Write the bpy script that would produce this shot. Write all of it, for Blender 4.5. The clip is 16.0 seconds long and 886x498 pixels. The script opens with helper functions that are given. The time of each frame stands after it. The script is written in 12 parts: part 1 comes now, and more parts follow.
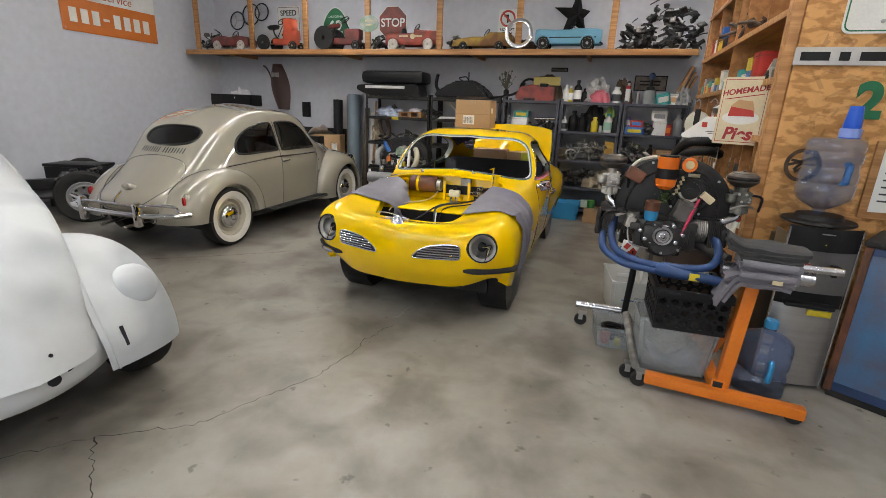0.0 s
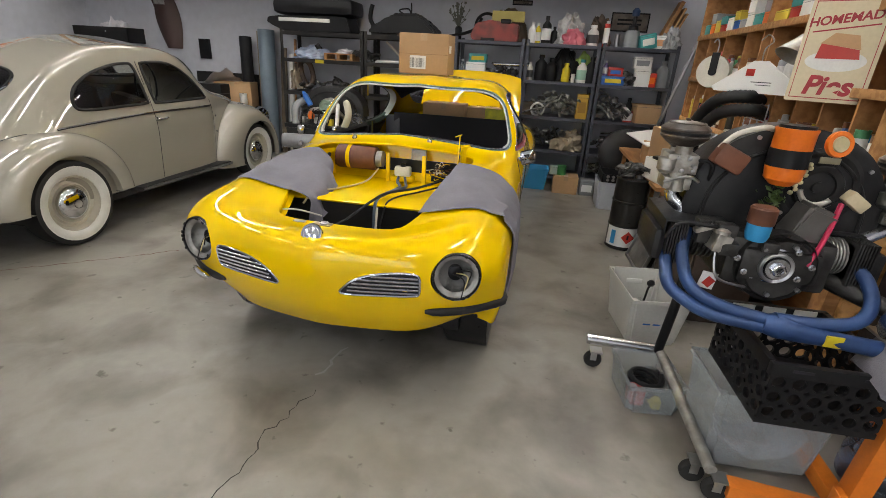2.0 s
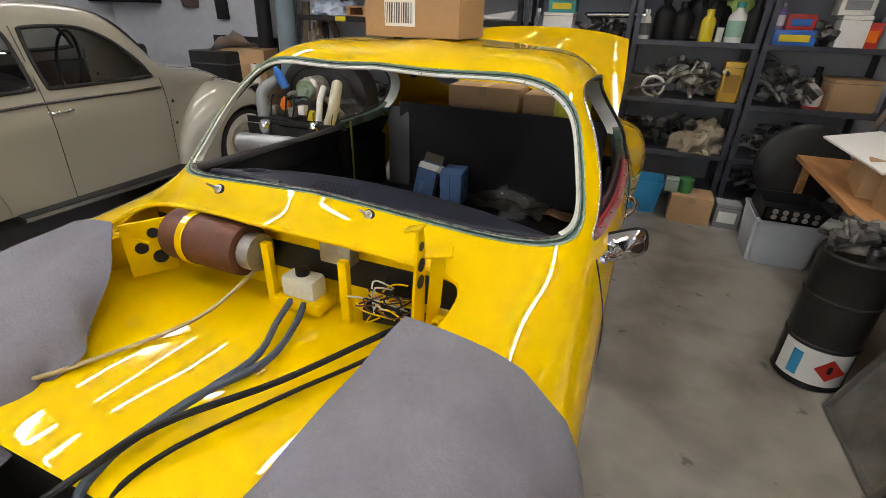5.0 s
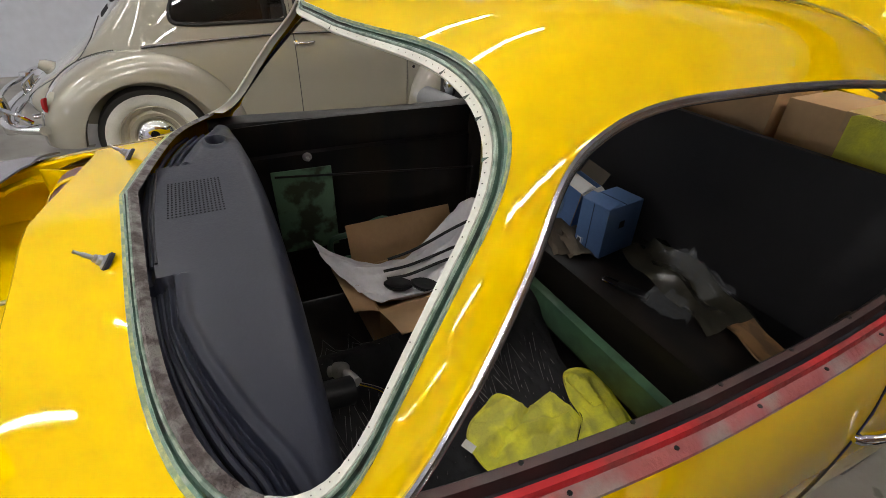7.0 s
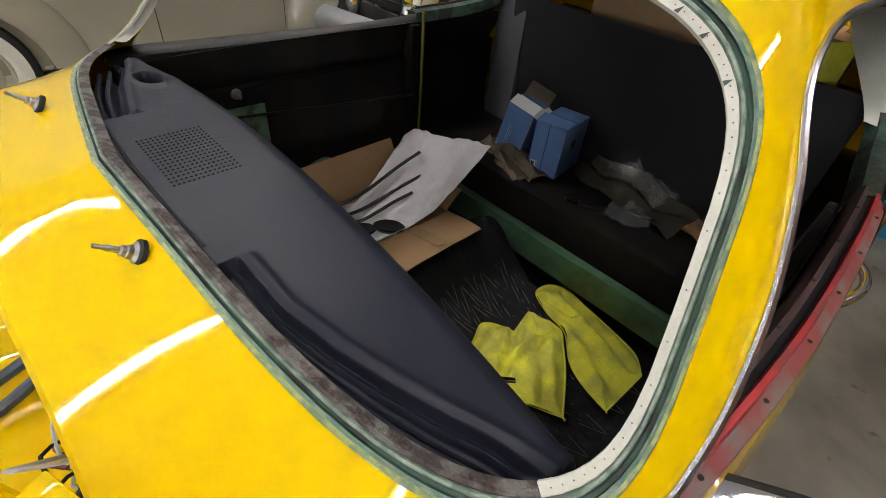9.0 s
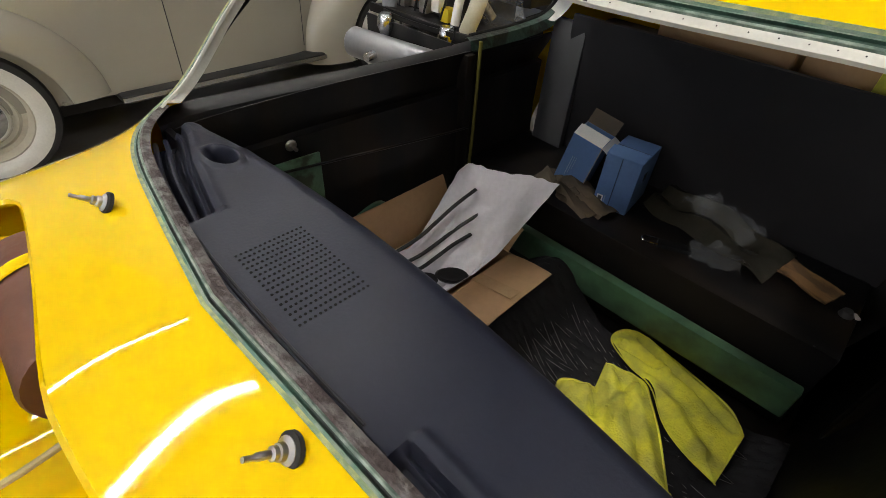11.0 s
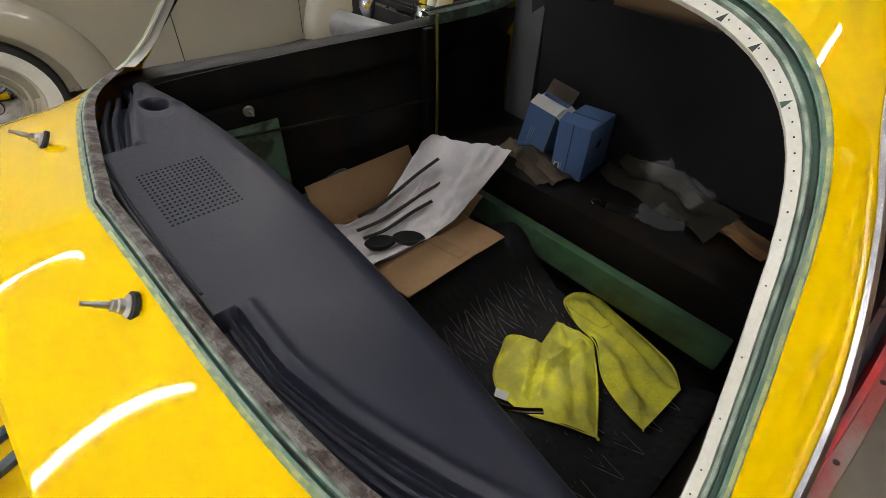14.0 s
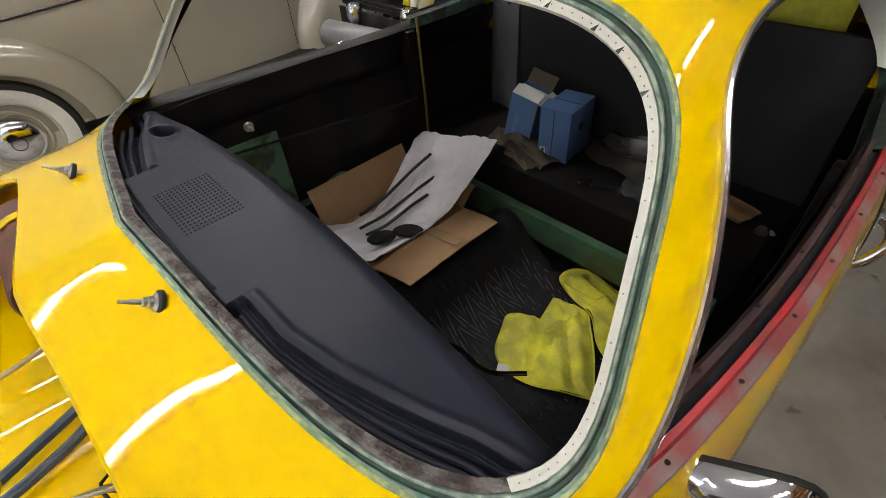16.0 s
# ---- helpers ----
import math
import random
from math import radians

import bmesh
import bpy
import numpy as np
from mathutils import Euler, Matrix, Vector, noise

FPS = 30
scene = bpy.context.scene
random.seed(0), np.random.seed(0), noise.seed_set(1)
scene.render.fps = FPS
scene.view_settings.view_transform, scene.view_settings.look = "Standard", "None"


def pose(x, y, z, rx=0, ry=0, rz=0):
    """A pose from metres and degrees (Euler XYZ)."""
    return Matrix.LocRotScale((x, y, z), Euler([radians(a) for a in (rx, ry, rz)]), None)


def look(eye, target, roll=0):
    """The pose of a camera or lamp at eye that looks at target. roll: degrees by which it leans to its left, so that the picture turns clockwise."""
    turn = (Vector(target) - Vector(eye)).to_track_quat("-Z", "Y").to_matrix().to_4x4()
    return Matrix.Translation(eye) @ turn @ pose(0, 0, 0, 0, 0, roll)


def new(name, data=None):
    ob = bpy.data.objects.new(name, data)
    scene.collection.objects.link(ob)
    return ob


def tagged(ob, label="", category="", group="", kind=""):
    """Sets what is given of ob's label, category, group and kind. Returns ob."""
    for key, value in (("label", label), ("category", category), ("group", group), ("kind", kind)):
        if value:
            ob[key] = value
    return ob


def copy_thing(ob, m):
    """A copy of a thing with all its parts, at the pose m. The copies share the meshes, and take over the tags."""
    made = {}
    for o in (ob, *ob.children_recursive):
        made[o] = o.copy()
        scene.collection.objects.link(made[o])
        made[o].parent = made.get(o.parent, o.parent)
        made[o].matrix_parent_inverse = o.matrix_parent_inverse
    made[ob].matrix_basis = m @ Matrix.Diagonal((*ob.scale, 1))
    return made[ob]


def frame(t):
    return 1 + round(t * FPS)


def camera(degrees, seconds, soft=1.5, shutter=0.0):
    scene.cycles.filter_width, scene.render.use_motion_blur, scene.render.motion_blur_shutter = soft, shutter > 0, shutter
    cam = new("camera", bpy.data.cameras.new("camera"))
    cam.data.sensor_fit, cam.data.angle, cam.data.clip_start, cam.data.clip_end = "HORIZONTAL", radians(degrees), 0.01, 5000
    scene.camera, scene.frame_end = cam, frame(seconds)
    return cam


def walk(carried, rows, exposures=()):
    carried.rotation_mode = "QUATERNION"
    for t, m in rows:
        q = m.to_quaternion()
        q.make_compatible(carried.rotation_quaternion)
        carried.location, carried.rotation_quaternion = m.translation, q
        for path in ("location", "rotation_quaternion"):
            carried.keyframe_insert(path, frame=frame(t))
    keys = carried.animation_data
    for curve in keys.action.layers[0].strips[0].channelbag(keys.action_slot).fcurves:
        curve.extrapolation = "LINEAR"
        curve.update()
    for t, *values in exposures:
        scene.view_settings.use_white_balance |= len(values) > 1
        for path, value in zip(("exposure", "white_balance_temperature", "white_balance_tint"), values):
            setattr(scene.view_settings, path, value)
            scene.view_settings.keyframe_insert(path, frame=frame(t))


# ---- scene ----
cam = camera(87.0, 16.0, soft=0.75)
PATH = [
    (0, (0.801, 0.354, 1.514), (0.198, 2.174, 0.943), 2.3),
    (0.5, (0.678, 0.628, 1.512), (0.237, 2.478, 0.893), 2.8),
    (1, (0.583, 0.936, 1.472), (0.193, 2.79, 0.83), 3.1),
    (1.5, (0.492, 1.282, 1.459), (0.135, 3.124, 0.767), 3.2),
    (2, (0.362, 1.576, 1.448), (0.024, 3.4, 0.7), 3.3),
    (2.5, (0.279, 1.842, 1.441), (-0.079, 3.643, 0.649), 3.5),
    (3, (0.269, 2.134, 1.426), (-0.103, 3.918, 0.601), 3.4),
    (3.5, (0.216, 2.454, 1.418), (-0.117, 4.232, 0.566), 3.2),
    (3.7, (0.198, 2.587, 1.433), (-0.118, 4.359, 0.563), 3.0),
    (5.8, (0.46, 4.149, 1.43), (-0.651, 5.517, 0.485), 1.6),
    (6, (0.501, 4.304, 1.432), (-0.715, 5.563, 0.466), 1.7),
    (6.5, (0.464, 4.599, 1.393), (-0.94, 5.59, 0.37), 0.9),
    (7, (0.423, 4.633, 1.373), (-1.074, 5.402, 0.293), 1.7),
    (7.5, (0.331, 4.515, 1.365), (-1.038, 5.406, 0.212), 3.4),
    (8, (0.194, 4.394, 1.365), (-0.99, 5.449, 0.147), 5.2),
    (8.5, (0.173, 4.375, 1.36), (-0.919, 5.486, 0.105), 6.1),
    (9, (0.196, 4.408, 1.337), (-0.843, 5.533, 0.051), 6.4),
    (9.5, (0.133, 4.379, 1.366), (-0.905, 5.499, 0.075), 5.6),
    (9.7, (0.082, 4.375, 1.374), (-0.955, 5.499, 0.084), 5.6),
    (11.8, (-0.095, 4.405, 1.351), (-1.131, 5.522, 0.055), 3.2),
    (12, (-0.009, 4.398, 1.347), (-1.037, 5.519, 0.047), 3.3),
    (12.5, (0.157, 4.426, 1.335), (-0.879, 5.522, 0.021), 3.2),
    (13, (0.259, 4.509, 1.314), (-0.809, 5.555, -0.014), 3.7),
    (13.5, (0.239, 4.492, 1.299), (-0.853, 5.508, -0.034), 3.7),
    (14, (0.155, 4.467, 1.342), (-0.951, 5.501, 0.035), 1.8),
    (14.5, (0.053, 4.467, 1.422), (-1.06, 5.522, 0.138), -0.8),
    (15, (0.072, 4.447, 1.416), (-1.064, 5.471, 0.128), -2.8),
    (15.5, (0.182, 4.457, 1.382), (-0.978, 5.427, 0.074), -4.1),
    (16, (0.256, 4.459, 1.393), (-0.885, 5.427, 0.065), -4.9),
]
walk(cam, [(t, look(eye, target, roll)) for t, eye, target, roll in PATH])

# ---- world and light ----
world = bpy.data.worlds.new("world")
scene.world = world
world.use_nodes = True
wn = world.node_tree.nodes
sky = wn.new("ShaderNodeTexSky")
sky.sky_type = "NISHITA"
sky.sun_disc = False
sky.sun_elevation, sky.sun_rotation = radians(48), radians(150)
wn["Background"].inputs[1].default_value = 0.12
world.node_tree.links.new(sky.outputs[0], wn["Background"].inputs[0])
sun_data = bpy.data.lights.new("sun", "SUN")
sun_data.energy, sun_data.angle, sun_data.color = 2.5, radians(0.5), (1, 0.95, 0.88)
new("sun", sun_data).matrix_world = look((4, -10, 12), (1, -4, 0))
TUBE_POWER = 64.0      # strength of the ceiling tubes
FRONT_FILL_POWER = 70.0     # added fill lamp behind the camera, in an assumed, unseen door opening
door_light = bpy.data.lights.new("door_light", "AREA")
door_light.shape, door_light.size, door_light.size_y = "RECTANGLE", 4.6, 2.6
door_light.energy, door_light.color = FRONT_FILL_POWER, (0.93, 0.96, 1.0)
new("door_light", door_light).matrix_world = look((-1.0, -3.3, 1.6), (-1.0, 4.0, 1.0))
scene.view_settings.exposure = 0.0


# ---- materials ----
def mat(name, color, rough=0.5, metal=0.0, second=None, scale=8.0, amount=0.5, bump=0.0, bump_scale=60.0, coat=0.0, fine=0.12,
        transmission=0.0, ior=1.45, emit=0.0, alpha=1.0, island=0.0, obrand=0.0, stretch=(1, 1, 1), detail=5.0, rvar=1.0):
    """A surface with colour patches at one scale, grain at a finer one, and bump."""
    m = bpy.data.materials.new(name)
    m.use_nodes = True
    nt = m.node_tree
    n, l = nt.nodes, nt.links
    b = n["Principled BSDF"]
    b.inputs["Roughness"].default_value = rough
    b.inputs["Metallic"].default_value = metal
    b.inputs["Coat Weight"].default_value = coat
    b.inputs["Coat Roughness"].default_value = 0.03
    b.inputs["IOR"].default_value = ior
    b.inputs["Transmission Weight"].default_value = transmission
    b.inputs["Alpha"].default_value = alpha
    if max(color) < 0.03 and rough > 0.25:
        b.inputs["Specular IOR Level"].default_value = 0.22
    tc = n.new("ShaderNodeTexCoord")
    mp = n.new("ShaderNodeMapping")
    mp.inputs["Scale"].default_value = stretch
    l.new(tc.outputs["Object"], mp.inputs["Vector"])
    second = second or tuple(c * 0.75 for c in color)
    big = n.new("ShaderNodeTexNoise")
    big.inputs["Scale"].default_value, big.inputs["Detail"].default_value = scale, detail
    l.new(mp.outputs[0], big.inputs["Vector"])
    ramp = n.new("ShaderNodeValToRGB")
    ramp.color_ramp.elements[0].position, ramp.color_ramp.elements[1].position = 0.5 - 0.35 * (1.05 - amount), 0.5 + 0.35 * (1.05 - amount)
    ramp.color_ramp.elements[0].color = (*[s * amount + c * (1 - amount) for s, c in zip(second, color)], 1)
    ramp.color_ramp.elements[1].color = (*color, 1)
    l.new(big.outputs["Fac"], ramp.inputs[0])
    grain = n.new("ShaderNodeTexNoise")
    grain.inputs["Scale"].default_value, grain.inputs["Detail"].default_value = scale * 14, 4
    l.new(mp.outputs[0], grain.inputs["Vector"])
    mr = n.new("ShaderNodeMapRange")
    mr.inputs[3].default_value, mr.inputs[4].default_value = 1 - fine, 1 + fine
    l.new(grain.outputs["Fac"], mr.inputs[0])
    mix = n.new("ShaderNodeMix")
    mix.data_type, mix.blend_type = "RGBA", "MULTIPLY"
    mix.inputs[0].default_value = 1.0
    l.new(ramp.outputs[0], mix.inputs[6])
    l.new(mr.outputs[0], mix.inputs[7])
    out = mix.outputs[2]
    if island or obrand:
        src = n.new("ShaderNodeNewGeometry").outputs["Random Per Island"] if island else n.new("ShaderNodeObjectInfo").outputs["Random"]
        k = island or obrand
        r2 = n.new("ShaderNodeMapRange")
        r2.inputs[3].default_value, r2.inputs[4].default_value = 1 - k, 1 + k
        l.new(src, r2.inputs[0])
        mx = n.new("ShaderNodeMix")
        mx.data_type, mx.blend_type = "RGBA", "MULTIPLY"
        mx.inputs[0].default_value = 1.0
        l.new(out, mx.inputs[6])
        l.new(r2.outputs[0], mx.inputs[7])
        out = mx.outputs[2]
    l.new(out, b.inputs["Base Color"])
    rr = n.new("ShaderNodeMapRange")
    rr.inputs[3].default_value, rr.inputs[4].default_value = max(0.0, rough - 0.08 * rvar * (rough > 0.12)), min(1.0, rough + 0.1 * rvar * (rough > 0.12))
    l.new(grain.outputs["Fac"], rr.inputs[0])
    l.new(rr.outputs[0], b.inputs["Roughness"])
    if bump:
        bn = n.new("ShaderNodeTexNoise")
        bn.inputs["Scale"].default_value, bn.inputs["Detail"].default_value = bump_scale, 6
        l.new(mp.outputs[0], bn.inputs["Vector"])
        bp = n.new("ShaderNodeBump")
        bp.inputs["Strength"].default_value, bp.inputs["Distance"].default_value = bump, 0.01
        l.new(bn.outputs["Fac"], bp.inputs["Height"])
        l.new(bp.outputs[0], b.inputs["Normal"])
    if emit:
        b.inputs["Emission Color"].default_value = (*color, 1)
        b.inputs["Emission Strength"].default_value = emit
    return m


yellow = mat("yellow_paint", (0.80, 0.520, 0.0), 0.035, 0, (0.79, 0.512, 0.0), 1.0, 0.5, fine=0.006)
beige = mat("beige_paint", (0.31, 0.288, 0.238), 0.03, 0, (0.295, 0.273, 0.225), 1.5, 0.6, fine=0.008)
primer = mat("white_primer", (0.60, 0.63, 0.65), 0.5, 0, (0.36, 0.39, 0.42), 1.6, 0.85, fine=0.04, detail=2)
black_plastic = mat("black_plastic", (0.011, 0.011, 0.012), 0.42, 0, scale=6, bump=0.05)
black_paint = mat("black_paint", (0.012, 0.012, 0.013), 0.3, 0, (0.03, 0.028, 0.025), 3.0, 0.6, bump=0.04)
rubber = mat("rubber", (0.02, 0.02, 0.02), 0.75, 0, (0.035, 0.033, 0.03), 5, 0.6, bump=0.1)
chrome = mat("chrome", (0.78, 0.78, 0.8), 0.08, 1.0, (0.7, 0.7, 0.7), 4, 0.4, fine=0.03)
steel = mat("steel", (0.45, 0.45, 0.46), 0.35, 1.0, (0.32, 0.31, 0.3), 6, 0.6, bump=0.05)
dirty_alu = mat("dirty_aluminium", (0.42, 0.41, 0.39), 0.5, 0.8, (0.2, 0.19, 0.17), 14, 0.7, bump=0.2)
white_plastic = mat("white_plastic", (0.72, 0.71, 0.68), 0.45, 0, (0.62, 0.61, 0.57), 5, 0.5)
concrete = mat("concrete", (0.275, 0.262, 0.24), 0.34, 0, (0.185, 0.168, 0.142), 0.75, 0.75, bump=0.07, bump_scale=40, fine=0.16, detail=9)
cn, cl = concrete.node_tree.nodes, concrete.node_tree.links
spots = cn.new("ShaderNodeTexNoise")
spots.inputs["Scale"].default_value, spots.inputs["Detail"].default_value, spots.inputs["Distortion"].default_value = 2.3, 8, 0.3
cl.new(cn["Texture Coordinate"].outputs["Object"], spots.inputs["Vector"])
spot_ramp = cn.new("ShaderNodeValToRGB")
spot_ramp.color_ramp.elements[0].position, spot_ramp.color_ramp.elements[1].position = 0.30, 0.56
spot_ramp.color_ramp.elements[0].color, spot_ramp.color_ramp.elements[1].color = (0.50, 0.475, 0.44, 1), (1.07, 1.06, 1.04, 1)
cl.new(spots.outputs["Fac"], spot_ramp.inputs[0])
oily = cn.new("ShaderNodeMix")
oily.data_type, oily.blend_type = "RGBA", "MULTIPLY"
oily.inputs[0].default_value = 1.0
cb = cn["Principled BSDF"]
cl.new(cb.inputs["Base Color"].links[0].from_socket, oily.inputs[6])
cl.new(spot_ramp.outputs[0], oily.inputs[7])
cl.new(oily.outputs[2], cb.inputs["Base Color"])
specks = cn.new("ShaderNodeTexNoise")
specks.inputs["Scale"].default_value, specks.inputs["Detail"].default_value = 11.0, 3
cl.new(cn["Texture Coordinate"].outputs["Object"], specks.inputs["Vector"])
speck_ramp = cn.new("ShaderNodeValToRGB")
speck_ramp.color_ramp.elements[0].position, speck_ramp.color_ramp.elements[1].position = 0.27, 0.33
speck_ramp.color_ramp.elements[0].color, speck_ramp.color_ramp.elements[1].color = (0.5, 0.48, 0.46, 1), (1, 1, 1, 1)
cl.new(specks.outputs["Fac"], speck_ramp.inputs[0])
speckled = cn.new("ShaderNodeMix")
speckled.data_type, speckled.blend_type = "RGBA", "MULTIPLY"
speckled.inputs[0].default_value = 1.0
cl.new(oily.outputs[2], speckled.inputs[6])
cl.new(speck_ramp.outputs[0], speckled.inputs[7])
cl.new(speckled.outputs[2], cb.inputs["Base Color"])
wall_paint = mat("wall_paint", (0.53, 0.54, 0.59), 0.7, 0, (0.47, 0.48, 0.53), 0.7, 0.6, bump=0.05, bump_scale=90)
pine = mat("pine", (0.42, 0.22, 0.085), 0.55, 0, (0.26, 0.12, 0.04), 5, 0.8, bump=0.1, stretch=(0.5, 6, 6), obrand=0.15)
osb = mat("osb", (0.46, 0.27, 0.10), 0.6, 0, (0.28, 0.14, 0.045), 14, 0.9, bump=0.15, stretch=(1, 1, 2.5))
cardboard = mat("cardboard", (0.40, 0.25, 0.13), 0.75, 0, (0.34, 0.21, 0.105), 4, 0.6, bump=0.05, obrand=0.12)
grey_cloth = mat("grey_cloth", (0.17, 0.165, 0.19), 0.95, 0, (0.13, 0.125, 0.145), 6, 0.7, bump=0.3, bump_scale=160)
shelf_steel = mat("shelf_steel", (0.065, 0.068, 0.085), 0.4, 0.5, (0.045, 0.045, 0.055), 5, 0.6)
shelf_black = mat("shelf_black", (0.012, 0.012, 0.013), 0.5, 0, (0.04, 0.035, 0.03), 6, 0.6)
tube_glow = mat("tube_glow", (1.0, 0.97, 0.92), 0.5, emit=TUBE_POWER)


for gloss in (beige,):
    gloss.node_tree.nodes["Principled BSDF"].inputs["Coat Weight"].default_value = 1.0


# ---- building helpers ----
def part(name, bm, material, parent=None, label="", smooth=True, m=None):
    """Links a bmesh as one mesh object under parent; smooth: by angle."""
    me = bpy.data.meshes.new(name)
    bmesh.ops.recalc_face_normals(bm, faces=bm.faces)
    for f in bm.faces:
        f.smooth = smooth
    if smooth:
        for e in bm.edges:
            e.smooth = len(e.link_faces) == 2 and e.calc_face_angle(0) < radians(38)
    bm.to_mesh(me)
    bm.free()
    me.materials.append(material)
    ob = new(name, me)
    if m is not None:
        ob.matrix_basis = m
    if parent:
        ob.parent = parent
    if label:
        ob["label"] = label
    return ob


def thing(name, m, label, category, group="", kind=""):
    ob = new(name)
    ob.empty_display_size = 0.1
    ob.matrix_basis = m
    return tagged(ob, label, category, group, kind)


def box(bm, x0, y0, z0, x1, y1, z1, bevel=0.0, m=None):
    """A box between two corners, with bevelled edges, added to bm."""
    r = bmesh.ops.create_cube(bm, size=1.0)
    vs = r["verts"]
    for v in vs:
        v.co = Vector(((x0 + x1) / 2 + v.co.x * (x1 - x0), (y0 + y1) / 2 + v.co.y * (y1 - y0), (z0 + z1) / 2 + v.co.z * (z1 - z0)))
    if bevel:
        es = list({e for v in vs for e in v.link_edges})
        res = bmesh.ops.bevel(bm, geom=es, offset=bevel, segments=2, affect="EDGES", profile=0.6)
        vs = list({v for f in res["faces"] for v in f.verts} | {v for v in vs if v.is_valid})
    if m is not None:
        bmesh.ops.transform(bm, matrix=m, verts=vs)
    return vs


def boxes(*rows, bevel=0.0):
    bm = bmesh.new()
    for r in rows:
        box(bm, *r, bevel=bevel)
    return bm


def lathe(bm, profile, seg=24, m=None, caps=True):
    """A solid of turning about z from (radius, height) pairs."""
    rings = []
    for r, z in profile:
        rings.append([bm.verts.new((r * math.cos(2 * math.pi * k / seg), r * math.sin(2 * math.pi * k / seg), z)) for k in range(seg)])
    for a, b in zip(rings, rings[1:]):
        for k in range(seg):
            bm.faces.new((a[k], a[(k + 1) % seg], b[(k + 1) % seg], b[k]))
    if caps:
        bm.faces.new(rings[0][::-1])
        bm.faces.new(rings[-1])
    vs = [v for r in rings for v in r]
    if m is not None:
        bmesh.ops.transform(bm, matrix=m, verts=vs)
    return vs


def turned(profile, seg=24, m=None, caps=True):
    bm = bmesh.new()
    lathe(bm, profile, seg, m, caps)
    return bm


def tube(bm, pts, radius, seg=10, closed=False, flat=1.0):
    """A pipe along pts; radius may be a list."""
    pts = [Vector(p) for p in pts]
    n = len(pts)
    rings = []
    up = Vector((0.13, 0.21, 0.97)).normalized()
    for i, p in enumerate(pts):
        a = pts[(i - 1) % n] if closed or i else pts[0]
        b = pts[(i + 1) % n] if closed or i < n - 1 else pts[-1]
        d = (b - a).normalized()
        if abs(d.dot(up)) > 0.98:
            up = Vector((0.9, 0.3, 0.1)).normalized()
        s = d.cross(up).normalized()
        t = s.cross(d).normalized()
        up = t
        r = radius[i] if isinstance(radius, (list, tuple)) else radius
        rings.append([bm.verts.new(p + s * (r * math.cos(2 * math.pi * k / seg)) + t * (r * flat * math.sin(2 * math.pi * k / seg))) for k in range(seg)])
    for i in range(n if closed else n - 1):
        a, b = rings[i], rings[(i + 1) % n]
        for k in range(seg):
            bm.faces.new((a[k], a[(k + 1) % seg], b[(k + 1) % seg], b[k]))
    if not closed:
        bm.faces.new(rings[0][::-1])
        bm.faces.new(rings[-1])
    return bm


def curve_pts(ctrl, n=8, closed=False):
    """A smooth line through the control points (Catmull-Rom)."""
    c = [Vector(p) for p in ctrl]
    m = len(c)
    out = []
    for i in range(m if closed else m - 1):
        def g(k):
            return c[k % m] if closed else c[min(max(k, 0), m - 1)]
        p0, p1, p2, p3 = g(i - 1), g(i), g(i + 1), g(i + 2)
        for k in range(n):
            t = k / n
            out.append(0.5 * ((2 * p1) + (p2 - p0) * t + (2 * p0 - 5 * p1 + 4 * p2 - p3) * t * t + (3 * p1 - p0 - 3 * p2 + p3) * t ** 3))
    if not closed:
        out.append(c[-1])
    return out


def pipe(ctrl, radius, seg=10, n=6, closed=False, flat=1.0):
    bm = bmesh.new()
    return tube(bm, curve_pts(ctrl, n, closed), radius, seg, closed, flat)


# ---- smooth skins ----
def spline(t, p, q):
    """Natural cubic spline through p (n x k) at t, evaluated at q."""
    t, p, q = np.asarray(t, float), np.asarray(p, float), np.asarray(q, float)
    n = len(t)
    h = np.diff(t)
    a = np.zeros((n, n))
    r = np.zeros(p.shape)
    a[0, 0] = a[-1, -1] = 1
    for i in range(1, n - 1):
        a[i, i - 1], a[i, i], a[i, i + 1] = h[i - 1], 2 * (h[i - 1] + h[i]), h[i]
        r[i] = 6 * ((p[i + 1] - p[i]) / h[i] - (p[i] - p[i - 1]) / h[i - 1])
    s = np.linalg.solve(a, r)
    k = np.clip(np.searchsorted(t, q) - 1, 0, n - 2)
    x, y = (q - t[k])[:, None], (t[k + 1] - q)[:, None]
    hk = h[k][:, None]
    return s[k] * y ** 3 / (6 * hk) + s[k + 1] * x ** 3 / (6 * hk) + (p[k] / hk - s[k] * hk / 6) * y + (p[k + 1] / hk - s[k + 1] * hk / 6) * x


def net_skin(lines, along, across, per_a=8, per_b=6):
    """A smooth grid over a net: lines[j][i] is the point of line j at station i. Returns verts (a x b x 3)."""
    p = np.array(lines, float)
    nj, ni = p.shape[:2]
    qa = np.unique(np.concatenate([np.linspace(along[i], along[i + 1], per_a + 1) for i in range(ni - 1)]))
    qb = np.unique(np.concatenate([np.linspace(across[i], across[i + 1], per_b + 1) for i in range(nj - 1)]))
    g = np.stack([spline(along, p[j], qa) for j in range(nj)])
    out = np.stack([spline(across, g[:, i], qb) for i in range(len(qa))])
    return out


def grid_mesh(g):
    """Verts and quads of a grid of points."""
    a, b = g.shape[:2]
    verts = [tuple(v) for v in g.reshape(-1, 3)]
    faces = [(i * b + j, i * b + j + 1, (i + 1) * b + j + 1, (i + 1) * b + j) for i in range(a - 1) for j in range(b - 1)]
    return verts, faces


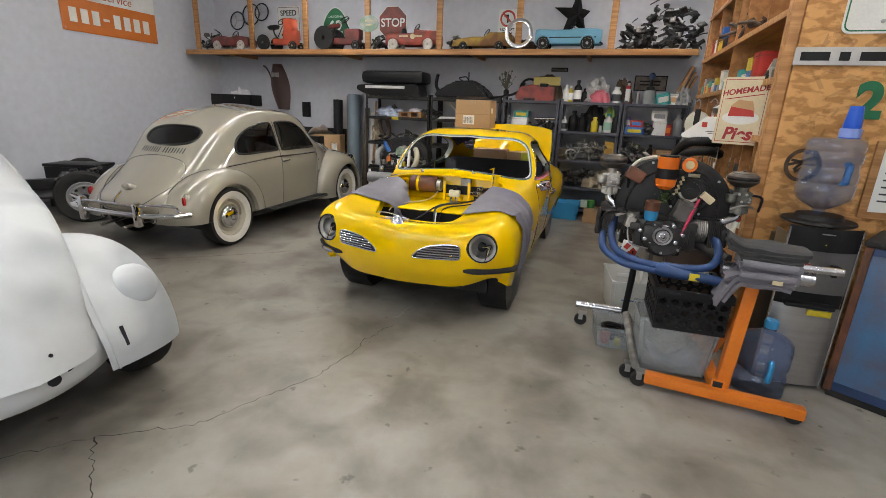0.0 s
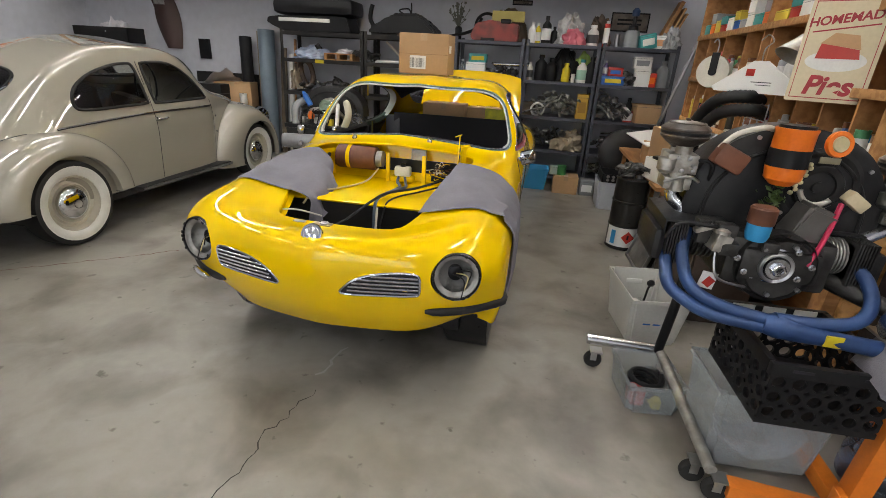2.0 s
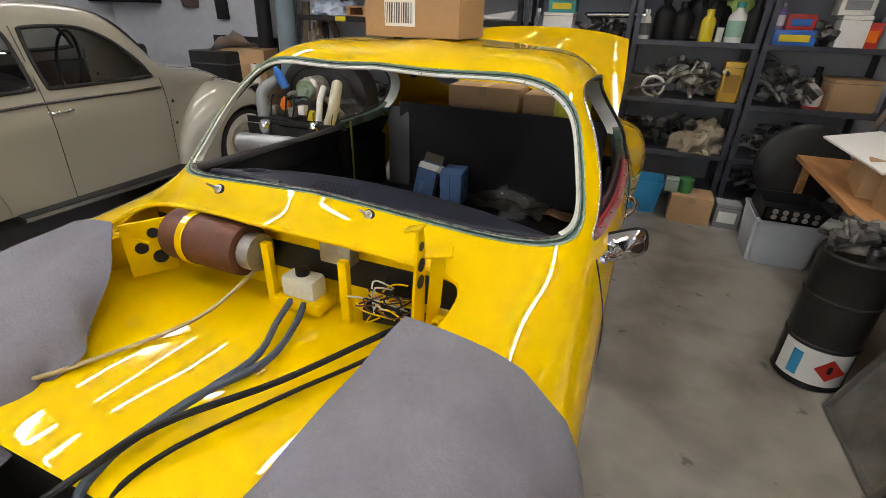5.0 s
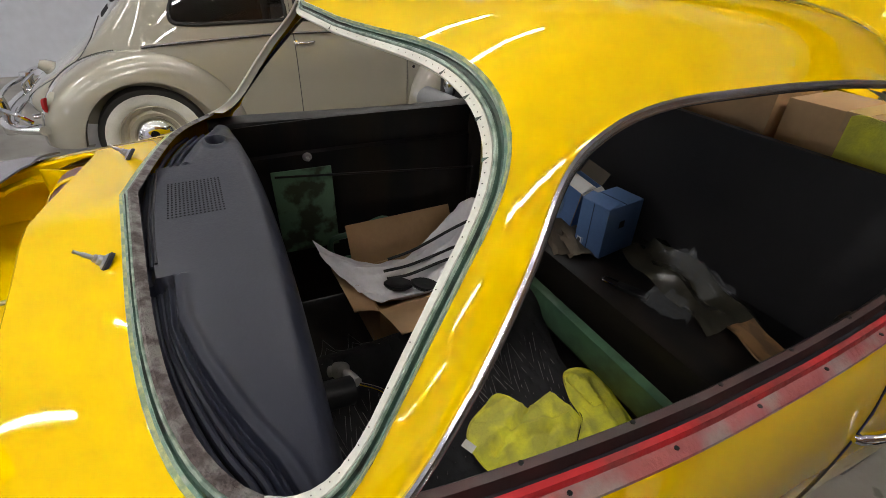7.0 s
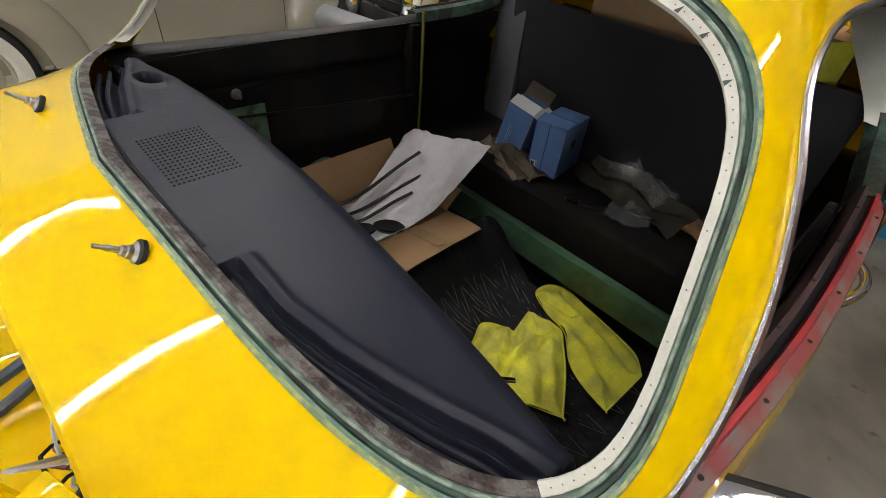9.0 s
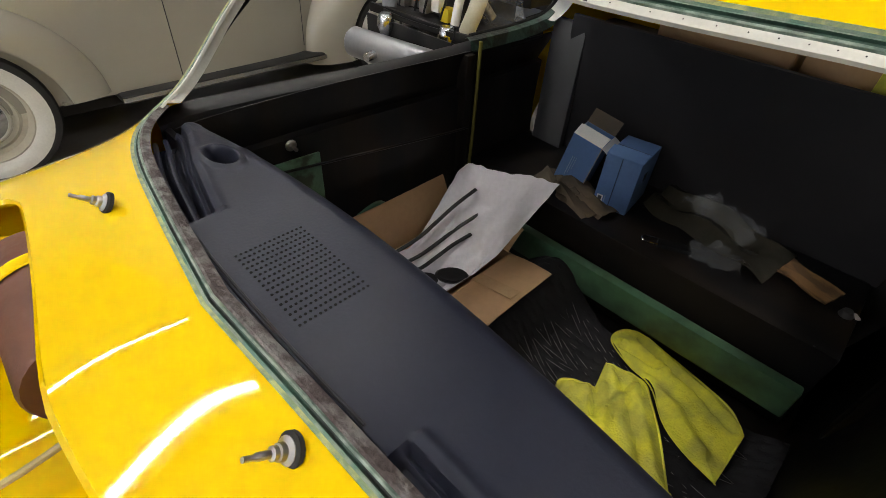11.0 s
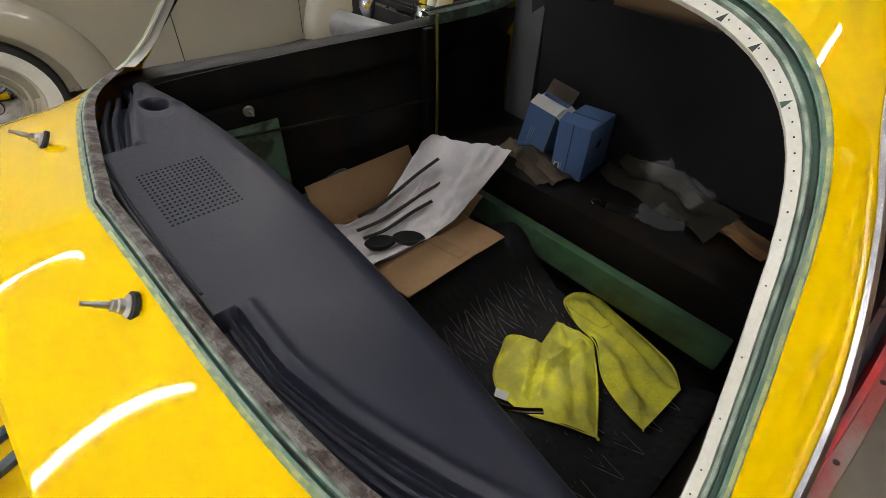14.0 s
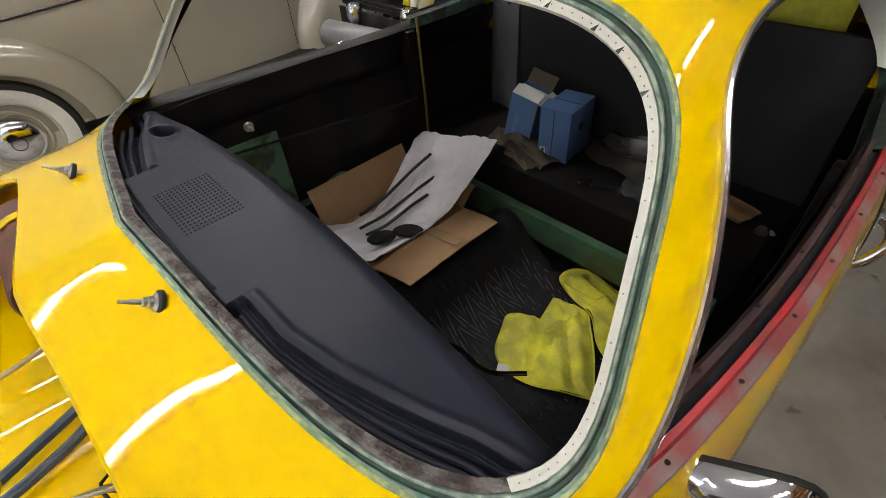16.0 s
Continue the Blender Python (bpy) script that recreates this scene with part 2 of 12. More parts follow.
def cut(verts, faces, g):
    """Keeps the part of a mesh where g(point) > 0, cutting the faces along g = 0."""
    val = [g(v) for v in verts]
    verts, val = list(verts), list(val)
    made, out = {}, []

    def cross(i, j):
        key = (min(i, j), max(i, j))
        if key not in made:
            t = val[i] / (val[i] - val[j])
            made[key] = len(verts)
            verts.append(tuple(a + (b - a) * t for a, b in zip(verts[i], verts[j])))
            val.append(0.0)
        return made[key]

    for f in faces:
        signs = [val[i] > 0 for i in f]
        if all(signs):
            out.append(f)
        elif any(signs):
            poly = []
            for i, j in zip(f, f[1:] + f[:1]):
                if val[i] > 0:
                    poly.append(i)
                if (val[i] > 0) != (val[j] > 0):
                    poly.append(cross(i, j))
            if len(poly) > 2:
                out.append(tuple(poly))
    used = sorted({i for f in out for i in f})
    where = {i: k for k, i in enumerate(used)}
    return [verts[i] for i in used], [tuple(where[i] for i in f) for f in out]


def poly_sd(poly):
    """Signed distance to a closed outline: minus inside."""
    p = np.array(poly, float)
    q = np.roll(p, -1, 0)

    def sd(x, y):
        d = q - p
        w = np.array([x, y]) - p
        t = np.clip((w * d).sum(1) / ((d * d).sum(1) + 1e-12), 0, 1)
        dist = np.sqrt(((w - d * t[:, None]) ** 2).sum(1)).min()
        inside = np.count_nonzero(((p[:, 1] > y) != (q[:, 1] > y)) & (x < (q[:, 0] - p[:, 0]) * (y - p[:, 1]) / (q[:, 1] - p[:, 1] + 1e-12) + p[:, 0])) % 2
        return -dist if inside else dist
    return sd


def mesh_bm(verts, faces):
    bm = bmesh.new()
    vs = [bm.verts.new(v) for v in verts]
    for f in faces:
        try:
            bm.faces.new([vs[i] for i in f])
        except ValueError:
            pass
    return bm


def mirror_x(verts, faces):
    """Adds the mirror image across x = 0."""
    n = len(verts)
    return verts + [(-x, y, z) for x, y, z in verts], faces + [tuple(i + n for i in f[::-1]) for f in faces]


def welded(verts, faces, dist=0.0008):
    bm = mesh_bm(verts, faces)
    bmesh.ops.remove_doubles(bm, verts=bm.verts, dist=dist)
    return bm


def thicken(bm, depth):
    """Gives a sheet a thickness, inwards along minus the normals."""
    bmesh.ops.recalc_face_normals(bm, faces=bm.faces)
    bmesh.ops.solidify(bm, geom=bm.faces[:], thickness=depth)
    return bm


def rim_loops(verts, faces):
    """The boundary loops of a mesh as lists of points."""
    count = {}
    for f in faces:
        for i, j in zip(f, f[1:] + f[:1]):
            key = (min(i, j), max(i, j))
            count[key] = count.get(key, 0) + 1
    nxt = {}
    for (i, j), c in count.items():
        if c == 1:
            nxt.setdefault(i, []).append(j)
            nxt.setdefault(j, []).append(i)
    loops, left = [], set(nxt)
    while left:
        start = left.pop()
        loop, prev, cur = [start], None, start
        while True:
            step = [k for k in nxt[cur] if k != prev and k in left]
            if not step:
                break
            prev, cur = cur, step[0]
            left.discard(cur)
            loop.append(cur)
        loops.append([Vector(verts[i]) for i in loop])
    return loops


# ---- the room ----
LEFT, RIGHT, BACK, FRONT, TOP = -6.85, 5.2, 8.50, -3.4, 3.6
part("floor", boxes((LEFT - 0.3, FRONT - 6, -0.3, RIGHT + 0.3, BACK + 0.3, 0.0)), concrete, label="grey stained concrete garage floor with a long crack")
tagged(bpy.data.objects["floor"], kind="structure", category="floor")
for nm, b in (("wall_back", (LEFT - 0.2, BACK, 0, RIGHT + 0.2, BACK + 0.2, TOP)), ("wall_left", (LEFT - 0.2, FRONT, 0, LEFT, BACK, TOP)),
              ("wall_right", (RIGHT, FRONT, 0, RIGHT + 0.2, BACK, TOP))):
    tagged(part(nm, boxes(b), wall_paint), "pale blue-grey painted garage wall", "wall", kind="structure")
# unseen front wall; its opening is assumed, for the fill lamp and sky
tagged(part("wall_front", boxes((LEFT - 0.2, FRONT - 0.2, 0, -3.3, FRONT, TOP), (1.3, FRONT - 0.2, 0, RIGHT + 0.2, FRONT, TOP), (-3.3, FRONT - 0.2, 2.9, 1.3, FRONT, TOP)),
            wall_paint), "unseen painted garage wall round an assumed opening", "wall", kind="structure")
tagged(part("ceiling", boxes((LEFT - 0.2, FRONT - 0.2, TOP, RIGHT + 0.2, BACK + 0.2, TOP + 0.2)), wall_paint), "plain pale garage ceiling", "ceiling", kind="structure")


def ceiling_light(x, y, turn=0):
    t = thing("ceiling_light", pose(x, y, TOP, 0, 0, turn), "long white twin-tube ceiling light fixture", "light", "ceiling tube lights")
    part("housing", boxes((-0.11, -0.77, -0.075, 0.11, 0.77, -0.01), bevel=0.01), white_plastic, t)
    for s in (-0.024, 0.024):
        bm = bmesh.new()
        tube(bm, [(s, -0.74, -0.095), (s, 0.74, -0.095)], 0.0135, 10)
        part("tube", bm, tube_glow, t)
    return t


first_light = ceiling_light(-3.75, 0.55)
for gx in (-3.75, -1.8, 0.65):
    for gy in (0.55, 3.4, 5.5, 7.0):
        if (gx, gy) not in ((-3.75, 0.55), (0.65, 5.5), (-1.8, 7.0), (0.65, 7.0)):
            copy_thing(first_light, pose(gx, gy, TOP))
# extra unseen fixtures, added to brighten the right side and the front
copy_thing(first_light, pose(2.9, 0.55, TOP))
for gx, gy in ((0.65, -1.9), (-1.8, -1.9), (-3.75, -1.9), (2.9, -1.9), (1.45, 5.2), (1.45, 6.9), (1.9, 2.7)):
    copy_thing(first_light, pose(gx, gy, TOP))


# the long crack in the slab, and a pale repair mark
def floor_line(pts, width, seed, z=0.0012):
    r = random.Random(seed)
    path = []
    for a, b in zip(pts, pts[1:]):
        n = max(2, int((Vector(b) - Vector(a)).length / 0.03))
        d = (Vector(b) - Vector(a)).normalized()
        for k in range(n):
            p = Vector(a).lerp(Vector(b), k / n)
            path.append(p + Vector((-d.y, d.x)) * r.gauss(0, 0.008))
    path.append(Vector(pts[-1]))
    bm = bmesh.new()
    prev = None
    for k, p in enumerate(path):
        d = (path[min(k + 1, len(path) - 1)] - path[max(k - 1, 0)]).normalized()
        w = width * r.uniform(0.4, 1.3)
        cur = (bm.verts.new((p.x - d.y * w, p.y + d.x * w, z)), bm.verts.new((p.x + d.y * w, p.y - d.x * w, z)))
        if prev:
            bm.faces.new((prev[0], prev[1], cur[1], cur[0]))
        prev = cur
    return bm


crack_dark = mat("crack_dark", (0.035, 0.03, 0.026), 0.9)
slab = bpy.data.objects["floor"]
part("crack", floor_line([(-1.75, 1.05), (-1.26, 1.58), (-0.92, 1.80), (-0.62, 2.40), (-0.55, 2.82), (-0.58, 2.88), (-0.50, 3.2)], 0.0022, 4), crack_dark, slab)
part("crack", floor_line([(-1.26, 1.58), (-1.05, 1.40), (-0.92, 1.32), (-0.80, 0.95), (-0.95, 0.6)], 0.003, 5), crack_dark, slab)
part("repair_mark", floor_line([(-0.55, 3.30), (-0.51, 3.40), (-0.53, 3.49), (-0.49, 3.56)], 0.007, 6), mat("pale_filler", (0.36, 0.35, 0.33), 0.8), slab)
part("cable_line", floor_line([(-3.6, 3.35), (-3.0, 3.75), (-2.5, 4.15), (-2.2, 4.4)], 0.004, 7, 0.004), mat("dull_red_cord", (0.16, 0.045, 0.035), 0.7), slab)


# ---- the yellow coupe: x to its left, y to its tail from the nose, z up ----
GX, GY = -0.49, 3.18
ghia = thing("coupe_car", pose(GX, GY, 0), "bright yellow vintage coupe mid-restoration, bonnet lid and windscreen removed", "car")


def line(v, u, w):
    return list(zip(v, u, w))


G0 = line([0] * 20,
          [.10, .0, -.035, -.008, .07, .27, .6, .9, 1.14, 1.279, 1.458, 1.63, 2.0, 2.35, 2.7, 3.2, 3.6, 3.95, 4.12, 4.05],
          [.31, .44, .59, .735, .775, .725, .83, .91, .968, .992, 1.1475, 1.302, 1.348, 1.342, 1.278, 1.035, .90, .78, .62, .35])
G1 = line([.25, .27, .29, .30, .32, .36, .40, .43, .42, .40, .39, .33, .33, .33, .31, .36, .33, .30, .28, .28],
          [.125, .035, .005, .01, .085, .28, .6, .9, 1.15, 1.306, 1.498, 1.684, 2.0, 2.35, 2.7, 3.2, 3.6, 3.95, 4.1, 4.03],
          [.31, .44, .59, .725, .768, .735, .815, .88, .938, .954, 1.12, 1.296, 1.335, 1.328, 1.262, 1.0, .875, .755, .60, .35])
G2 = line([.45, .51, .565, .60, .61, .61, .62, .63, .64, .66, .676, .608, .596, .585, .565, .59, .60, .58, .50, .48],
          [.17, .105, .072, .066, .14, .30, .6, .9, 1.15, 1.372, 1.567, 1.722, 2.0, 2.35, 2.65, 3.1, 3.55, 3.9, 4.05, 3.98],
          [.32, .43, .55, .66, .772, .815, .835, .86, .885, .916, 1.080, 1.228, 1.262, 1.24, 1.15, .97, .86, .73, .58, .36])
G3 = line([.60, .66, .70, .715, .72, .725, .735, .735, .735, .735, .745, .752, .752, .742, .715, .755, .755, .69, .60, .58],
          [.23, .175, .14, .13, .19, .33, .6, .9, 1.15, 1.38, 1.53, 1.75, 2.0, 2.35, 2.62, 3.1, 3.55, 3.88, 4.0, 3.94],
          [.37, .45, .55, .66, .73, .765, .785, .80, .82, .845, .905, .945, .957, .955, .935, .885, .82, .70, .55, .37])
G4 = line([.67, .73, .765, .785, .79, .795, .80, .79, .785, .785, .785, .785, .785, .785, .80, .83, .825, .74, .64, .62],
          [.27, .24, .23, .24, .28, .38, .62, .9, 1.15, 1.38, 1.53, 1.75, 2.0, 2.35, 2.7, 3.1, 3.55, 3.88, 3.98, 3.93],
          [.38, .44, .52, .60, .64, .66, .66, .66, .66, .67, .68, .69, .69, .69, .70, .68, .64, .58, .50, .38])
G5 = line([.68, .74, .77, .785, .79, .79, .785, .775, .77, .77, .77, .77, .77, .77, .78, .79, .78, .72, .64, .62],
          [.30, .28, .27, .28, .33, .42, .62, .9, 1.15, 1.38, 1.53, 1.75, 2.0, 2.35, 2.7, 3.1, 3.55, 3.86, 3.95, 3.92],
          [.36, .40, .43, .45, .45, .44, .43, .42, .42, .42, .42, .42, .42, .42, .42, .42, .42, .42, .41, .37])
G6 = line([.68, .72, .74, .75, .76, .76, .74, .73, .73, .73, .73, .73, .73, .73, .73, .74, .74, .70, .63, .61],
          [.31, .31, .31, .33, .37, .44, .62, .9, 1.15, 1.38, 1.53, 1.75, 2.0, 2.35, 2.7, 3.1, 3.5, 3.83, 3.93, 3.9],
          [.34, .33, .32, .31, .30, .28, .25, .23, .22, .22, .22, .22, .22, .22, .22, .23, .26, .30, .33, .34])
ST = np.concatenate([[0], np.cumsum([np.mean([(Vector(g[i + 1]) - Vector(g[i])).length for g in (G0, G1, G2)]) ** 0.75 for i in range(19)])]).tolist()
ghia_grid = net_skin([G0, G1, G2, G3, G4, G5, G6], ST, [0, 1.0, 1.9, 2.7, 3.6, 4.4, 5.2], 9, 8)
for _ in range(12):
    ghia_grid[1:-1] = (ghia_grid[:-2] + 2 * ghia_grid[1:-1] + ghia_grid[2:]) / 4
for _ in range(14):
    ghia_grid[1:56, 1:-1] = (ghia_grid[1:56, :-2] + 2 * ghia_grid[1:56, 1:-1] + ghia_grid[1:56, 2:]) / 4
    ghia_grid[1:50] = (ghia_grid[:49] + 2 * ghia_grid[1:50] + ghia_grid[2:51]) / 4
    ghia_grid[:56, 0, 1:] = (ghia_grid[:56, 0, 1:] + ghia_grid[:56, 1, 1:]) / 2
gv, gf = grid_mesh(ghia_grid)


def smooth01(x):
    x = min(max(x, 0.0), 1.0)
    return x * x * (3 - 2 * x)


# openings
def screen_outline(n=72, grow=0.0):
    """The windscreen's outline (v, u, w)."""
    out = []
    for k in range(n):
        c, s = math.cos(2 * math.pi * k / n), math.sin(2 * math.pi * k / n)
        p = 2 / (3.75 if s < 0 else 4.23)
        a = math.copysign(abs(c) ** p, c) * (1 + grow / 0.65)
        b = 0.5 + 0.5 * math.copysign(abs(s) ** p, s) * (1 + grow / 0.24)
        out.append(((0.745 - 0.162 * b) * a, 1.286 + 0.344 * b + (0.069 + 0.093 * b) * a * a, 0.995 + 0.304 * b + (-0.139 + 0.123 * b) * a * a))
    return out


def screen_q(u, w):
    return 0.70 * u + 0.71 * w


screen_sd = poly_sd([(v, screen_q(u, w)) for v, u, w in screen_outline()])
side_pts = curve_pts([(1.469, .933, 0), (1.505, .972, 0), (1.543, 1.013, 0), (1.583, 1.06, 0), (1.622, 1.104, 0), (1.664, 1.15, 0), (1.703, 1.193, 0), (1.733, 1.217, 0), (1.768, 1.233, 0), (1.812, 1.245, 0),
                      (1.873, 1.252, 0), (1.966, 1.253, 0), (2.07, 1.251, 0), (2.2, 1.243, 0), (2.336, 1.226, 0), (2.47, 1.195, 0), (2.59, 1.148, 0), (2.672, 1.088, 0), (2.715, 1.025, 0), (2.722, .975, 0),
                      (2.685, .943, 0), (2.55, .925, 0), (2.42, .918, 0), (2.3, .913, 0), (2.1, .909, 0), (1.9, .911, 0), (1.7, .919, 0), (1.56, .926, 0)], 5, True)
side_sd = poly_sd([(p.x, p.y) for p in side_pts])
rear_sd = poly_sd([(0.47 * math.copysign(abs(math.cos(a)) ** 0.6, math.cos(a)), 2.93 + 0.235 * math.copysign(abs(math.sin(a)) ** 0.6, math.sin(a)))
                   for a in np.linspace(0, 2 * math.pi, 64, endpoint=False)])
hood_half = [(0, .262, 0), (.15, .262, 0), (.255, .266, 0), (.30, .29, 0), (.335, .38, 0), (.37, .5, 0), (.42, .7, 0), (.475, .92, 0), (.502, 1.06, 0), (.490, 1.140, 0), (.42, 1.157, 0), (.2, 1.150, 0)]
hood_pts = curve_pts(hood_half + [(0, 1.138, 0)] + [(-x, y, 0) for x, y, z in hood_half[:0:-1]], 5, True)
hood_sd = poly_sd([(p.x, p.y) for p in hood_pts])
lid_sd = poly_sd([(0.43 * math.copysign(abs(math.cos(a)) ** 0.5, math.cos(a)), 3.60 + 0.30 * math.copysign(abs(math.sin(a)) ** 0.5, math.sin(a)))
                  for a in np.linspace(0, 2 * math.pi, 48, endpoint=False)])
LAMP = (0.60, 0.10, 0.638)


def not_screen(p):
    return 1.0 if p[1] < 1.1 or p[1] > 1.95 or p[2] < 0.85 else screen_sd(p[0], screen_q(p[1], p[2]))


def not_side(p):
    return 1.0 if p[2] < 0.78 or p[0] < 0.35 or p[1] < 1.2 or p[1] > 2.9 else side_sd(p[1], p[2])


def not_rear(p):
    return 1.0 if p[1] < 2.5 or p[1] > 3.4 or p[0] > 0.6 else rear_sd(p[0], p[1])


def not_hood(p):
    return 1.0 if p[1] < 0.15 or p[1] > 1.2 or p[2] < 0.6 else hood_sd(p[0], p[1])


def not_lid(p):
    return 1.0 if p[1] < 3.2 else lid_sd(p[0], p[1])


def not_lamp(p):
    return 1.0 if p[1] > 0.3 else math.hypot(p[0] - LAMP[0], p[2] - LAMP[2]) - 0.098


def not_arch(p):
    a = math.hypot(p[1] - 0.80, (p[2] - 0.30) * 1.0) - 0.355
    b = math.hypot(p[1] - 3.20, (p[2] - 0.30) * 1.15) - 0.365
    return min(a, b) if p[0] > 0.45 else 1.0


for g in (not_screen, not_rear, not_hood, not_lid, not_lamp, not_arch):
    gv, gf = cut(gv, gf, g)
near_v, near_f = cut(gv, gf, not_side)
far_v, far_f = cut(gv, gf, lambda p: not_side((p[0], p[1], p[2] + 0.024 * smooth01((1.0 - p[2]) / 0.05))))
body_bm = welded(near_v + [(-x, y, z) for x, y, z in far_v], near_f + [tuple(i + len(near_v) for i in f[::-1]) for f in far_f])
body = part("body_shell", body_bm, yellow, ghia, "glossy yellow painted steel body")


from mathutils.bvhtree import BVHTree

full_v, full_f = mirror_x(*grid_mesh(ghia_grid))
skin = BVHTree.FromPolygons([Vector(v) for v in full_v], full_f)


def on_top(v, u, lift=0.0):
    """The point of the body over (v, u)."""
    hit = skin.ray_cast(Vector((v, u, 2.0)), Vector((0, 0, -1)))
    return hit[0] + Vector((0, 0, lift)) if hit[0] else Vector((v, u, 0.8))


def on_side(u, w, lift=0.0, side=1):
    hit = skin.ray_cast(Vector((side * 2.0, u, w)), Vector((-side, 0, 0)))
    return hit[0] + Vector((side * lift, 0, 0)) if hit[0] else Vector((side * 0.75, u, w))


def on_nose(v, w, lift=0.0):
    hit = skin.ray_cast(Vector((v, -1.0, w)), Vector((0, 1, 0)))
    return hit[0] + Vector((0, -lift, 0)) if hit[0] else Vector((v, 0.1, w))


def ribbon(rows, closed=True):
    """A strip between loops of equal length."""
    bm = bmesh.new()
    vs = [[bm.verts.new(p) for p in r] for r in rows]
    n = len(rows[0])
    for a, b in zip(vs, vs[1:]):
        for k in range(n if closed else n - 1):
            bm.faces.new((a[k], a[(k + 1) % n], b[(k + 1) % n], b[k]))
    return bm


channel_pale = mat("scraped_pale_green", (0.24, 0.30, 0.25), 0.45, 0, (0.05, 0.09, 0.07), 55, 0.75, bump=0.35, fine=0.35)
channel_dark = mat("grimy_green_groove", (0.035, 0.075, 0.055), 0.5, 0, (0.012, 0.014, 0.012), 16, 0.9, bump=0.35, fine=0.3)
channel_teal = mat("worn_teal_paint", (0.09, 0.18, 0.14), 0.4, 0, (0.26, 0.29, 0.24), 70, 0.7, bump=0.3, fine=0.3)
overspray = mat("yellow_green_overspray", (0.36, 0.37, 0.15), 0.45, 0, (0.12, 0.19, 0.12), 70, 0.8, bump=0.2, fine=0.3)
white_strip = mat("white_perforated_strip", (0.60, 0.60, 0.55), 0.55, 0, (0.50, 0.50, 0.45), 20, 0.6)
old_putty = mat("old_putty", (0.13, 0.12, 0.115), 0.7, 0, (0.035, 0.02, 0.02), 45, 0.85, bump=0.5, bump_scale=150)
dash_vinyl = mat("dash_vinyl", (0.0165, 0.0185, 0.0295), 0.40, 0, (0.0125, 0.014, 0.025), 8, 0.5, bump=0.04, bump_scale=220)
groove_black = mat("groove_black", (0.022, 0.022, 0.027), 0.5)
cabin_black = mat("cabin_black", (0.008, 0.008, 0.009), 0.34, 0, (0.017, 0.013, 0.010), 3.0, 0.8, fine=0.05, stretch=(1, 3, 0.6))
carpet_black = mat("carpet_black", (0.036, 0.036, 0.040), 0.9, 0, (0.03, 0.029, 0.03), 9, 0.4, fine=0.05, bump=0.25, bump_scale=200)
board_black = mat("board_black", (0.026, 0.025, 0.028), 0.6, 0, (0.02, 0.019, 0.021), 3, 0.6, bump=0.03)
door_top = mat("door_top_black", (0.012, 0.012, 0.013), 0.45, 0, (0.02, 0.018, 0.015), 6, 0.6)
red_oxide = mat("red_paint", (0.36, 0.015, 0.02), 0.4, 0, (0.17, 0.03, 0.03), 14, 0.8, bump=0.15)
red_grey = mat("worn_grey_red", (0.22, 0.16, 0.155), 0.5, 0, (0.25, 0.04, 0.04), 11, 0.85, bump=0.2)
polished = mat("polished_aluminium", (0.62, 0.63, 0.66), 0.22, 1.0, (0.5, 0.5, 0.53), 12, 0.6)

# windscreen surround: painted channel, then a white strip at sides and top, putty along the foot
NRM = Vector((0, -0.71, 0.70))


def surround(grow, depth, n=96):
    out = []
    rim = max(grow, -0.003)
    for p, q in zip(screen_outline(n, rim), screen_outline(n, grow)):
        p, q = Vector(p), Vector(q)
        hit = skin.ray_cast(p + NRM * 0.4, -NRM)[0] or p
        out.append(hit + (q - p) - NRM * depth)
    return out


channel = part("windscreen_channel", ribbon([surround(0.0005, -0.0012), surround(-0.0005, -0.002), surround(-0.0015, -0.0005), surround(-0.003, 0.001)]), overspray, body, "yellow-green overspray round the bare windscreen channel")
part("channel_step", ribbon([surround(-0.003, 0.001), surround(-0.0045, 0.003), surround(-0.006, 0.0025)]), channel_teal, channel, "worn teal paint step")
part("channel_groove", ribbon([surround(-0.006, 0.0025), surround(-0.0065, 0.006), surround(-0.0095, 0.0065), surround(-0.0105, 0.003)]), channel_dark, channel, "dark grimy green groove")
part("channel_ridge", ribbon([surround(-0.0105, 0.003), surround(-0.0115, 0.0015), surround(-0.0135, 0.002), surround(-0.015, 0.006)]), channel_pale, channel, "scraped pale green ridge")
o1, o2, o3, o4 = surround(-0.0145, 0.006), surround(-0.0152, 0.003), surround(-0.0228, 0.005), surround(-0.0234, 0.010)
n_s = len(o1)
top_ids = [k % n_s for k in range(-8, n_s // 2 + 10)]
part("pinch_strip", ribbon([[o[k] for k in top_ids] for o in (o1, o2, o3, o4)], False), white_strip, body, "white perforated trim strip")
bm = bmesh.new()
for k in range(int(len(top_ids) * 1.6)):
    f_ = k / 1.6
    i0 = int(f_)
    if i0 + 1 >= len(top_ids):
        break
    fr = f_ - i0
    for row in (0.5,):
        p = (o2[top_ids[i0]].lerp(o2[top_ids[i0 + 1]], fr)).lerp(o3[top_ids[i0]].lerp(o3[top_ids[i0 + 1]], fr), row) + NRM * 0.0012
        lathe(bm, [(0.0007, 0), (0.0007, 0.0004)], 5, Matrix.Translation(p) @ NRM.to_track_quat("Z", "Y").to_matrix().to_4x4())
tagged(part("strip_holes", bm, black_plastic, body, smooth=False), kind="stuff")
for k in (36, 39, 42, 14, 11, 9, 6, 23):
    a, b = o2[k], o3[k]
    side = (o2[(k + 1) % n_s] - o2[k]).normalized() * 0.0025
    bm = bmesh.new()
    bm.faces.new([bm.verts.new(p + NRM * 0.002) for p in (a.lerp(b, 0.15), b - side, b + side)])
    part("strip_notch", bm, channel_dark, body, smooth=False)
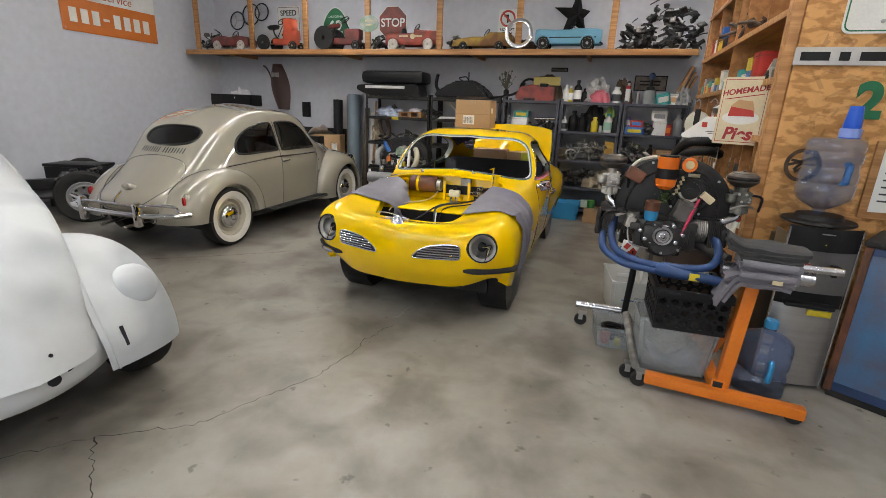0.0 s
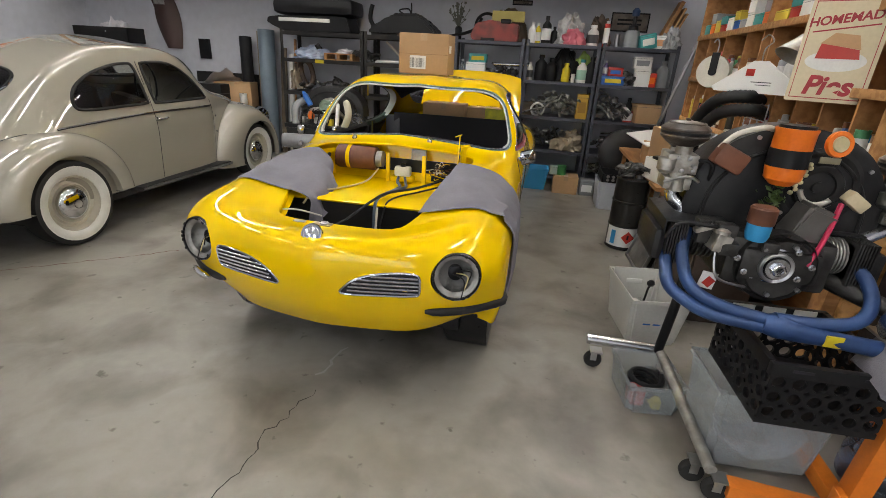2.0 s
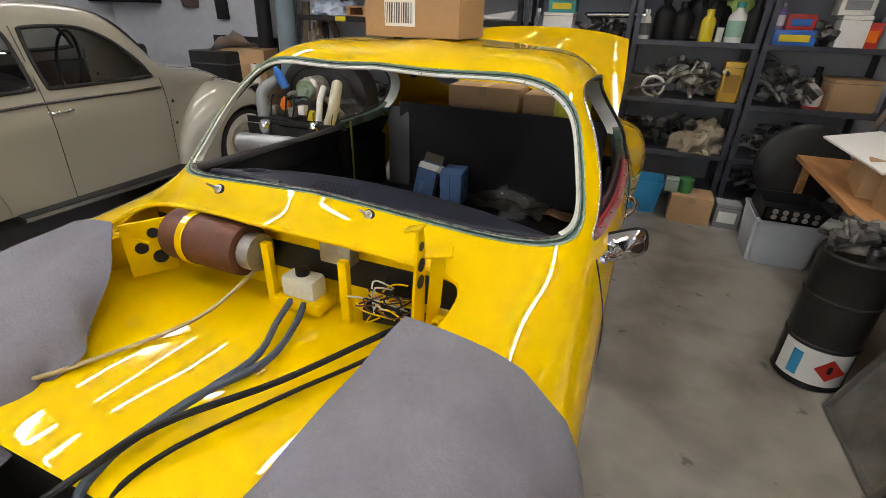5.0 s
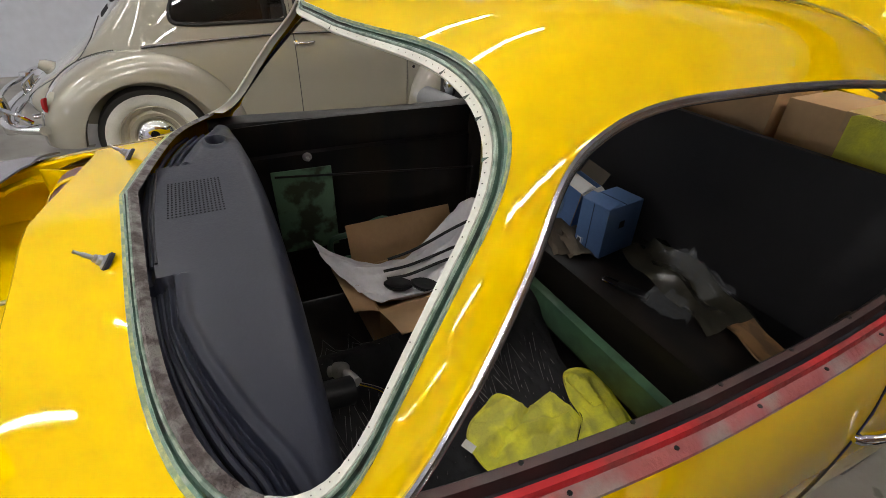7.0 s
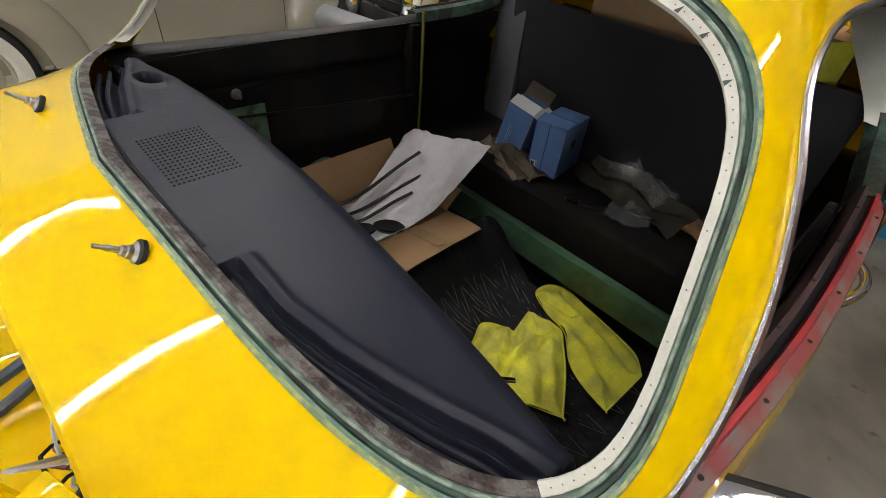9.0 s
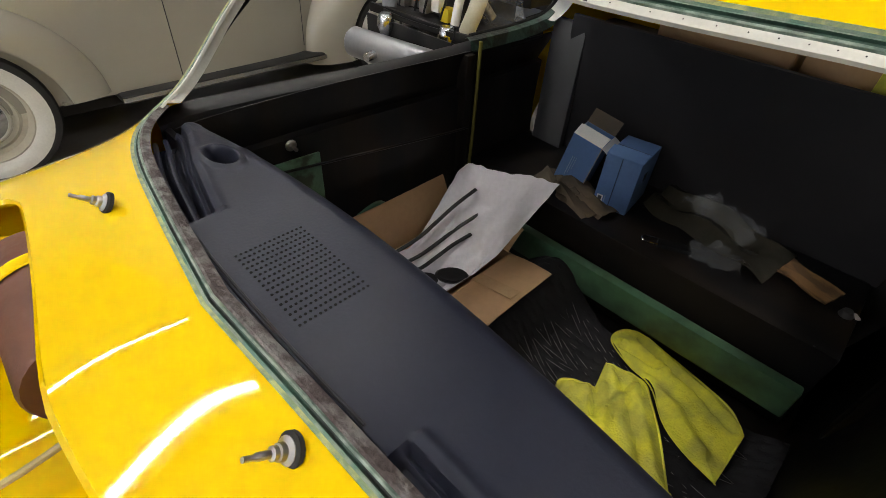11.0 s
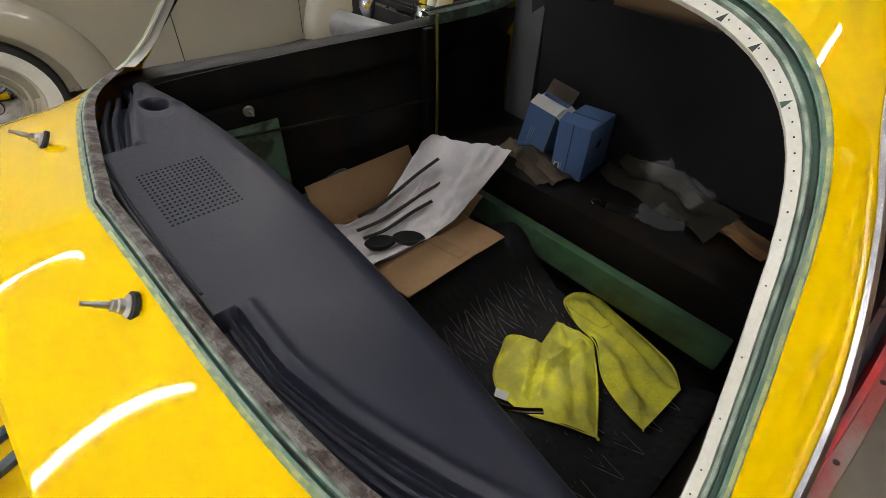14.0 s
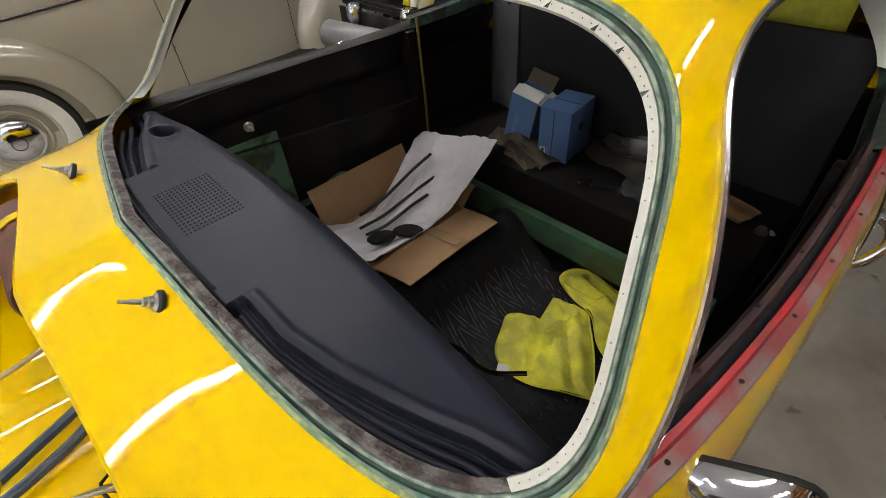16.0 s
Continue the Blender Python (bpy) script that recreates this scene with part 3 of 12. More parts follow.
foot_ids = [k % n_s for k in range(n_s // 2 + 8, n_s - 7)]
f1, f2, f3, f4 = surround(-0.0145, 0.005), surround(-0.0155, 0.0025), surround(-0.0185, 0.004), surround(-0.0225, 0.016)
part("putty_edge", ribbon([[o[k] for k in foot_ids] for o in (f1, f2, f3, f4)], False), old_putty, body, "flaking grey sealing putty")

# edges of the bonnet opening: a rolled lip and a flange
lip = [on_top(p.x, p.y) for p in hood_pts]
cen = Vector((0, 0.7, 0))
lip_in = [p + (cen - Vector((p.x, p.y, 0))).normalized() * 0.006 + Vector((0, 0, -0.006)) for p in lip]
fold = [float(np.interp(p.y, (0.98, 1.11), (1.0, 0.32))) for p in lip]  # the flange narrows along the cowl
lip_dn = [p + (cen - Vector((p.x, p.y, 0))).normalized() * 0.004 + Vector((0, 0, -0.035 * f)) for p, f in zip(lip, fold)]
lip_fl = [p + (cen - Vector((p.x, p.y, 0))).normalized() * 0.028 * (f - 0.25) / 0.75 + Vector((0, 0, -0.040 * f)) for p, f in zip(lip, fold)]
part("bonnet_flange", ribbon([lip, lip_in, lip_dn, lip_fl]), yellow, body)

# side windows: bright frame strip, red sill, rubber at the rear quarter
for sgn, nm in ((1, "left"), (-1, "right")):
    edge = [on_side(p.x, p.y, 0.002, sgn) for p in side_pts]
    frame_pts = edge[0:82]
    part("window_strip", tube(bmesh.new(), frame_pts, 0.0055, 8, False, 0.75), polished, body, "bright metal window strip")
    part("window_return", ribbon([frame_pts, [p + Vector((-sgn * 0.014, 0, -0.003)) for p in frame_pts], [p + Vector((-sgn * 0.026, 0, -0.004)) for p in frame_pts]], False), black_paint, body)
    # the rear curve: rubber outside, a pale trimmed return within, old green steel at its foot
    rear = edge[74:100]
    part("quarter_trim", ribbon([[p + Vector((-sgn * 0.010, -0.004, -0.004)) for p in rear], [p + Vector((-sgn * 0.045, -0.018, -0.006)) for p in rear], [p + Vector((-sgn * 0.075, -0.016, -0.004)) for p in rear]], False), white_strip, body, "pale trimmed window return")
    foot = edge[96:114]
    part("quarter_foot", ribbon([[p + Vector((-sgn * 0.006, 0, -0.004)) for p in foot], [p + Vector((-sgn * 0.018, -0.004, 0.004)) for p in foot], [p + Vector((-sgn * 0.045, -0.014, 0.0)) for p in foot], [p + Vector((-sgn * 0.06, -0.018, -0.03)) for p in foot]], False), channel_dark, body, "dark green painted window foot")
    quarter = edge[80:113]
    part("quarter_rubber", tube(bmesh.new(), [p + Vector((-sgn * 0.004, 0, 0.0)) for p in quarter], 0.0075, 8), rubber, body)


def sill_w(u):
    return float(np.interp(u, (1.40, 1.47, 1.56, 1.7, 1.9, 2.1, 2.3, 2.55, 2.8), (.936, .933, .926, .919, .911, .909, .913, .925, .93)))


def belt_line(off, up, a=1.475, b=2.32, n=24, side=1):
    out = []
    for k in range(n + 1):
        u = a + (b - a) * k / n
        w = sill_w(u) - (0 if side > 0 else 0.024)
        p = on_side(u, w, 0, side)
        out.append(Vector((p.x - side * off, u, w + up)))
    return out


part("sill_edge", ribbon([belt_line(-0.0012, -0.006), belt_line(0.001, 0.003), belt_line(0.010, 0.010), belt_line(0.017, 0.013)], False), red_grey, body, "worn grey and red sill")
part("sill_ridge", ribbon([belt_line(0.0155, 0.012), belt_line(0.018, 0.021), belt_line(0.025, 0.022), belt_line(0.028, 0.006)], False), red_oxide, body, "red painted sill ridge")
part("sill_slot", ribbon([belt_line(0.027, 0.008), belt_line(0.038, 0.006)], False), groove_black, body)
part("inner_sill", ribbon([belt_line(0.036, 0.004), belt_line(0.038, 0.026), belt_line(0.046, 0.030), belt_line(0.052, 0.020), belt_line(0.056, -0.02)], False), mat("dark_red_sill", (0.045, 0.014, 0.014), 0.5, 0, (0.02, 0.014, 0.014), 15, 0.7), body)
bm = bmesh.new()
for k in range(2, 24, 4):
    lathe(bm, [(0.003, 0), (0.003, 0.001)], 8, Matrix.Translation(belt_line(0.010, 0.0105)[k]))
    lathe(bm, [(0.003, 0), (0.003, 0.001)], 8, Matrix.Translation(belt_line(0.044, 0.030)[k - 1]))
tagged(part("screw_holes", bm, black_plastic, body, smooth=False), kind="stuff")
part("sill_edge", ribbon([belt_line(-0.004, -0.012, 1.40, 2.70, side=-1), belt_line(-0.003, 0.004, 1.40, 2.70, side=-1), belt_line(0.004, 0.005, 1.40, 2.70, side=-1), belt_line(0.040, 0.0, 1.40, 2.70, side=-1), belt_line(0.050, -0.006, 1.40, 2.70, side=-1), belt_line(0.053, -0.03, 1.40, 2.70, side=-1)], False), door_top, body, "black painted door top")

# cabin lining: inner door skins, pillars and the bulkhead
for sgn in (1, -1):
    rows = []
    for w, off in ((0.945, 0.062), (0.90, 0.066), (0.80, 0.058), (0.775, 0.052), (0.77, 0.075), (0.60, 0.08), (0.45, 0.075), (0.28, 0.08), (0.19, 0.10)):
        row = []
        for k in range(25):
            u = 1.40 + (2.78 - 1.40) * k / 24
            w_ = min(w, 0.89 if sgn < 0 else sill_w(u) - 0.005)
            p = on_side(u, max(w_, 0.3), 0, sgn)
            row.append(Vector((p.x - sgn * off, u, w_)))
        rows.append(row)
    part("inner_door_panel", ribbon(rows, False), cabin_black, body, "black painted inner door skin")
    part("door_pillar", boxes((-0.022, -0.02, 0.2, 0.022, 0.02, 0.885), bevel=0.008), cabin_black, body, m=pose(sgn * 0.70, 2.32, 0))
roof_rows = []
for u in np.linspace(1.76, 2.80, 14):
    row = []
    for v in np.linspace(-0.53, 0.53, 15):
        row.append(on_top(v, u, -0.022))
    roof_rows.append(row)
part("headliner", ribbon(roof_rows, False), board_black, body)
part("cabin_floor", boxes((-0.66, 1.25, 0.13, 0.66, 2.85, 0.16)), cabin_black, body)
part("centre_tunnel", boxes((-0.19, 1.3, 0.15, -0.03, 2.33, 0.27), bevel=0.05), carpet_black, body)
part("rear_bench", boxes((-0.62, 2.40, 0.2, 0.62, 2.80, 0.495), bevel=0.012), cabin_black, body)
part("crossmember", boxes((-0.63, 2.325, 0.30, 0.60, 2.362, 0.405), bevel=0.008), mat("green_steel", (0.06, 0.13, 0.075), 0.35, 0, (0.025, 0.04, 0.025), 6, 0.8, bump=0.05), body, "green painted steel crossmember")
part("bulkhead", boxes((-0.50, -0.01, 0.0, 0.63, 0.01, 0.49), bevel=0.006), board_black, body, "matt black board bulkhead", m=pose(0, 2.80, 0.49, 5, 0, 0))
part("bulkhead_side", boxes((-0.66, 2.72, 0.45, -0.52, 2.75, 0.95), bevel=0.006), mat("grey_board", (0.09, 0.09, 0.095), 0.7), body)
part("parcel_shelf", boxes((-0.60, 2.84, 0.86, 0.60, 3.25, 0.875)), board_black, body)
part("firewall", boxes((-0.60, 1.24, 0.22, 0.60, 1.26, 0.86)), black_paint, body)
for sgn in (1, -1):
    part("wheel_house", turned([(0.02, -0.11), (0.36, -0.11), (0.375, -0.09), (0.375, 0.12)], 28, pose(sgn * 0.60, 0.80, 0.32, 0, sgn * 90, 0)), black_paint, body)
    part("wheel_house", turned([(0.02, -0.11), (0.36, -0.11), (0.375, -0.09), (0.375, 0.12)], 28, pose(sgn * 0.60, 3.20, 0.32, 0, sgn * 90, 0)), black_paint, body)

# A-pillar of the far side, seen from within
far_ids = range(n_s // 2 - 12, n_s // 2 + 9)
far_in = [o3[k] for k in far_ids]
part("pillar_lining", ribbon([far_in, [p + Vector((-0.003, 0.006, -0.004)) for p in far_in], [p + Vector((-0.006, 0.014, -0.006)) + Vector((0.004, 0.014, -0.002)) * (i / 20) for i, p in enumerate(far_in)]], False), white_strip, body, "thin white pillar lining")

# ---- dashboard ----
low = [p for p in screen_outline(240, -0.024) if p[2] < 1.02]
low_v = np.array(sorted((p[0], p[1]) for p in low))


def dash_front(v):
    return float(np.interp(v, low_v[:, 0], low_v[:, 1]))


def pad_edge(v):
    """Where the raised pad ends ahead of the two demister channels."""
    return float(np.interp(v, (-0.60, -0.559, -0.482, -0.35, -0.18, 0.255, 0.346, 0.419, 0.485, 0.536, 0.585, 0.66), (1.468, 1.462, 1.45, 1.41, 1.374, 1.356, 1.358, 1.375, 1.397, 1.417, 1.440, 1.462)))


def dash_w(v, u):
    base = 0.974 - 0.145 * v * v
    front = dash_front(max(-0.60, min(0.60, v)))
    base -= 0.012 * smooth01((front + 0.020 - u) / 0.008) + 0.010 * smooth01((front + 0.004 - u) / 0.008)
    # channels under the screen, on both sides of the middle
    for lo, hi in ((0.25, 0.645), (-0.575, -0.175)):
        if lo < v < hi:
            edge = pad_edge(v)
            ends = smooth01((v - lo) / (0.010 if lo > 0 else 0.03)) * smooth01((hi - v) / (0.010 if lo < 0 else 0.03))
            d = edge - u
            ridge = 0.004 * math.sin((u - front) * 2 * math.pi / 0.024)
            base += ends * (-0.016 * smooth01(d / 0.004) + 0.005 * math.exp(-((d - 0.011) / 0.003) ** 2) - 0.030 * smooth01((d - 0.015) / 0.004) + 1.3 * ridge * smooth01((d - 0.016) / 0.01)) + 0.005 * math.exp(-((u - edge - 0.010) / 0.007) ** 2) * smooth01((v - lo + 0.01) / 0.02)
    away = ((v + 0.337) / 0.040) ** 2 + ((u - 1.452) / 0.019) ** 2
    base -= 0.045 * math.exp(-away ** 4) - 0.006 * math.exp(-((away - 1.6) / 0.8) ** 2)
    return base


rows = []
for i in range(311):
    v = -0.575 + (0.672 + 0.575) * i / 310
    f0 = dash_front(max(-0.6, min(0.6, v))) - 0.012
    r0 = 1.470 + 0.022 * math.sin(math.pi * min(1, max(0, (v + 0.55) / 1.2)))
    row = []
    for k in range(110):
        u = f0 + (r0 - f0) * k / 109
        row.append(Vector((v, u, dash_w(v, u))))
    w_e = row[-1].z
    for a in range(1, 8):
        ang = a / 7 * math.pi * 0.62
        row.append(Vector((v, r0 + 0.028 * math.sin(ang), w_e - 0.028 * (1 - math.cos(ang)))))
    row.append(Vector((v, r0 - 0.01, w_e - 0.11)))
    ends = 0.05 * (smooth01((v - 0.64) / 0.032) + smooth01((-0.54 - v) / 0.035))
    rows.append([p - Vector((0, 0, ends)) for p in row])
part("dash_pad", ribbon(rows, False), dash_vinyl, body, "dark grey moulded dashboard pad")
bm = bmesh.new()
for a in range(16):
    for b in range(15):
        v, u = -0.066 + 0.146 * a / 15, 1.350 + 0.09 * b / 14
        lathe(bm, [(0.0019, 0), (0.0019, 0.0006)], 6, Matrix.Translation((v, u, dash_w(v, u) + 0.0001)))
tagged(part("speaker_grille", bm, mat("hole_black", (0.004, 0.004, 0.005), 0.9), body, "rows of small speaker holes", smooth=False), kind="stuff")
# moulded ribs in the two channels and a groove along the front
for lo, hi in ((0.262, 0.64), (-0.54, -0.19)):
    for fr in (0.18, 0.42, 0.62):
        ctrl = []
        for k in range(9):
            v = lo + (hi - lo) * k / 8
            front, edge = dash_front(max(-0.6, min(0.6, v))), pad_edge(v)
            u = front + (edge - front) * fr
            ctrl.append((v, u, 0.974 - 0.145 * v * v - 0.026 + 0.008 * fr))
        part("dash_rib", pipe(ctrl, 0.0048, 8), dash_vinyl, body)
for off, rad, m_ in ((0.016, 0.0035, dash_vinyl), (0.023, 0.0022, groove_black)):
    ctrl = []
    for k in range(9):
        v = -0.205 + 0.42 * k / 8
        u = dash_front(v) + off
        ctrl.append((v, u, dash_w(v, u) + 0.0005))
    part("dash_bead", pipe(ctrl, rad, 8), m_, body)
part("dash_face", boxes((-0.62, 1.445, 0.66, 0.66, 1.46, 0.90), bevel=0.004), black_paint, body)
# steering column with its stalk
col = pipe([(0.33, 1.32, 0.72), (0.30, 1.58, 0.66)], 0.028, 14)
column = part("steering_column", col, black_plastic, body)
part("indicator_stalk", pipe([(0.29, 1.60, 0.655), (0.33, 1.64, 0.65), (0.41, 1.645, 0.645), (0.46, 1.70, 0.63)], 0.006, 8, flat=0.5), chrome, column, "chrome stalk")
part("column_clamp", pipe([(0.20, 1.56, 0.62), (0.22, 1.585, 0.63), (0.27, 1.60, 0.64)], [0.012] * 3 + [0.018] * 4 + [0.010] * 6, 10), dirty_alu, column)
part("window_winder_shaft", turned([(0.016, 0), (0.012, 0.006), (0.005, 0.008), (0.005, 0.03), (0.0, 0.032)], 12, pose(-0.665, 1.675, 0.775, 0, 90, 0)), steel, body)
part("regulator_plate", boxes((-0.668, 1.55, 0.42, -0.660, 1.75, 0.735), bevel=0.003), mat("green_worn_plate", (0.10, 0.19, 0.12), 0.55, 0, (0.03, 0.03, 0.015), 14, 0.9, bump=0.2), body, "worn green inner door plate")
part("regulator_frame", pipe([(-0.655, 1.72, 0.44), (-0.65, 1.80, 0.46), (-0.65, 1.92, 0.50), (-0.65, 1.95, 0.44), (-0.65, 1.85, 0.36), (-0.65, 1.73, 0.36)], 0.012, 8, closed=True), mat("green_pressed", (0.07, 0.15, 0.105), 0.5), body)
part("door_ledge_rod", pipe([(-0.645, 1.56, 0.725), (-0.64, 2.29, 0.665)], 0.004, 6), cabin_black, body)
part("quarter_seam", pipe([(-0.655, 2.33, 0.93), (-0.66, 2.34, 0.6), (-0.66, 2.33, 0.3)], 0.006, 6), mat("yellow_overspray", (0.16, 0.14, 0.02), 0.6), body)

# ---- nose details ----
bm = bmesh.new()
lathe(bm, [(0.0, 0.010), (0.036, 0.009), (0.044, 0.006), (0.0455, 0.001), (0.0455, -0.012)], 36, caps=False)
badge_p = on_nose(0.0, 0.762)
badge = part("badge", bm, chrome, body, "round chrome badge", m=Matrix.Translation(badge_p + Vector((0, -0.004, 0.002))) @ pose(0, 0, 0, 62, 0, 0))
part("badge_ring", turned([(0.030, 0.0095), (0.033, 0.0125), (0.036, 0.0095)], 32, caps=False), steel, badge)
bm = bmesh.new()
for x in (-0.012, 0.012):
    box(bm, x - 0.003, -0.022, 0.009, x + 0.003, 0.022, 0.0115)
box(bm, -0.02, -0.003, 0.009, 0.02, 0.003, 0.0115)
part("badge_motif", bm, steel, badge, smooth=False)
for sgn in (1, -1):
    outline = [(.145, .545), (.165, .585), (.20, .612), (.26, .637), (.33, .650), (.40, .655), (.445, .650), (.460, .635), (.462, .60), (.458, .560), (.43, .549), (.30, .545)]
    loop = [on_nose(sgn * p.x, p.y, 0.004) for p in curve_pts([(x, z, 0) for x, z in outline], 4, True)]
    grille = part("front_grille", tube(bmesh.new(), loop, 0.005, 8, True), chrome, body, "chrome slatted nose grille")
    back = [on_nose(sgn * p.x, p.y, 0.0015) for p in curve_pts([(x, z, 0) for x, z in outline], 4, True)]
    bm = bmesh.new()
    mid = [on_nose(sgn * 0.33, z, 0.0015) for z in (0.6,)]
    vs = [bm.verts.new(p) for p in back]
    c_ = bm.verts.new(mid[0])
    for k in range(len(vs)):
        bm.faces.new((vs[k], vs[(k + 1) % len(vs)], c_))
    part("backing", bm, groove_black, grille)
    for zi, (x0, x1) in zip((0.562, 0.580, 0.598, 0.616, 0.634), ((.17, .455), (.175, .457), (.19, .458), (.215, .458), (.27, .455))):
        pts = [on_nose(sgn * (x0 + (x1 - x0) * k / 8), zi, 0.006) for k in range(9)]
        part("slat", tube(bmesh.new(), pts, 0.0058, 6, False, 0.8), polished, grille)
glass_dark = mat("dull_lamp_bowl", (0.30, 0.30, 0.29), 0.45, 0.5, (0.08, 0.08, 0.08), 9, 0.9)
for sgn in (1, -1):
    m_l = pose(sgn * LAMP[0], LAMP[1] - 0.008, LAMP[2], 90 - 6, 0, sgn * 14)
    lamp = part("headlamp_bowl", turned([(0.0, -0.085), (0.05, -0.08), (0.08, -0.055), (0.095, -0.01), (0.099, 0.012)], 36, caps=False), glass_dark, body, "empty headlamp bowl with loose wires", m=m_l)
    part("lamp_ring", turned([(0.091, 0.004), (0.095, 0.009), (0.100, 0.008), (0.1015, -0.004)], 36, caps=False), black_plastic, lamp)
    part("bowl_flange", turned([(0.070, -0.012), (0.078, -0.004), (0.090, -0.002), (0.0925, 0.004)], 36, caps=False), dirty_alu, lamp)
    bm = bmesh.new()
    rr = random.Random(5 + sgn)
    for k in range(16):
        a = rr.uniform(0, 6.28)
        if rr.random() < 0.7:
            box(bm, -0.006, -0.004, 0, 0.006, 0.004, 0.004, m=pose(0.094 * math.cos(a), 0.094 * math.sin(a), 0.012, 0, 0, math.degrees(a) + 90))
    tagged(part("ring_remnants", bm, black_plastic, lamp, smooth=False), kind="stuff")
    part("lamp_socket", turned([(0.03, -0.085), (0.032, -0.05), (0.022, -0.045), (0.0, -0.045)], 18), black_plastic, lamp)
    for k, (c1, c2) in enumerate((((0.0, 0.0, -0.05), (0.03, -0.05, 0.02)), ((0.01, 0.01, -0.05), (0.045, -0.02, 0.01)), ((-0.02, 0.0, -0.05), (0.02, -0.085, 0.03)))):
        part("lamp_wire", pipe([c1, ((c1[0] + c2[0]) / 2 + 0.03, (c1[1] + c2[1]) / 2 + 0.03, 0.01), c2], 0.0028, 6), (mat("cream_wire", (0.5, 0.42, 0.2), 0.5), black_plastic, black_plastic)[k], lamp)
# indicator rubbers under the lamps: bare on the left, chromed lamp on the right
for sgn in (1, -1):
    pts = []
    for k in range(13):
        a = radians(-74 + 66 * k / 12)
        out = Vector((sgn * (0.38 + math.cos(a)), 0.42 + math.sin(a), 0.468 - 0.004 * k / 12))
        hit = skin.ray_cast(out, (Vector((sgn * 0.38, 0.42, 0.462)) - out).normalized())[0]
        pts.append(hit + (out - hit).normalized() * 0.002)
    if sgn > 0:
        gasket = part("indicator_gasket", tube(bmesh.new(), pts, [0.010, 0.019] + [0.022] * 9 + [0.018, 0.008], 10, False, 1.0), rubber, body, "bare black rubber indicator seat")
        part("gasket_lip", tube(bmesh.new(), [p + Vector((sgn * 0.006, -0.010, -0.004)) for p in pts[1:-2]], 0.009, 8), black_plastic, gasket)
    else:
        part("indicator_gasket", tube(bmesh.new(), pts, [0.010, 0.019] + [0.022] * 9 + [0.018, 0.008], 10, False, 1.0), rubber, body)
        part("indicator_lamp", tube(bmesh.new(), [p + Vector((sgn * 0.004, -0.012, 0)) for p in pts[2:8]], [0.008, 0.016, 0.017, 0.017, 0.015, 0.006], 10), chrome, body, "chrome and clear indicator lamp")

# front panel lip: latch plate and striker
part("lock_plate", boxes((-0.022, -0.012, 0, 0.035, 0.012, 0.004), bevel=0.002), steel, body, m=Matrix.Translation(on_top(-0.16, 0.235, 0.002)))
latch = part("bonnet_latch", boxes((-0.045, -0.02, 0, 0.045, 0.02, 0.006), bevel=0.003), mat("brassy_zinc", (0.50, 0.42, 0.25), 0.35, 1.0, (0.3, 0.25, 0.16), 16, 0.7), body, "zinc bonnet latch", m=Matrix.Translation(on_top(-0.04, 0.225, 0.002)))
part("latch_cup", turned([(0.018, 0.006), (0.020, 0.012), (0.014, 0.014), (0.010, 0.006)], 18), steel, latch, m=pose(0.01, 0, 0))

# wipers, mirror, door handles
for v, u in ((0.194, 1.272), (-0.299, 1.272)):
    p = on_top(v, u, 0.0)
    mw = Matrix.Translation(p) @ pose(0, 0, 0, 52, -6, 0) @ Matrix.Diagonal((0.75, 0.75, 0.72, 1))
    wiper = part("wiper_spindle", turned([(0.017, -0.002), (0.017, 0.007), (0.011, 0.011), (0.0105, 0.018), (0.0085, 0.02), (0.0085, 0.026), (0.005, 0.028), (0.005, 0.045), (0.0035, 0.048), (0.0035, 0.062)], 14), steel, body, "bare wiper spindle", m=mw)
    part("grommet", turned([(0.0215, -0.004), (0.0215, 0.003), (0.017, 0.006)], 18, caps=False), rubber, wiper)
mir_p = on_side(1.50, 0.878, 0, 1)
mm = Matrix.Translation(mir_p)
mirror_base = part("door_mirror", pipe([(0.0, -0.045, 0.006), (0.006, -0.02, 0.002), (0.010, 0.01, -0.004), (0.012, 0.03, -0.008)], [0.003] * 2 + [0.012] * 6 + [0.015] * 6 + [0.013] * 5, 12), chrome, body, "chrome door mirror", m=mm)
part("mirror_stem", pipe([(0.010, 0.01, 0), (0.028, 0.025, -0.004), (0.038, 0.06, -0.008)], [0.012, 0.0115, 0.011, 0.0105, 0.010, 0.010, 0.010, 0.010, 0.011, 0.012, 0.013, 0.014, 0.015], 12), chrome, mirror_base)
bm = bmesh.new()
prof = [(0.0, -0.026), (0.040, -0.021), (0.058, -0.006), (0.062, 0.006), (0.058, 0.009), (0.0, 0.010)]
lathe(bm, prof, 32)
for q in bm.verts:
    a = math.atan2(q.co.y, q.co.x)
    k = 1.0 / max(abs(math.cos(a)) ** 4 + abs(math.sin(a)) ** 4, 1e-6) ** 0.25
    q.co = Vector((q.co.x * k * 1.10, q.co.y * k * 0.72, q.co.z))
mirror_head = part("mirror_head", bm, chrome, mirror_base, m=pose(0.046, 0.105, -0.008, -86, -14, 22))
part("mirror_rim", tube(bmesh.new(), [(0.0635 * math.cos(a) * 1.10 / (math.cos(a) ** 4 + math.sin(a) ** 4) ** 0.25, 0.0635 * math.sin(a) * 0.72 / (math.cos(a) ** 4 + math.sin(a) ** 4) ** 0.25, 0.006) for a in np.linspace(0, 2 * math.pi, 32, endpoint=False)], 0.0035, 6, True), rubber, mirror_head)
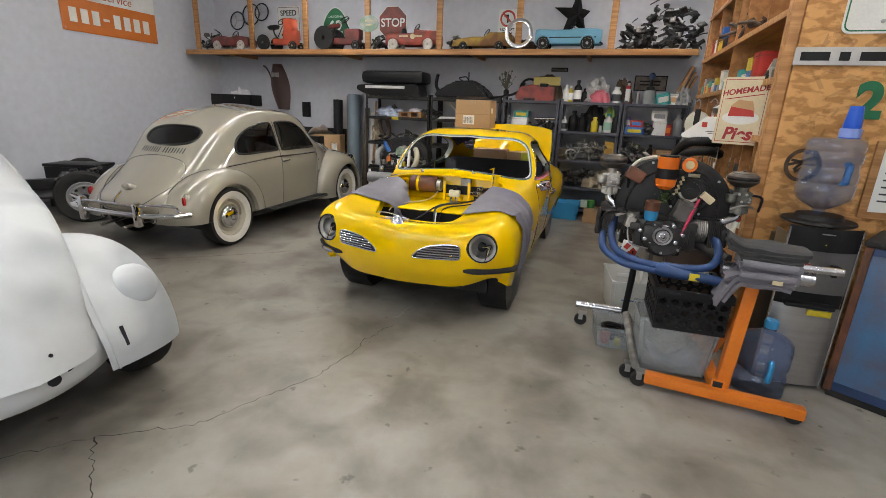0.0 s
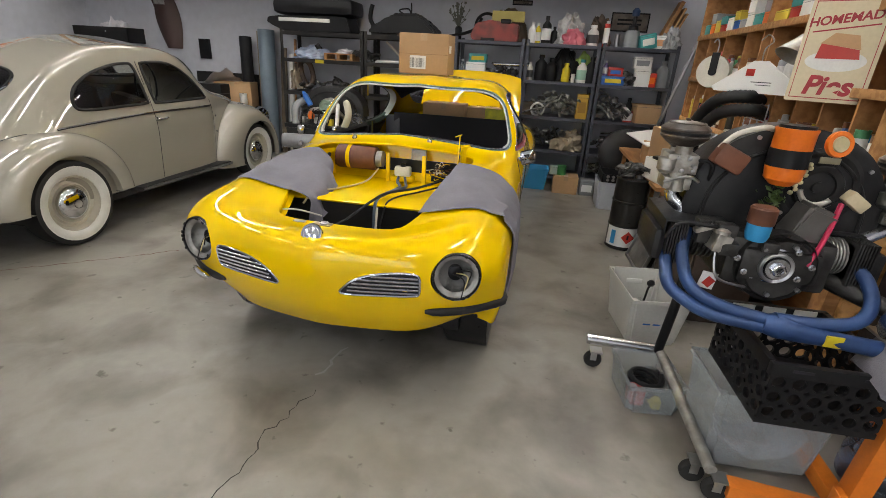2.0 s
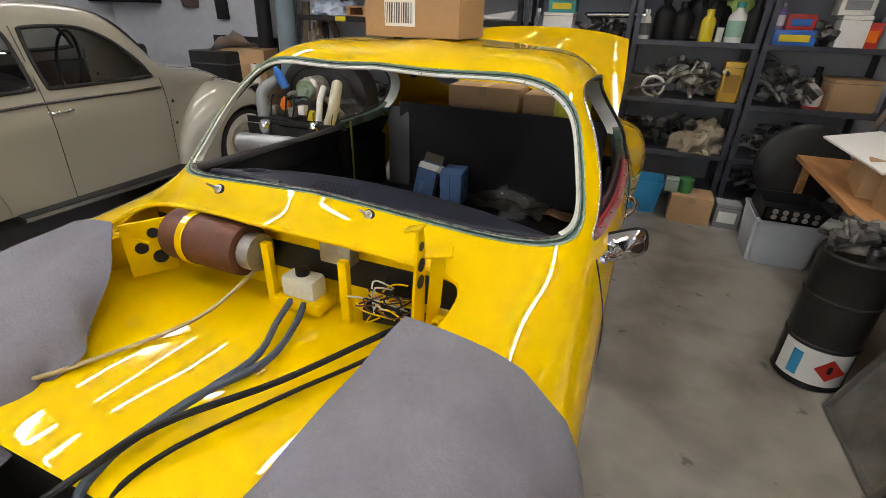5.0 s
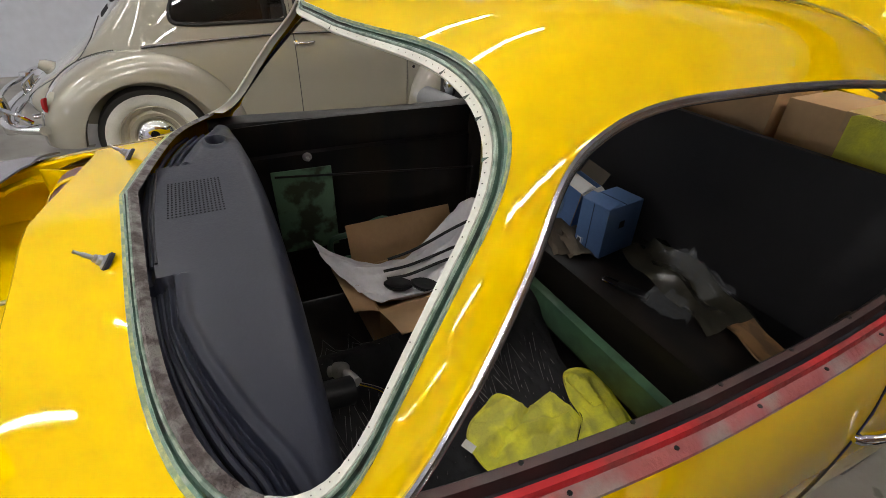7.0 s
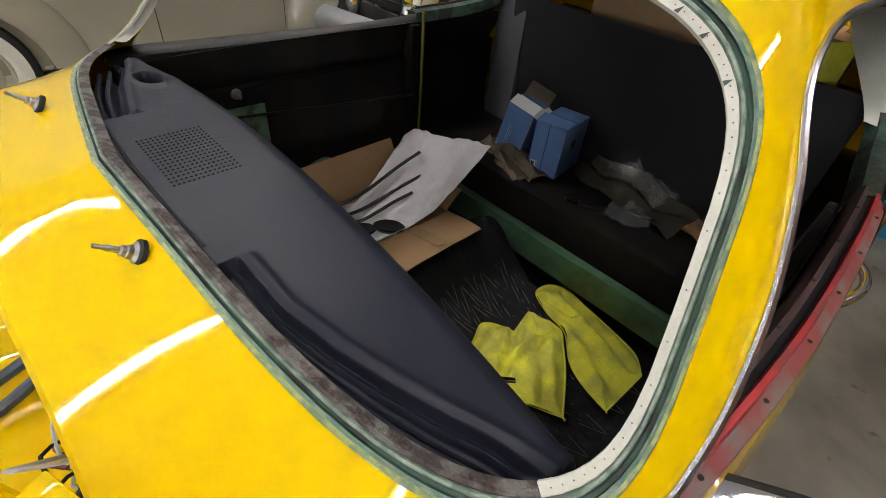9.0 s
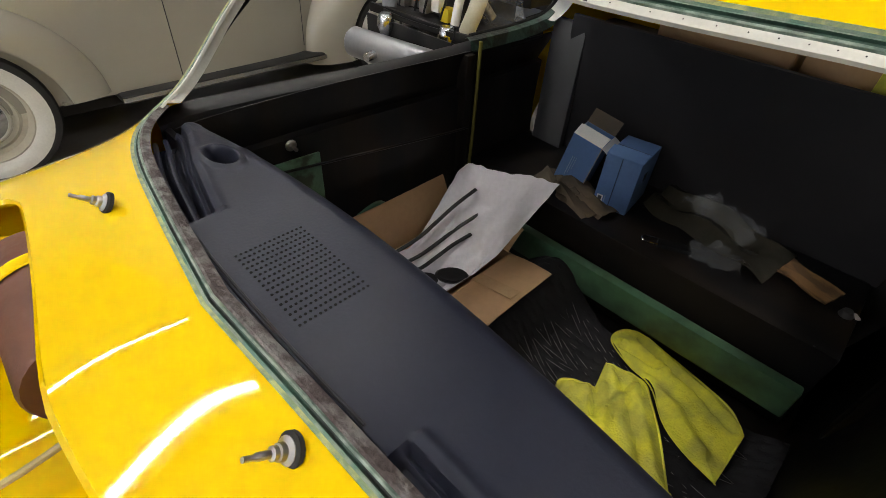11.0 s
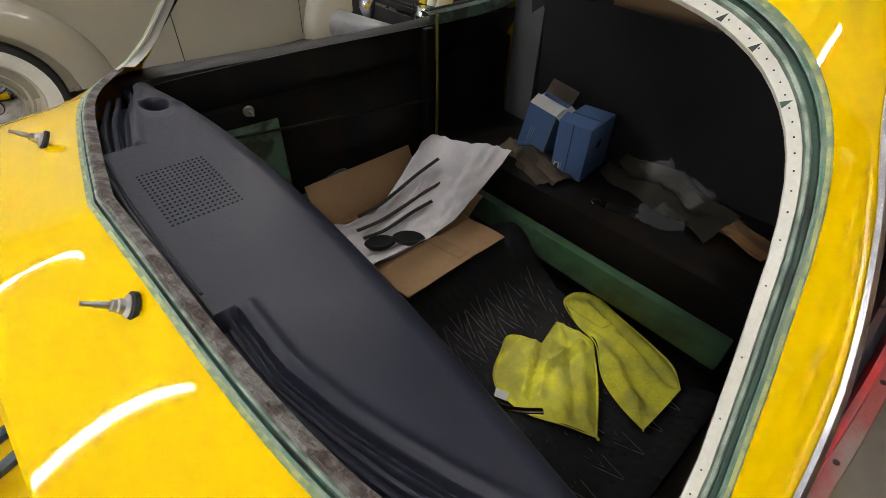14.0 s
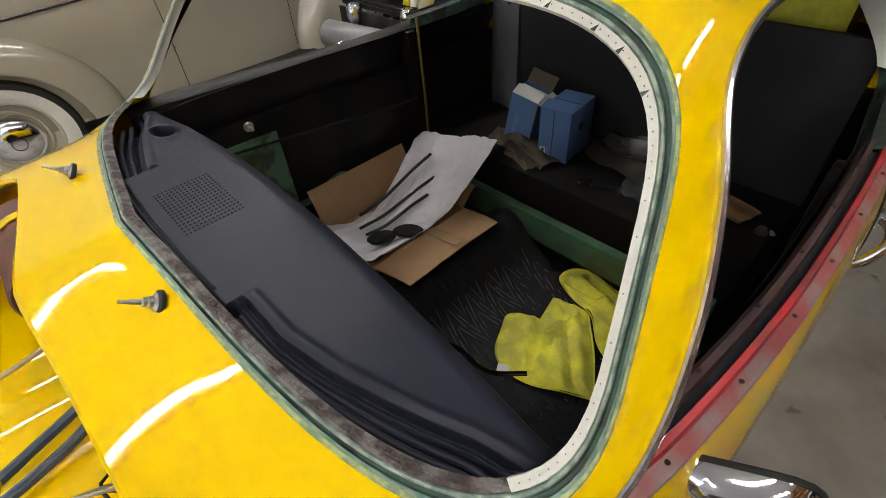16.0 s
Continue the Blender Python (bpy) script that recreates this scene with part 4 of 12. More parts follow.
for sgn in (1, -1):
    hp = on_side(2.40, 0.705, 0, sgn)
    handle = part("door_handle", pipe([(0, -0.09, -0.012), (sgn * 0.02, -0.06, -0.006), (sgn * 0.036, 0, 0.004), (sgn * 0.026, 0.05, 0.012), (0, 0.075, 0.016)], [0.008] * 2 + [0.011] * 20 + [0.012] * 3, 12), chrome, body, "chrome door handle", m=Matrix.Translation(hp))
    part("handle_plate", turned([(0.03, -0.002), (0.03, 0.003), (0.0, 0.005)], 20, pose(0, 0.06, 0.014, 0, sgn * 90, 0) @ Matrix.Diagonal((0.8, 1.3, 1, 1))), chrome, handle)
    # door gaps
    gap = [on_side(1.462 + 0.0 * k, 0.885 - k * 0.06, 0.0006, sgn) for k in range(11)]
    part("door_gap", tube(bmesh.new(), gap, 0.0028, 5), groove_black, body)
    gap = [on_side(2.30 + 0.02 * math.sin(k / 10 * 2.5), 0.955 - k * 0.067, 0.0006, sgn) for k in range(11)]
    part("door_gap", tube(bmesh.new(), gap, 0.0028, 5), groove_black, body)

# ---- wheels ----
hub_paint = mat("wheel_paint", (0.33, 0.32, 0.28), 0.45, 0.2, (0.1, 0.09, 0.08), 10, 0.6)


def tyre_profile(r=0.325, w=0.075):
    return [(r * 0.62, -w), (r * 0.72, -w * 1.12), (r * 0.90, -w * 1.1), (r * 0.975, -w * 0.85), (r, -w * 0.5), (r, w * 0.5), (r * 0.975, w * 0.85), (r * 0.90, w * 1.1), (r * 0.72, w * 1.12), (r * 0.62, w)]


for v, u in ((0.635, 0.80), (-0.635, 0.80), (0.64, 3.20), (-0.64, 3.20)):
    wheel = part("wheel", turned([(0.06, -0.02), (0.19, -0.03), (0.20, -0.07), (0.21, -0.07), (0.205, 0.06), (0.19, 0.05), (0.18, 0.03), (0.10, 0.045), (0.05, 0.05)], 28), hub_paint, ghia, m=pose(v, u, 0.315, 0, 90 if v > 0 else -90, 0))
    part("tyre", turned(tyre_profile(0.315, 0.07), 36, caps=False), rubber, wheel)
part("axle_beam", pipe([(-0.55, 0.80, 0.33), (0.55, 0.80, 0.33)], 0.03, 12), black_paint, ghia)
part("underbody", boxes((-0.58, 0.40, 0.20, 0.58, 1.25, 0.30), (-0.60, 1.2, 0.09, 0.60, 2.8, 0.125), (-0.60, 2.8, 0.12, 0.60, 3.7, 0.26)), black_paint, ghia)

# ---- open engine lid ----
lid_rows = []
for a in range(15):
    s_ = a / 14
    row = []
    for b in range(21):
        v = -0.52 + 1.04 * b / 20
        taper = 1 - 0.06 * s_ ** 2
        row.append(Vector((v * taper, 0.06 * math.sin(s_ * 2.2) - 0.05 * (abs(v) / 0.47) ** 2.2 * -1 * 0.6, s_ * 0.52 - 0.03 * (abs(v) / 0.47) ** 3 * s_)))
    lid_rows.append(row)
lid = part("engine_lid", thicken(ribbon(lid_rows, False), 0.012), yellow, ghia, "raised yellow engine lid with louvres", m=pose(0.115, 3.26, 0.875, -14, 0, -3))
slot_mesh = None
for sgn in (1, -1):
    for k in range(12):
        m_s = pose(sgn * (0.10 + 0.022 * k), -0.004, 0.09)
        if slot_mesh is None:
            slot_mesh = part("louvre", boxes((-0.004, -0.010, 0, 0.004, 0.008, 0.085)), groove_black, lid, smooth=False, m=m_s)
        else:
            o = new("louvre", slot_mesh.data)
            o.parent, o.matrix_basis = lid, m_s
part("lid_strut", pipe([(0.40, 3.18, 0.95), (0.52, 3.30, 1.09)], 0.005, 6), mat("wood_prop", (0.25, 0.15, 0.08), 0.6), ghia)


# ---- front compartment of the coupe ----
def G(v, u, w, rx=0, ry=0, rz=0):
    """A pose in the coupe's own measures."""
    return pose(GX + v, GY + u, w, rx, ry, rz)


bay_rows = []
for u, w in ((0.588, 0.735), (0.58, 0.745), (0.60, 0.754), (0.85, 0.745), (1.10, 0.732), (1.215, 0.73), (1.24, 0.78), (1.25, 0.95)):
    row = []
    for k in range(25):
        v = -0.56 + 1.12 * k / 24
        rib = 0.006 * math.cos(v * 40) * (0.6 < u < 1.2)
        row.append(Vector((v, u, min(w + rib + (0.02 * (abs(v) > 0.50)), on_top(v, u).z - 0.03))))
    bay_rows.append(row)
part("bay_tray", ribbon(bay_rows, False), yellow, body, "yellow painted luggage tray")
for sgn in (1, -1):
    part("bay_wall", ribbon([[Vector((sgn * (0.40 + 0.15 * (u - 0.3)), u, 0.55)) for u in np.linspace(0.30, 1.25, 12)],
                             [Vector((sgn * (0.41 + 0.15 * (u - 0.3)), u, 0.70)) for u in np.linspace(0.30, 1.25, 12)],
                             [Vector((sgn * (0.37 + 0.18 * (u - 0.3)), u, on_top(0.37 + 0.18 * (u - 0.3), u).z - 0.035)) for u in np.linspace(0.30, 1.25, 12)]], False), yellow, body)
part("spare_well", boxes((-0.45, 0.22, 0.30, 0.45, 0.60, 0.31), (-0.45, 0.20, 0.30, 0.45, 0.215, 0.68)), black_paint, body)
for panel in ((-0.43, 0.22, 0.30, -0.42, 0.60, 0.70), (0.42, 0.22, 0.30, 0.43, 0.60, 0.70), (-0.43, 0.60, 0.30, 0.43, 0.615, 0.735)):
    part("well_side", boxes(panel), black_paint, body)
for v in (-0.035, 0.194):
    part("bay_strut", boxes((-0.012, -0.008, 0.72, 0.012, 0.012, 0.905), bevel=0.004), yellow, body, m=pose(v, 1.150, 0))
# hinge brackets, pierced steel
def hinge_plate(v, u, w, rz, tall):
    pl = part("bonnet_hinge", boxes((-0.06, -0.004, 0.0, 0.06, 0.004, tall), bevel=0.003), yellow, body, "yellow pierced bonnet hinge", m=pose(v, u, w, 0, 0, rz))
    for x, z, r in ((0.02, 0.30, 0.020), (-0.02, 0.52, 0.017), (0.015, 0.76, 0.015)):
        part("hinge_hole", turned([(r, -0.0055), (r, 0.0055)], 18, pose(x, 0, tall * z, 90, 0, 0)), groove_black, pl)
    return pl
hinge_plate(-0.42, 1.11, 0.745, 60, 0.16)
# the raised near hinge: one pierced plate, folded along its rear edge
outline = [(1.068, 0.77), (1.078, 0.90), (1.088, 0.97), (1.097, 1.045), (1.108, 1.056), (1.122, 1.045), (1.132, 0.985), (1.130, 0.90), (1.128, 0.80), (1.118, 0.76)]
bm = bmesh.new()
sides = [[bm.verts.new((v, u, w)) for u, w in outline] for v in (0.410, 0.416)]
for k in range(len(outline)):
    bm.faces.new((sides[0][k], sides[0][(k + 1) % len(outline)], sides[1][(k + 1) % len(outline)], sides[1][k]))
bm.faces.new(sides[0])
bm.faces.new(sides[1])
raised = part("bonnet_hinge", bm, yellow, body, "raised yellow pierced bonnet hinge", smooth=False)
for u, w, r in ((1.106, 0.930, 0.015), (1.110, 0.968, 0.015), (1.110, 1.010, 0.010)):
    part("hinge_hole", turned([(r, -0.005), (r, 0.005)], 18, pose(0.413, u, w, 0, 90, 0)), groove_black, raised)
part("hinge_flange", boxes((0.0, -0.003, 0.0, 0.030, 0.003, 0.215), bevel=0.0025), yellow, raised, m=pose(0.414, 1.130, 0.775, 0, 4, 22))
part("hinge_tab", boxes((0.0, -0.022, -0.003, 0.058, 0.016, 0.003), bevel=0.0025), yellow, raised, m=pose(0.414, 1.135, 0.985, 8, -6, 18))
part("hinge_tab", boxes((-0.02, -0.014, -0.003, 0.02, 0.014, 0.003), bevel=0.0025), yellow, raised, m=pose(0.405, 1.105, 1.05, 0, -20, 0))
part("hinge_foot", boxes((-0.03, -0.035, 0.0, 0.04, 0.03, 0.05), bevel=0.008), yellow, raised, m=pose(0.425, 1.10, 0.735))
part("hinge_arm", pipe([(-0.42, 1.11, 0.84), (-0.46, 1.06, 0.875), (-0.45, 1.00, 0.87), (-0.40, 0.98, 0.875)], 0.014, 8, flat=0.5), yellow, body)
part("torsion_spring", pipe([(0.455 + 0.018 * math.cos(a), 1.11 + 0.004 * a / 6.28, 0.82 + 0.018 * math.sin(a)) for a in np.linspace(0, 6.28 * 6, 50)], 0.004, 6, 1), yellow, body)
rust = mat("rust_brown_can", (0.13, 0.045, 0.022), 0.55, 0, (0.07, 0.025, 0.012), 12, 0.7, bump=0.1)
can = part("air_can", turned([(0.01, -0.125), (0.068, -0.125), (0.072, -0.118), (0.072, 0.118), (0.068, 0.125), (0.01, 0.125)], 28), rust, body, "rusty brown cylinder", m=pose(-0.235, 1.165, 0.86, 0, 90, 0))
part("strap", turned([(0.074, -0.012), (0.076, -0.01), (0.076, 0.01), (0.074, 0.012)], 28, caps=False), yellow, can, m=pose(0, 0, -0.045))
part("can_end", turned([(0.03, 0.12), (0.05, 0.128), (0.05, 0.165), (0.0, 0.17)], 20), dirty_alu, can)
res = part("brake_reservoir", boxes((-0.05, -0.03, 0.0, 0.05, 0.03, 0.06), bevel=0.014), mat("milky_plastic", (0.62, 0.60, 0.50), 0.4), body, "milky fluid reservoir", m=pose(0.058, 1.165, 0.768))
part("reservoir_cap", turned([(0.016, 0.058), (0.018, 0.062), (0.018, 0.078), (0.0, 0.08)], 18), black_plastic, res)
part("reservoir_tray", boxes((-0.07, -0.04, -0.03, 0.07, 0.04, 0.0), bevel=0.006), yellow, res)
part("control_box", boxes((-0.045, -0.02, 0, 0.045, 0.02, 0.065), bevel=0.004), dirty_alu, body, m=pose(0.15, 1.20, 0.87))
cable_black = mat("cable_black", (0.015, 0.015, 0.016), 0.5)
cable_blue = mat("hose_blue_grey", (0.05, 0.07, 0.10), 0.5)
cable_white = mat("cable_white", (0.55, 0.53, 0.46), 0.5)
for k in range(2):
    part("brake_hose", pipe([(0.04 + 0.04 * k, 1.13, 0.765), (0.055 + 0.05 * k, 1.06, 0.752), (0.11 + 0.03 * k, 0.93, 0.76), (0.10, 0.80, 0.765), (0.085, 0.70, 0.767), (0.08, 0.62, 0.765), (0.085, 0.56, 0.72), (0.09, 0.54, 0.5)], 0.0085, 8), cable_blue, body)
part("loom", pipe([(0.43, 1.17, 0.82), (0.34, 1.08, 0.79), (0.22, 0.88, 0.775), (0.11, 0.70, 0.782), (0.07, 0.56, 0.77), (-0.02, 0.42, 0.70), (-0.10, 0.30, 0.67), (-0.15, 0.265, 0.66)], 0.007, 8), cable_black, body)
part("loom", pipe([(0.41, 1.16, 0.80), (0.34, 1.03, 0.765), (0.24, 0.86, 0.76), (0.15, 0.66, 0.765), (0.13, 0.57, 0.72), (0.10, 0.5, 0.5)], 0.005, 8), cable_black, body)
part("fuel_line", pipe([(-0.10, 1.16, 0.80), (-0.12, 0.98, 0.757), (-0.20, 0.75, 0.762), (-0.27, 0.62, 0.768), (-0.30, 0.55, 0.72)], 0.005, 8), mat("clear_hose", (0.45, 0.36, 0.18), 0.4), body)
part("fuel_line", pipe([(-0.37, 0.44, 0.70), (-0.33, 0.40, 0.73), (-0.24, 0.40, 0.735), (-0.15, 0.45, 0.70)], 0.004, 8), cable_white, body)
rr = random.Random(11)
for k in range(22):
    a = Vector((rr.uniform(0.21, 0.30), rr.uniform(1.13, 1.20), rr.uniform(0.77, 0.83)))
    b = Vector((rr.uniform(0.30, 0.39), rr.uniform(1.13, 1.20), rr.uniform(0.77, 0.87)))
    mid = (a + b) / 2 + Vector((rr.uniform(-0.03, 0.03), rr.uniform(-0.06, 0.0), rr.uniform(-0.01, 0.05)))
    part("bay_wire", pipe([a, mid, b], 0.0022, 5, 5), (cable_black, cable_white, yellow, rust)[k % 4], body)
part("fuse_block", boxes((-0.06, -0.02, 0, 0.06, 0.02, 0.035), bevel=0.004), black_plastic, body, m=pose(0.30, 1.17, 0.755, 0, 0, 8))
part("identity_plate", boxes((-0.002, -0.035, -0.02, 0.002, 0.035, 0.02)), steel, body, m=pose(-0.395, 0.42, 0.69, 0, 10, 8))
part("well_cable", pipe([(0.10, 0.56, 0.74), (0.11, 0.50, 0.6), (0.12, 0.46, 0.4)], 0.006, 6), cable_white, body)
part("well_jack", turned([(0.02, 0), (0.05, 0.02), (0.045, 0.10), (0.02, 0.13), (0.0, 0.135)], 16), dirty_alu, body, m=pose(0.12, 0.42, 0.31))


# ---- fender cloths ----
def cloth_patch(name, label, path, u0, u1, n_u, seed, m_thick=0.004):
    """A cloth over the coupe: path(s, u) gives (point, free) for s in 0..1 across it."""
    rr = random.Random(seed)
    rows = []
    for i in range(n_u + 1):
        row = []
        for k in range(33):
            s = k / 32
            p, free = path(s, u0(s) + (u1(s) - u0(s)) * i / n_u)
            wav = 0.010 * free * math.sin(i * 0.9 + 2.1 * math.sin(k * 0.3 + seed)) + 0.003 * noise.noise(p * 14)
            row.append(p + Vector((wav, wav * 0.6, 0.003 * noise.noise(p * 9 + Vector((seed, 0, 0))))))
        rows.append(row)
    ob = part(name, thicken(ribbon(rows, False), -m_thick), grey_cloth, m=pose(GX, GY, 0))
    return tagged(ob, label, "cloth", "fender cloths")


def over_left(s, u):
    # from the compartment's edge over the crest, then down the flank
    if s < 0.5:
        v = (0.345 + 0.16 * (u - 0.45)) + (0.70 - 0.345 - 0.16 * (u - 0.45)) * s / 0.5
        return on_top(v, u, 0.008 + 0.01 * math.sin(math.pi * s / 0.5) * 0.4), 0.15
    w = 0.80 - (0.80 - 0.36) * (s - 0.5) / 0.5
    p = on_side(u, w, 0.012, 1)
    return Vector((max(p.x, 0.74 + 0.05 * (s - 0.5) * 2), u, w)), 0.8


cloth_patch("fender_cloth", "dark grey felt cloth draped over a yellow fender", over_left, lambda s: 0.44 + 0.03 * s, lambda s: 1.0 - 0.22 * max(0, s - 0.45) / 0.55, 22, 3)


def over_right(s, u):
    if s < 0.55:
        v = -(0.66 - (0.66 - 0.36 - 0.16 * (u - 0.5)) * s / 0.55)
        return on_top(v, u, 0.010), 0.15
    t = (s - 0.55) / 0.45
    q = (u - 0.5) / 0.55
    edge = -(0.36 + 0.16 * (u - 0.5))
    ridge = Vector((edge, u, on_top(edge, u).z + 0.012))
    foot = Vector((float(np.interp(q, (0, 0.3, 0.65, 1), (-0.24, -0.185, -0.21, -0.26))), float(np.interp(q, (0, 0.3, 0.65, 1), (0.515, 0.57, 0.73, 0.88))), float(np.interp(q, (0, 0.3, 0.65, 1), (0.62, 0.65, 0.765, 0.80)))))
    p = ridge.lerp(foot, t) + Vector((0.05, 0, 0.035)) * math.sin(math.pi * min(1, t * 1.1)) * (1 - 0.5 * q)
    return p, 1.3 * t


cloth_patch("fender_cloth", "dark grey felt cloth hanging into the open luggage bay", over_right, lambda s: 0.50 + 0.0 * s, lambda s: 1.02 - 0.12 * max(0, s - 0.5), 22, 8)


# the coupe stands a little askew: its right half sits forward of square
PAIRED = {"body_shell", "windscreen_channel", "pinch_strip", "strip_holes", "strip_notch", "putty_edge", "bonnet_flange", "window_strip", "window_return", "quarter_rubber", "sill_edge", "sill_ridge", "sill_slot",
          "inner_sill", "screw_holes", "headliner", "pillar_lining", "channel_step", "channel_groove", "channel_ridge", "quarter_trim", "quarter_foot", "front_grille", "backing", "slat", "headlamp_bowl", "lamp_ring", "ring_remnants", "lamp_socket", "lamp_wire", "indicator_gasket", "door_handle",
          "door_gap", "wheel", "wheel_house", "fender_cloth", "inner_door_panel", "door_pillar", "window_winder_shaft", "regulator_plate", "regulator_frame", "door_ledge_rod", "quarter_seam",
          "bulkhead_side", "putty_edge"}


def askew(v, u):
    s = smooth01((0.3 - v) / 0.6)
    return 0.06 * s * min(max(u - 0.85, 0.0), 1.35), 0.06 * s * max(0.0, -v)


bent = set()
for ob in list(bpy.data.objects):
    if ob.type != "MESH" or ob.name.split(".")[0] not in PAIRED or ob.data.name in bent:
        continue
    if ob.parent not in (ghia, body) and ob.name.split(".")[0] != "fender_cloth" and (ob.parent is None or ob.parent.name.split(".")[0] not in PAIRED):
        continue
    loc = ob.matrix_basis.to_translation()
    if ob.name.split(".")[0] != "fender_cloth" and loc.length > 0.02:
        dx, dy = askew(loc.x, loc.y)
        ob.matrix_basis = Matrix.Translation((dx, dy, 0)) @ ob.matrix_basis
        bent.add(ob.data.name)
        continue
    if ob.parent and ob.parent not in (ghia, body) and ob.parent.matrix_basis.to_translation().length > 0.02:
        continue
    for q in ob.data.vertices:
        dx, dy = askew(q.co.x, q.co.y)
        q.co.x += dx
        q.co.y += dy
    bent.add(ob.data.name)


# ---- things in and on the coupe ----
paper_label = mat("paper_label", (0.72, 0.72, 0.70), 0.6, 0, (0.6, 0.6, 0.6), 20, 0.3)
ink = mat("dark_ink", (0.06, 0.06, 0.065), 0.6)
kraft = mat("kraft_paper", (0.12, 0.088, 0.055), 0.7, 0, (0.05, 0.04, 0.028), 7, 0.8, bump=0.1)
white_paper = mat("white_paper", (0.70, 0.68, 0.72), 0.75, 0, (0.68, 0.66, 0.69), 5, 0.5, bump=0.05)
blue_card = mat("blue_card", (0.11, 0.20, 0.42), 0.5, 0, (0.09, 0.165, 0.35), 6, 0.5)
yellow_cloth = mat("yellow_cloth", (0.86, 0.82, 0.07), 0.9, 0, (0.46, 0.44, 0.09), 8, 0.8, bump=0.35, bump_scale=170, detail=3)
clear_film = mat("clear_film", (0.5, 0.52, 0.55), 0.1, 0, alpha=0.07)


def carton(m, x, y, z, label, parts_label=None, mat_=None, cat="box"):
    """A closed taped carton, with its foot at the origin."""
    t = thing("carton", m, label, cat)
    part("box_body", boxes((-x / 2, -y / 2, 0, x / 2, y / 2, z), bevel=0.004), mat_ or cardboard, t)
    part("tape", boxes((-0.025, -y / 2 - 0.001, z - 0.05, 0.025, y / 2 + 0.001, z + 0.001)), mat("tan_tape", (0.36, 0.24, 0.13), 0.3), t)
    return t


roof_box = carton(G(-0.041, 2.11, 1.347), 0.366, 0.26, 0.275, "brown shipping carton with paper labels on a yellow roof")
part("shipping_label", boxes((-0.10, -0.1335, 0.035, 0.02, -0.131, 0.125)), paper_label, roof_box)
bm = bmesh.new()
rr = random.Random(3)
for k in range(16):
    x = -0.095 + k * 0.0068
    box(bm, x, -0.1345, 0.045, x + rr.choice((0.002, 0.004)), -0.1335, 0.11)
tagged(part("barcode", bm, ink, roof_box, smooth=False), kind="stuff")
part("flap_seam", boxes((-0.184, -0.132, 0.135, 0.184, -0.1305, 0.138)), mat("seam_brown", (0.2, 0.12, 0.06), 0.8), roof_box)
part("shipping_label", boxes((0.184, -0.09, 0.15, 0.1855, -0.02, 0.20)), paper_label, roof_box)


# cartons and a rag on the parcel shelf
carton(G(-0.05, 2.98, 0.876), 0.40, 0.22, 0.20, "brown carton on the rear shelf of a car")
carton(G(0.34, 3.0, 0.876), 0.34, 0.22, 0.18, "plain brown carton behind a car bulkhead")


def sheet(name, rows, material, m, label, category, thick=0.002):
    ob = part(name, thicken(ribbon(rows, False), thick), material, m=m)
    return tagged(ob, label, category)


def crumple(nx, ny, fx, amp, scale, seed):
    return [[fx(i / nx, k / ny) + Vector((0, 0, amp * noise.noise(Vector((i / nx * scale, k / ny * scale, seed))))) for k in range(ny + 1)] for i in range(nx + 1)]


sheet("yellow_rag", crumple(12, 12, lambda a, b: Vector((-0.09 + 0.18 * a, 0.012 * math.sin(6 * a) - 0.01, 0.16 - 0.16 * b + 0.012 * math.sin(9 * a))), 0.02, 3, 4.0), yellow_cloth,
      G(0.44, 2.845, 0.90), "yellow rag hanging over a car bulkhead", "rag", 0.003)

def inside(v, u, w, rx=0, ry=0, rz=0):
    return G(v + 0.037, u + 0.005, w - 0.015, rx, ry, rz)


# open carton with paper and black trim pieces, on the cabin floor
oc = thing("open_carton", G(-0.365, 2.02, 0.16, 0, 0, 1), "open brown carton lined with white paper and trim pieces", "box")
L2, W2, H2 = 0.135, 0.212, 0.21
part("carton_tray", boxes((-L2, -W2, 0, L2, W2, 0.006), (-L2, -W2, 0, -L2 + 0.005, W2, H2), (L2 - 0.005, -W2, 0, L2, W2, H2), (-L2, -W2, 0, L2, -W2 + 0.005, H2), (-L2, W2 - 0.005, 0, L2, W2, H2)), cardboard, oc)


def carton_flap(l, d, m, bow=0.012, slant=0.0):
    """A creased flap of card, l long, standing d out from its fold."""
    rows = []
    for i in range(13):
        a = i / 12 * 2 - 1
        rows.append([Vector((a * (l - slant * k / 6), d * k / 6, bow * math.sin(math.pi * k / 6 * 0.8) * (1 - 0.4 * a * a) + 0.003 * noise.noise(Vector((a * 3, k * 0.5, d * 40))))) for k in range(7)])
    return part("flap", thicken(ribbon(rows, False), 0.003), cardboard, oc, m=m)


near_flap = carton_flap(W2, 0.165, pose(L2, 0, H2, 0, 0, -90) @ pose(0, 0, 0, 8, 0, 0), slant=0.012)
part("packing_tape", boxes((-0.022, 0.004, 0.0035, 0.022, 0.155, 0.0046)), mat("clear_brown_tape", (0.40, 0.27, 0.15), 0.16), near_flap, m=pose(-0.03, 0, 0.008, 3, 0, 0))
carton_flap(L2, 0.085, pose(0, -W2, H2, 0, 0, 180) @ pose(0, 0, 0, 12, 0, 0))
carton_flap(L2 * 0.9, 0.09, pose(0, W2, H2, 0, 0, 0) @ pose(0, 0, 0, 35, 0, 0))
carton_flap(W2, 0.16, pose(-L2, 0, H2, 0, 0, 90) @ pose(0, 0, 0, 66, 0, 0))

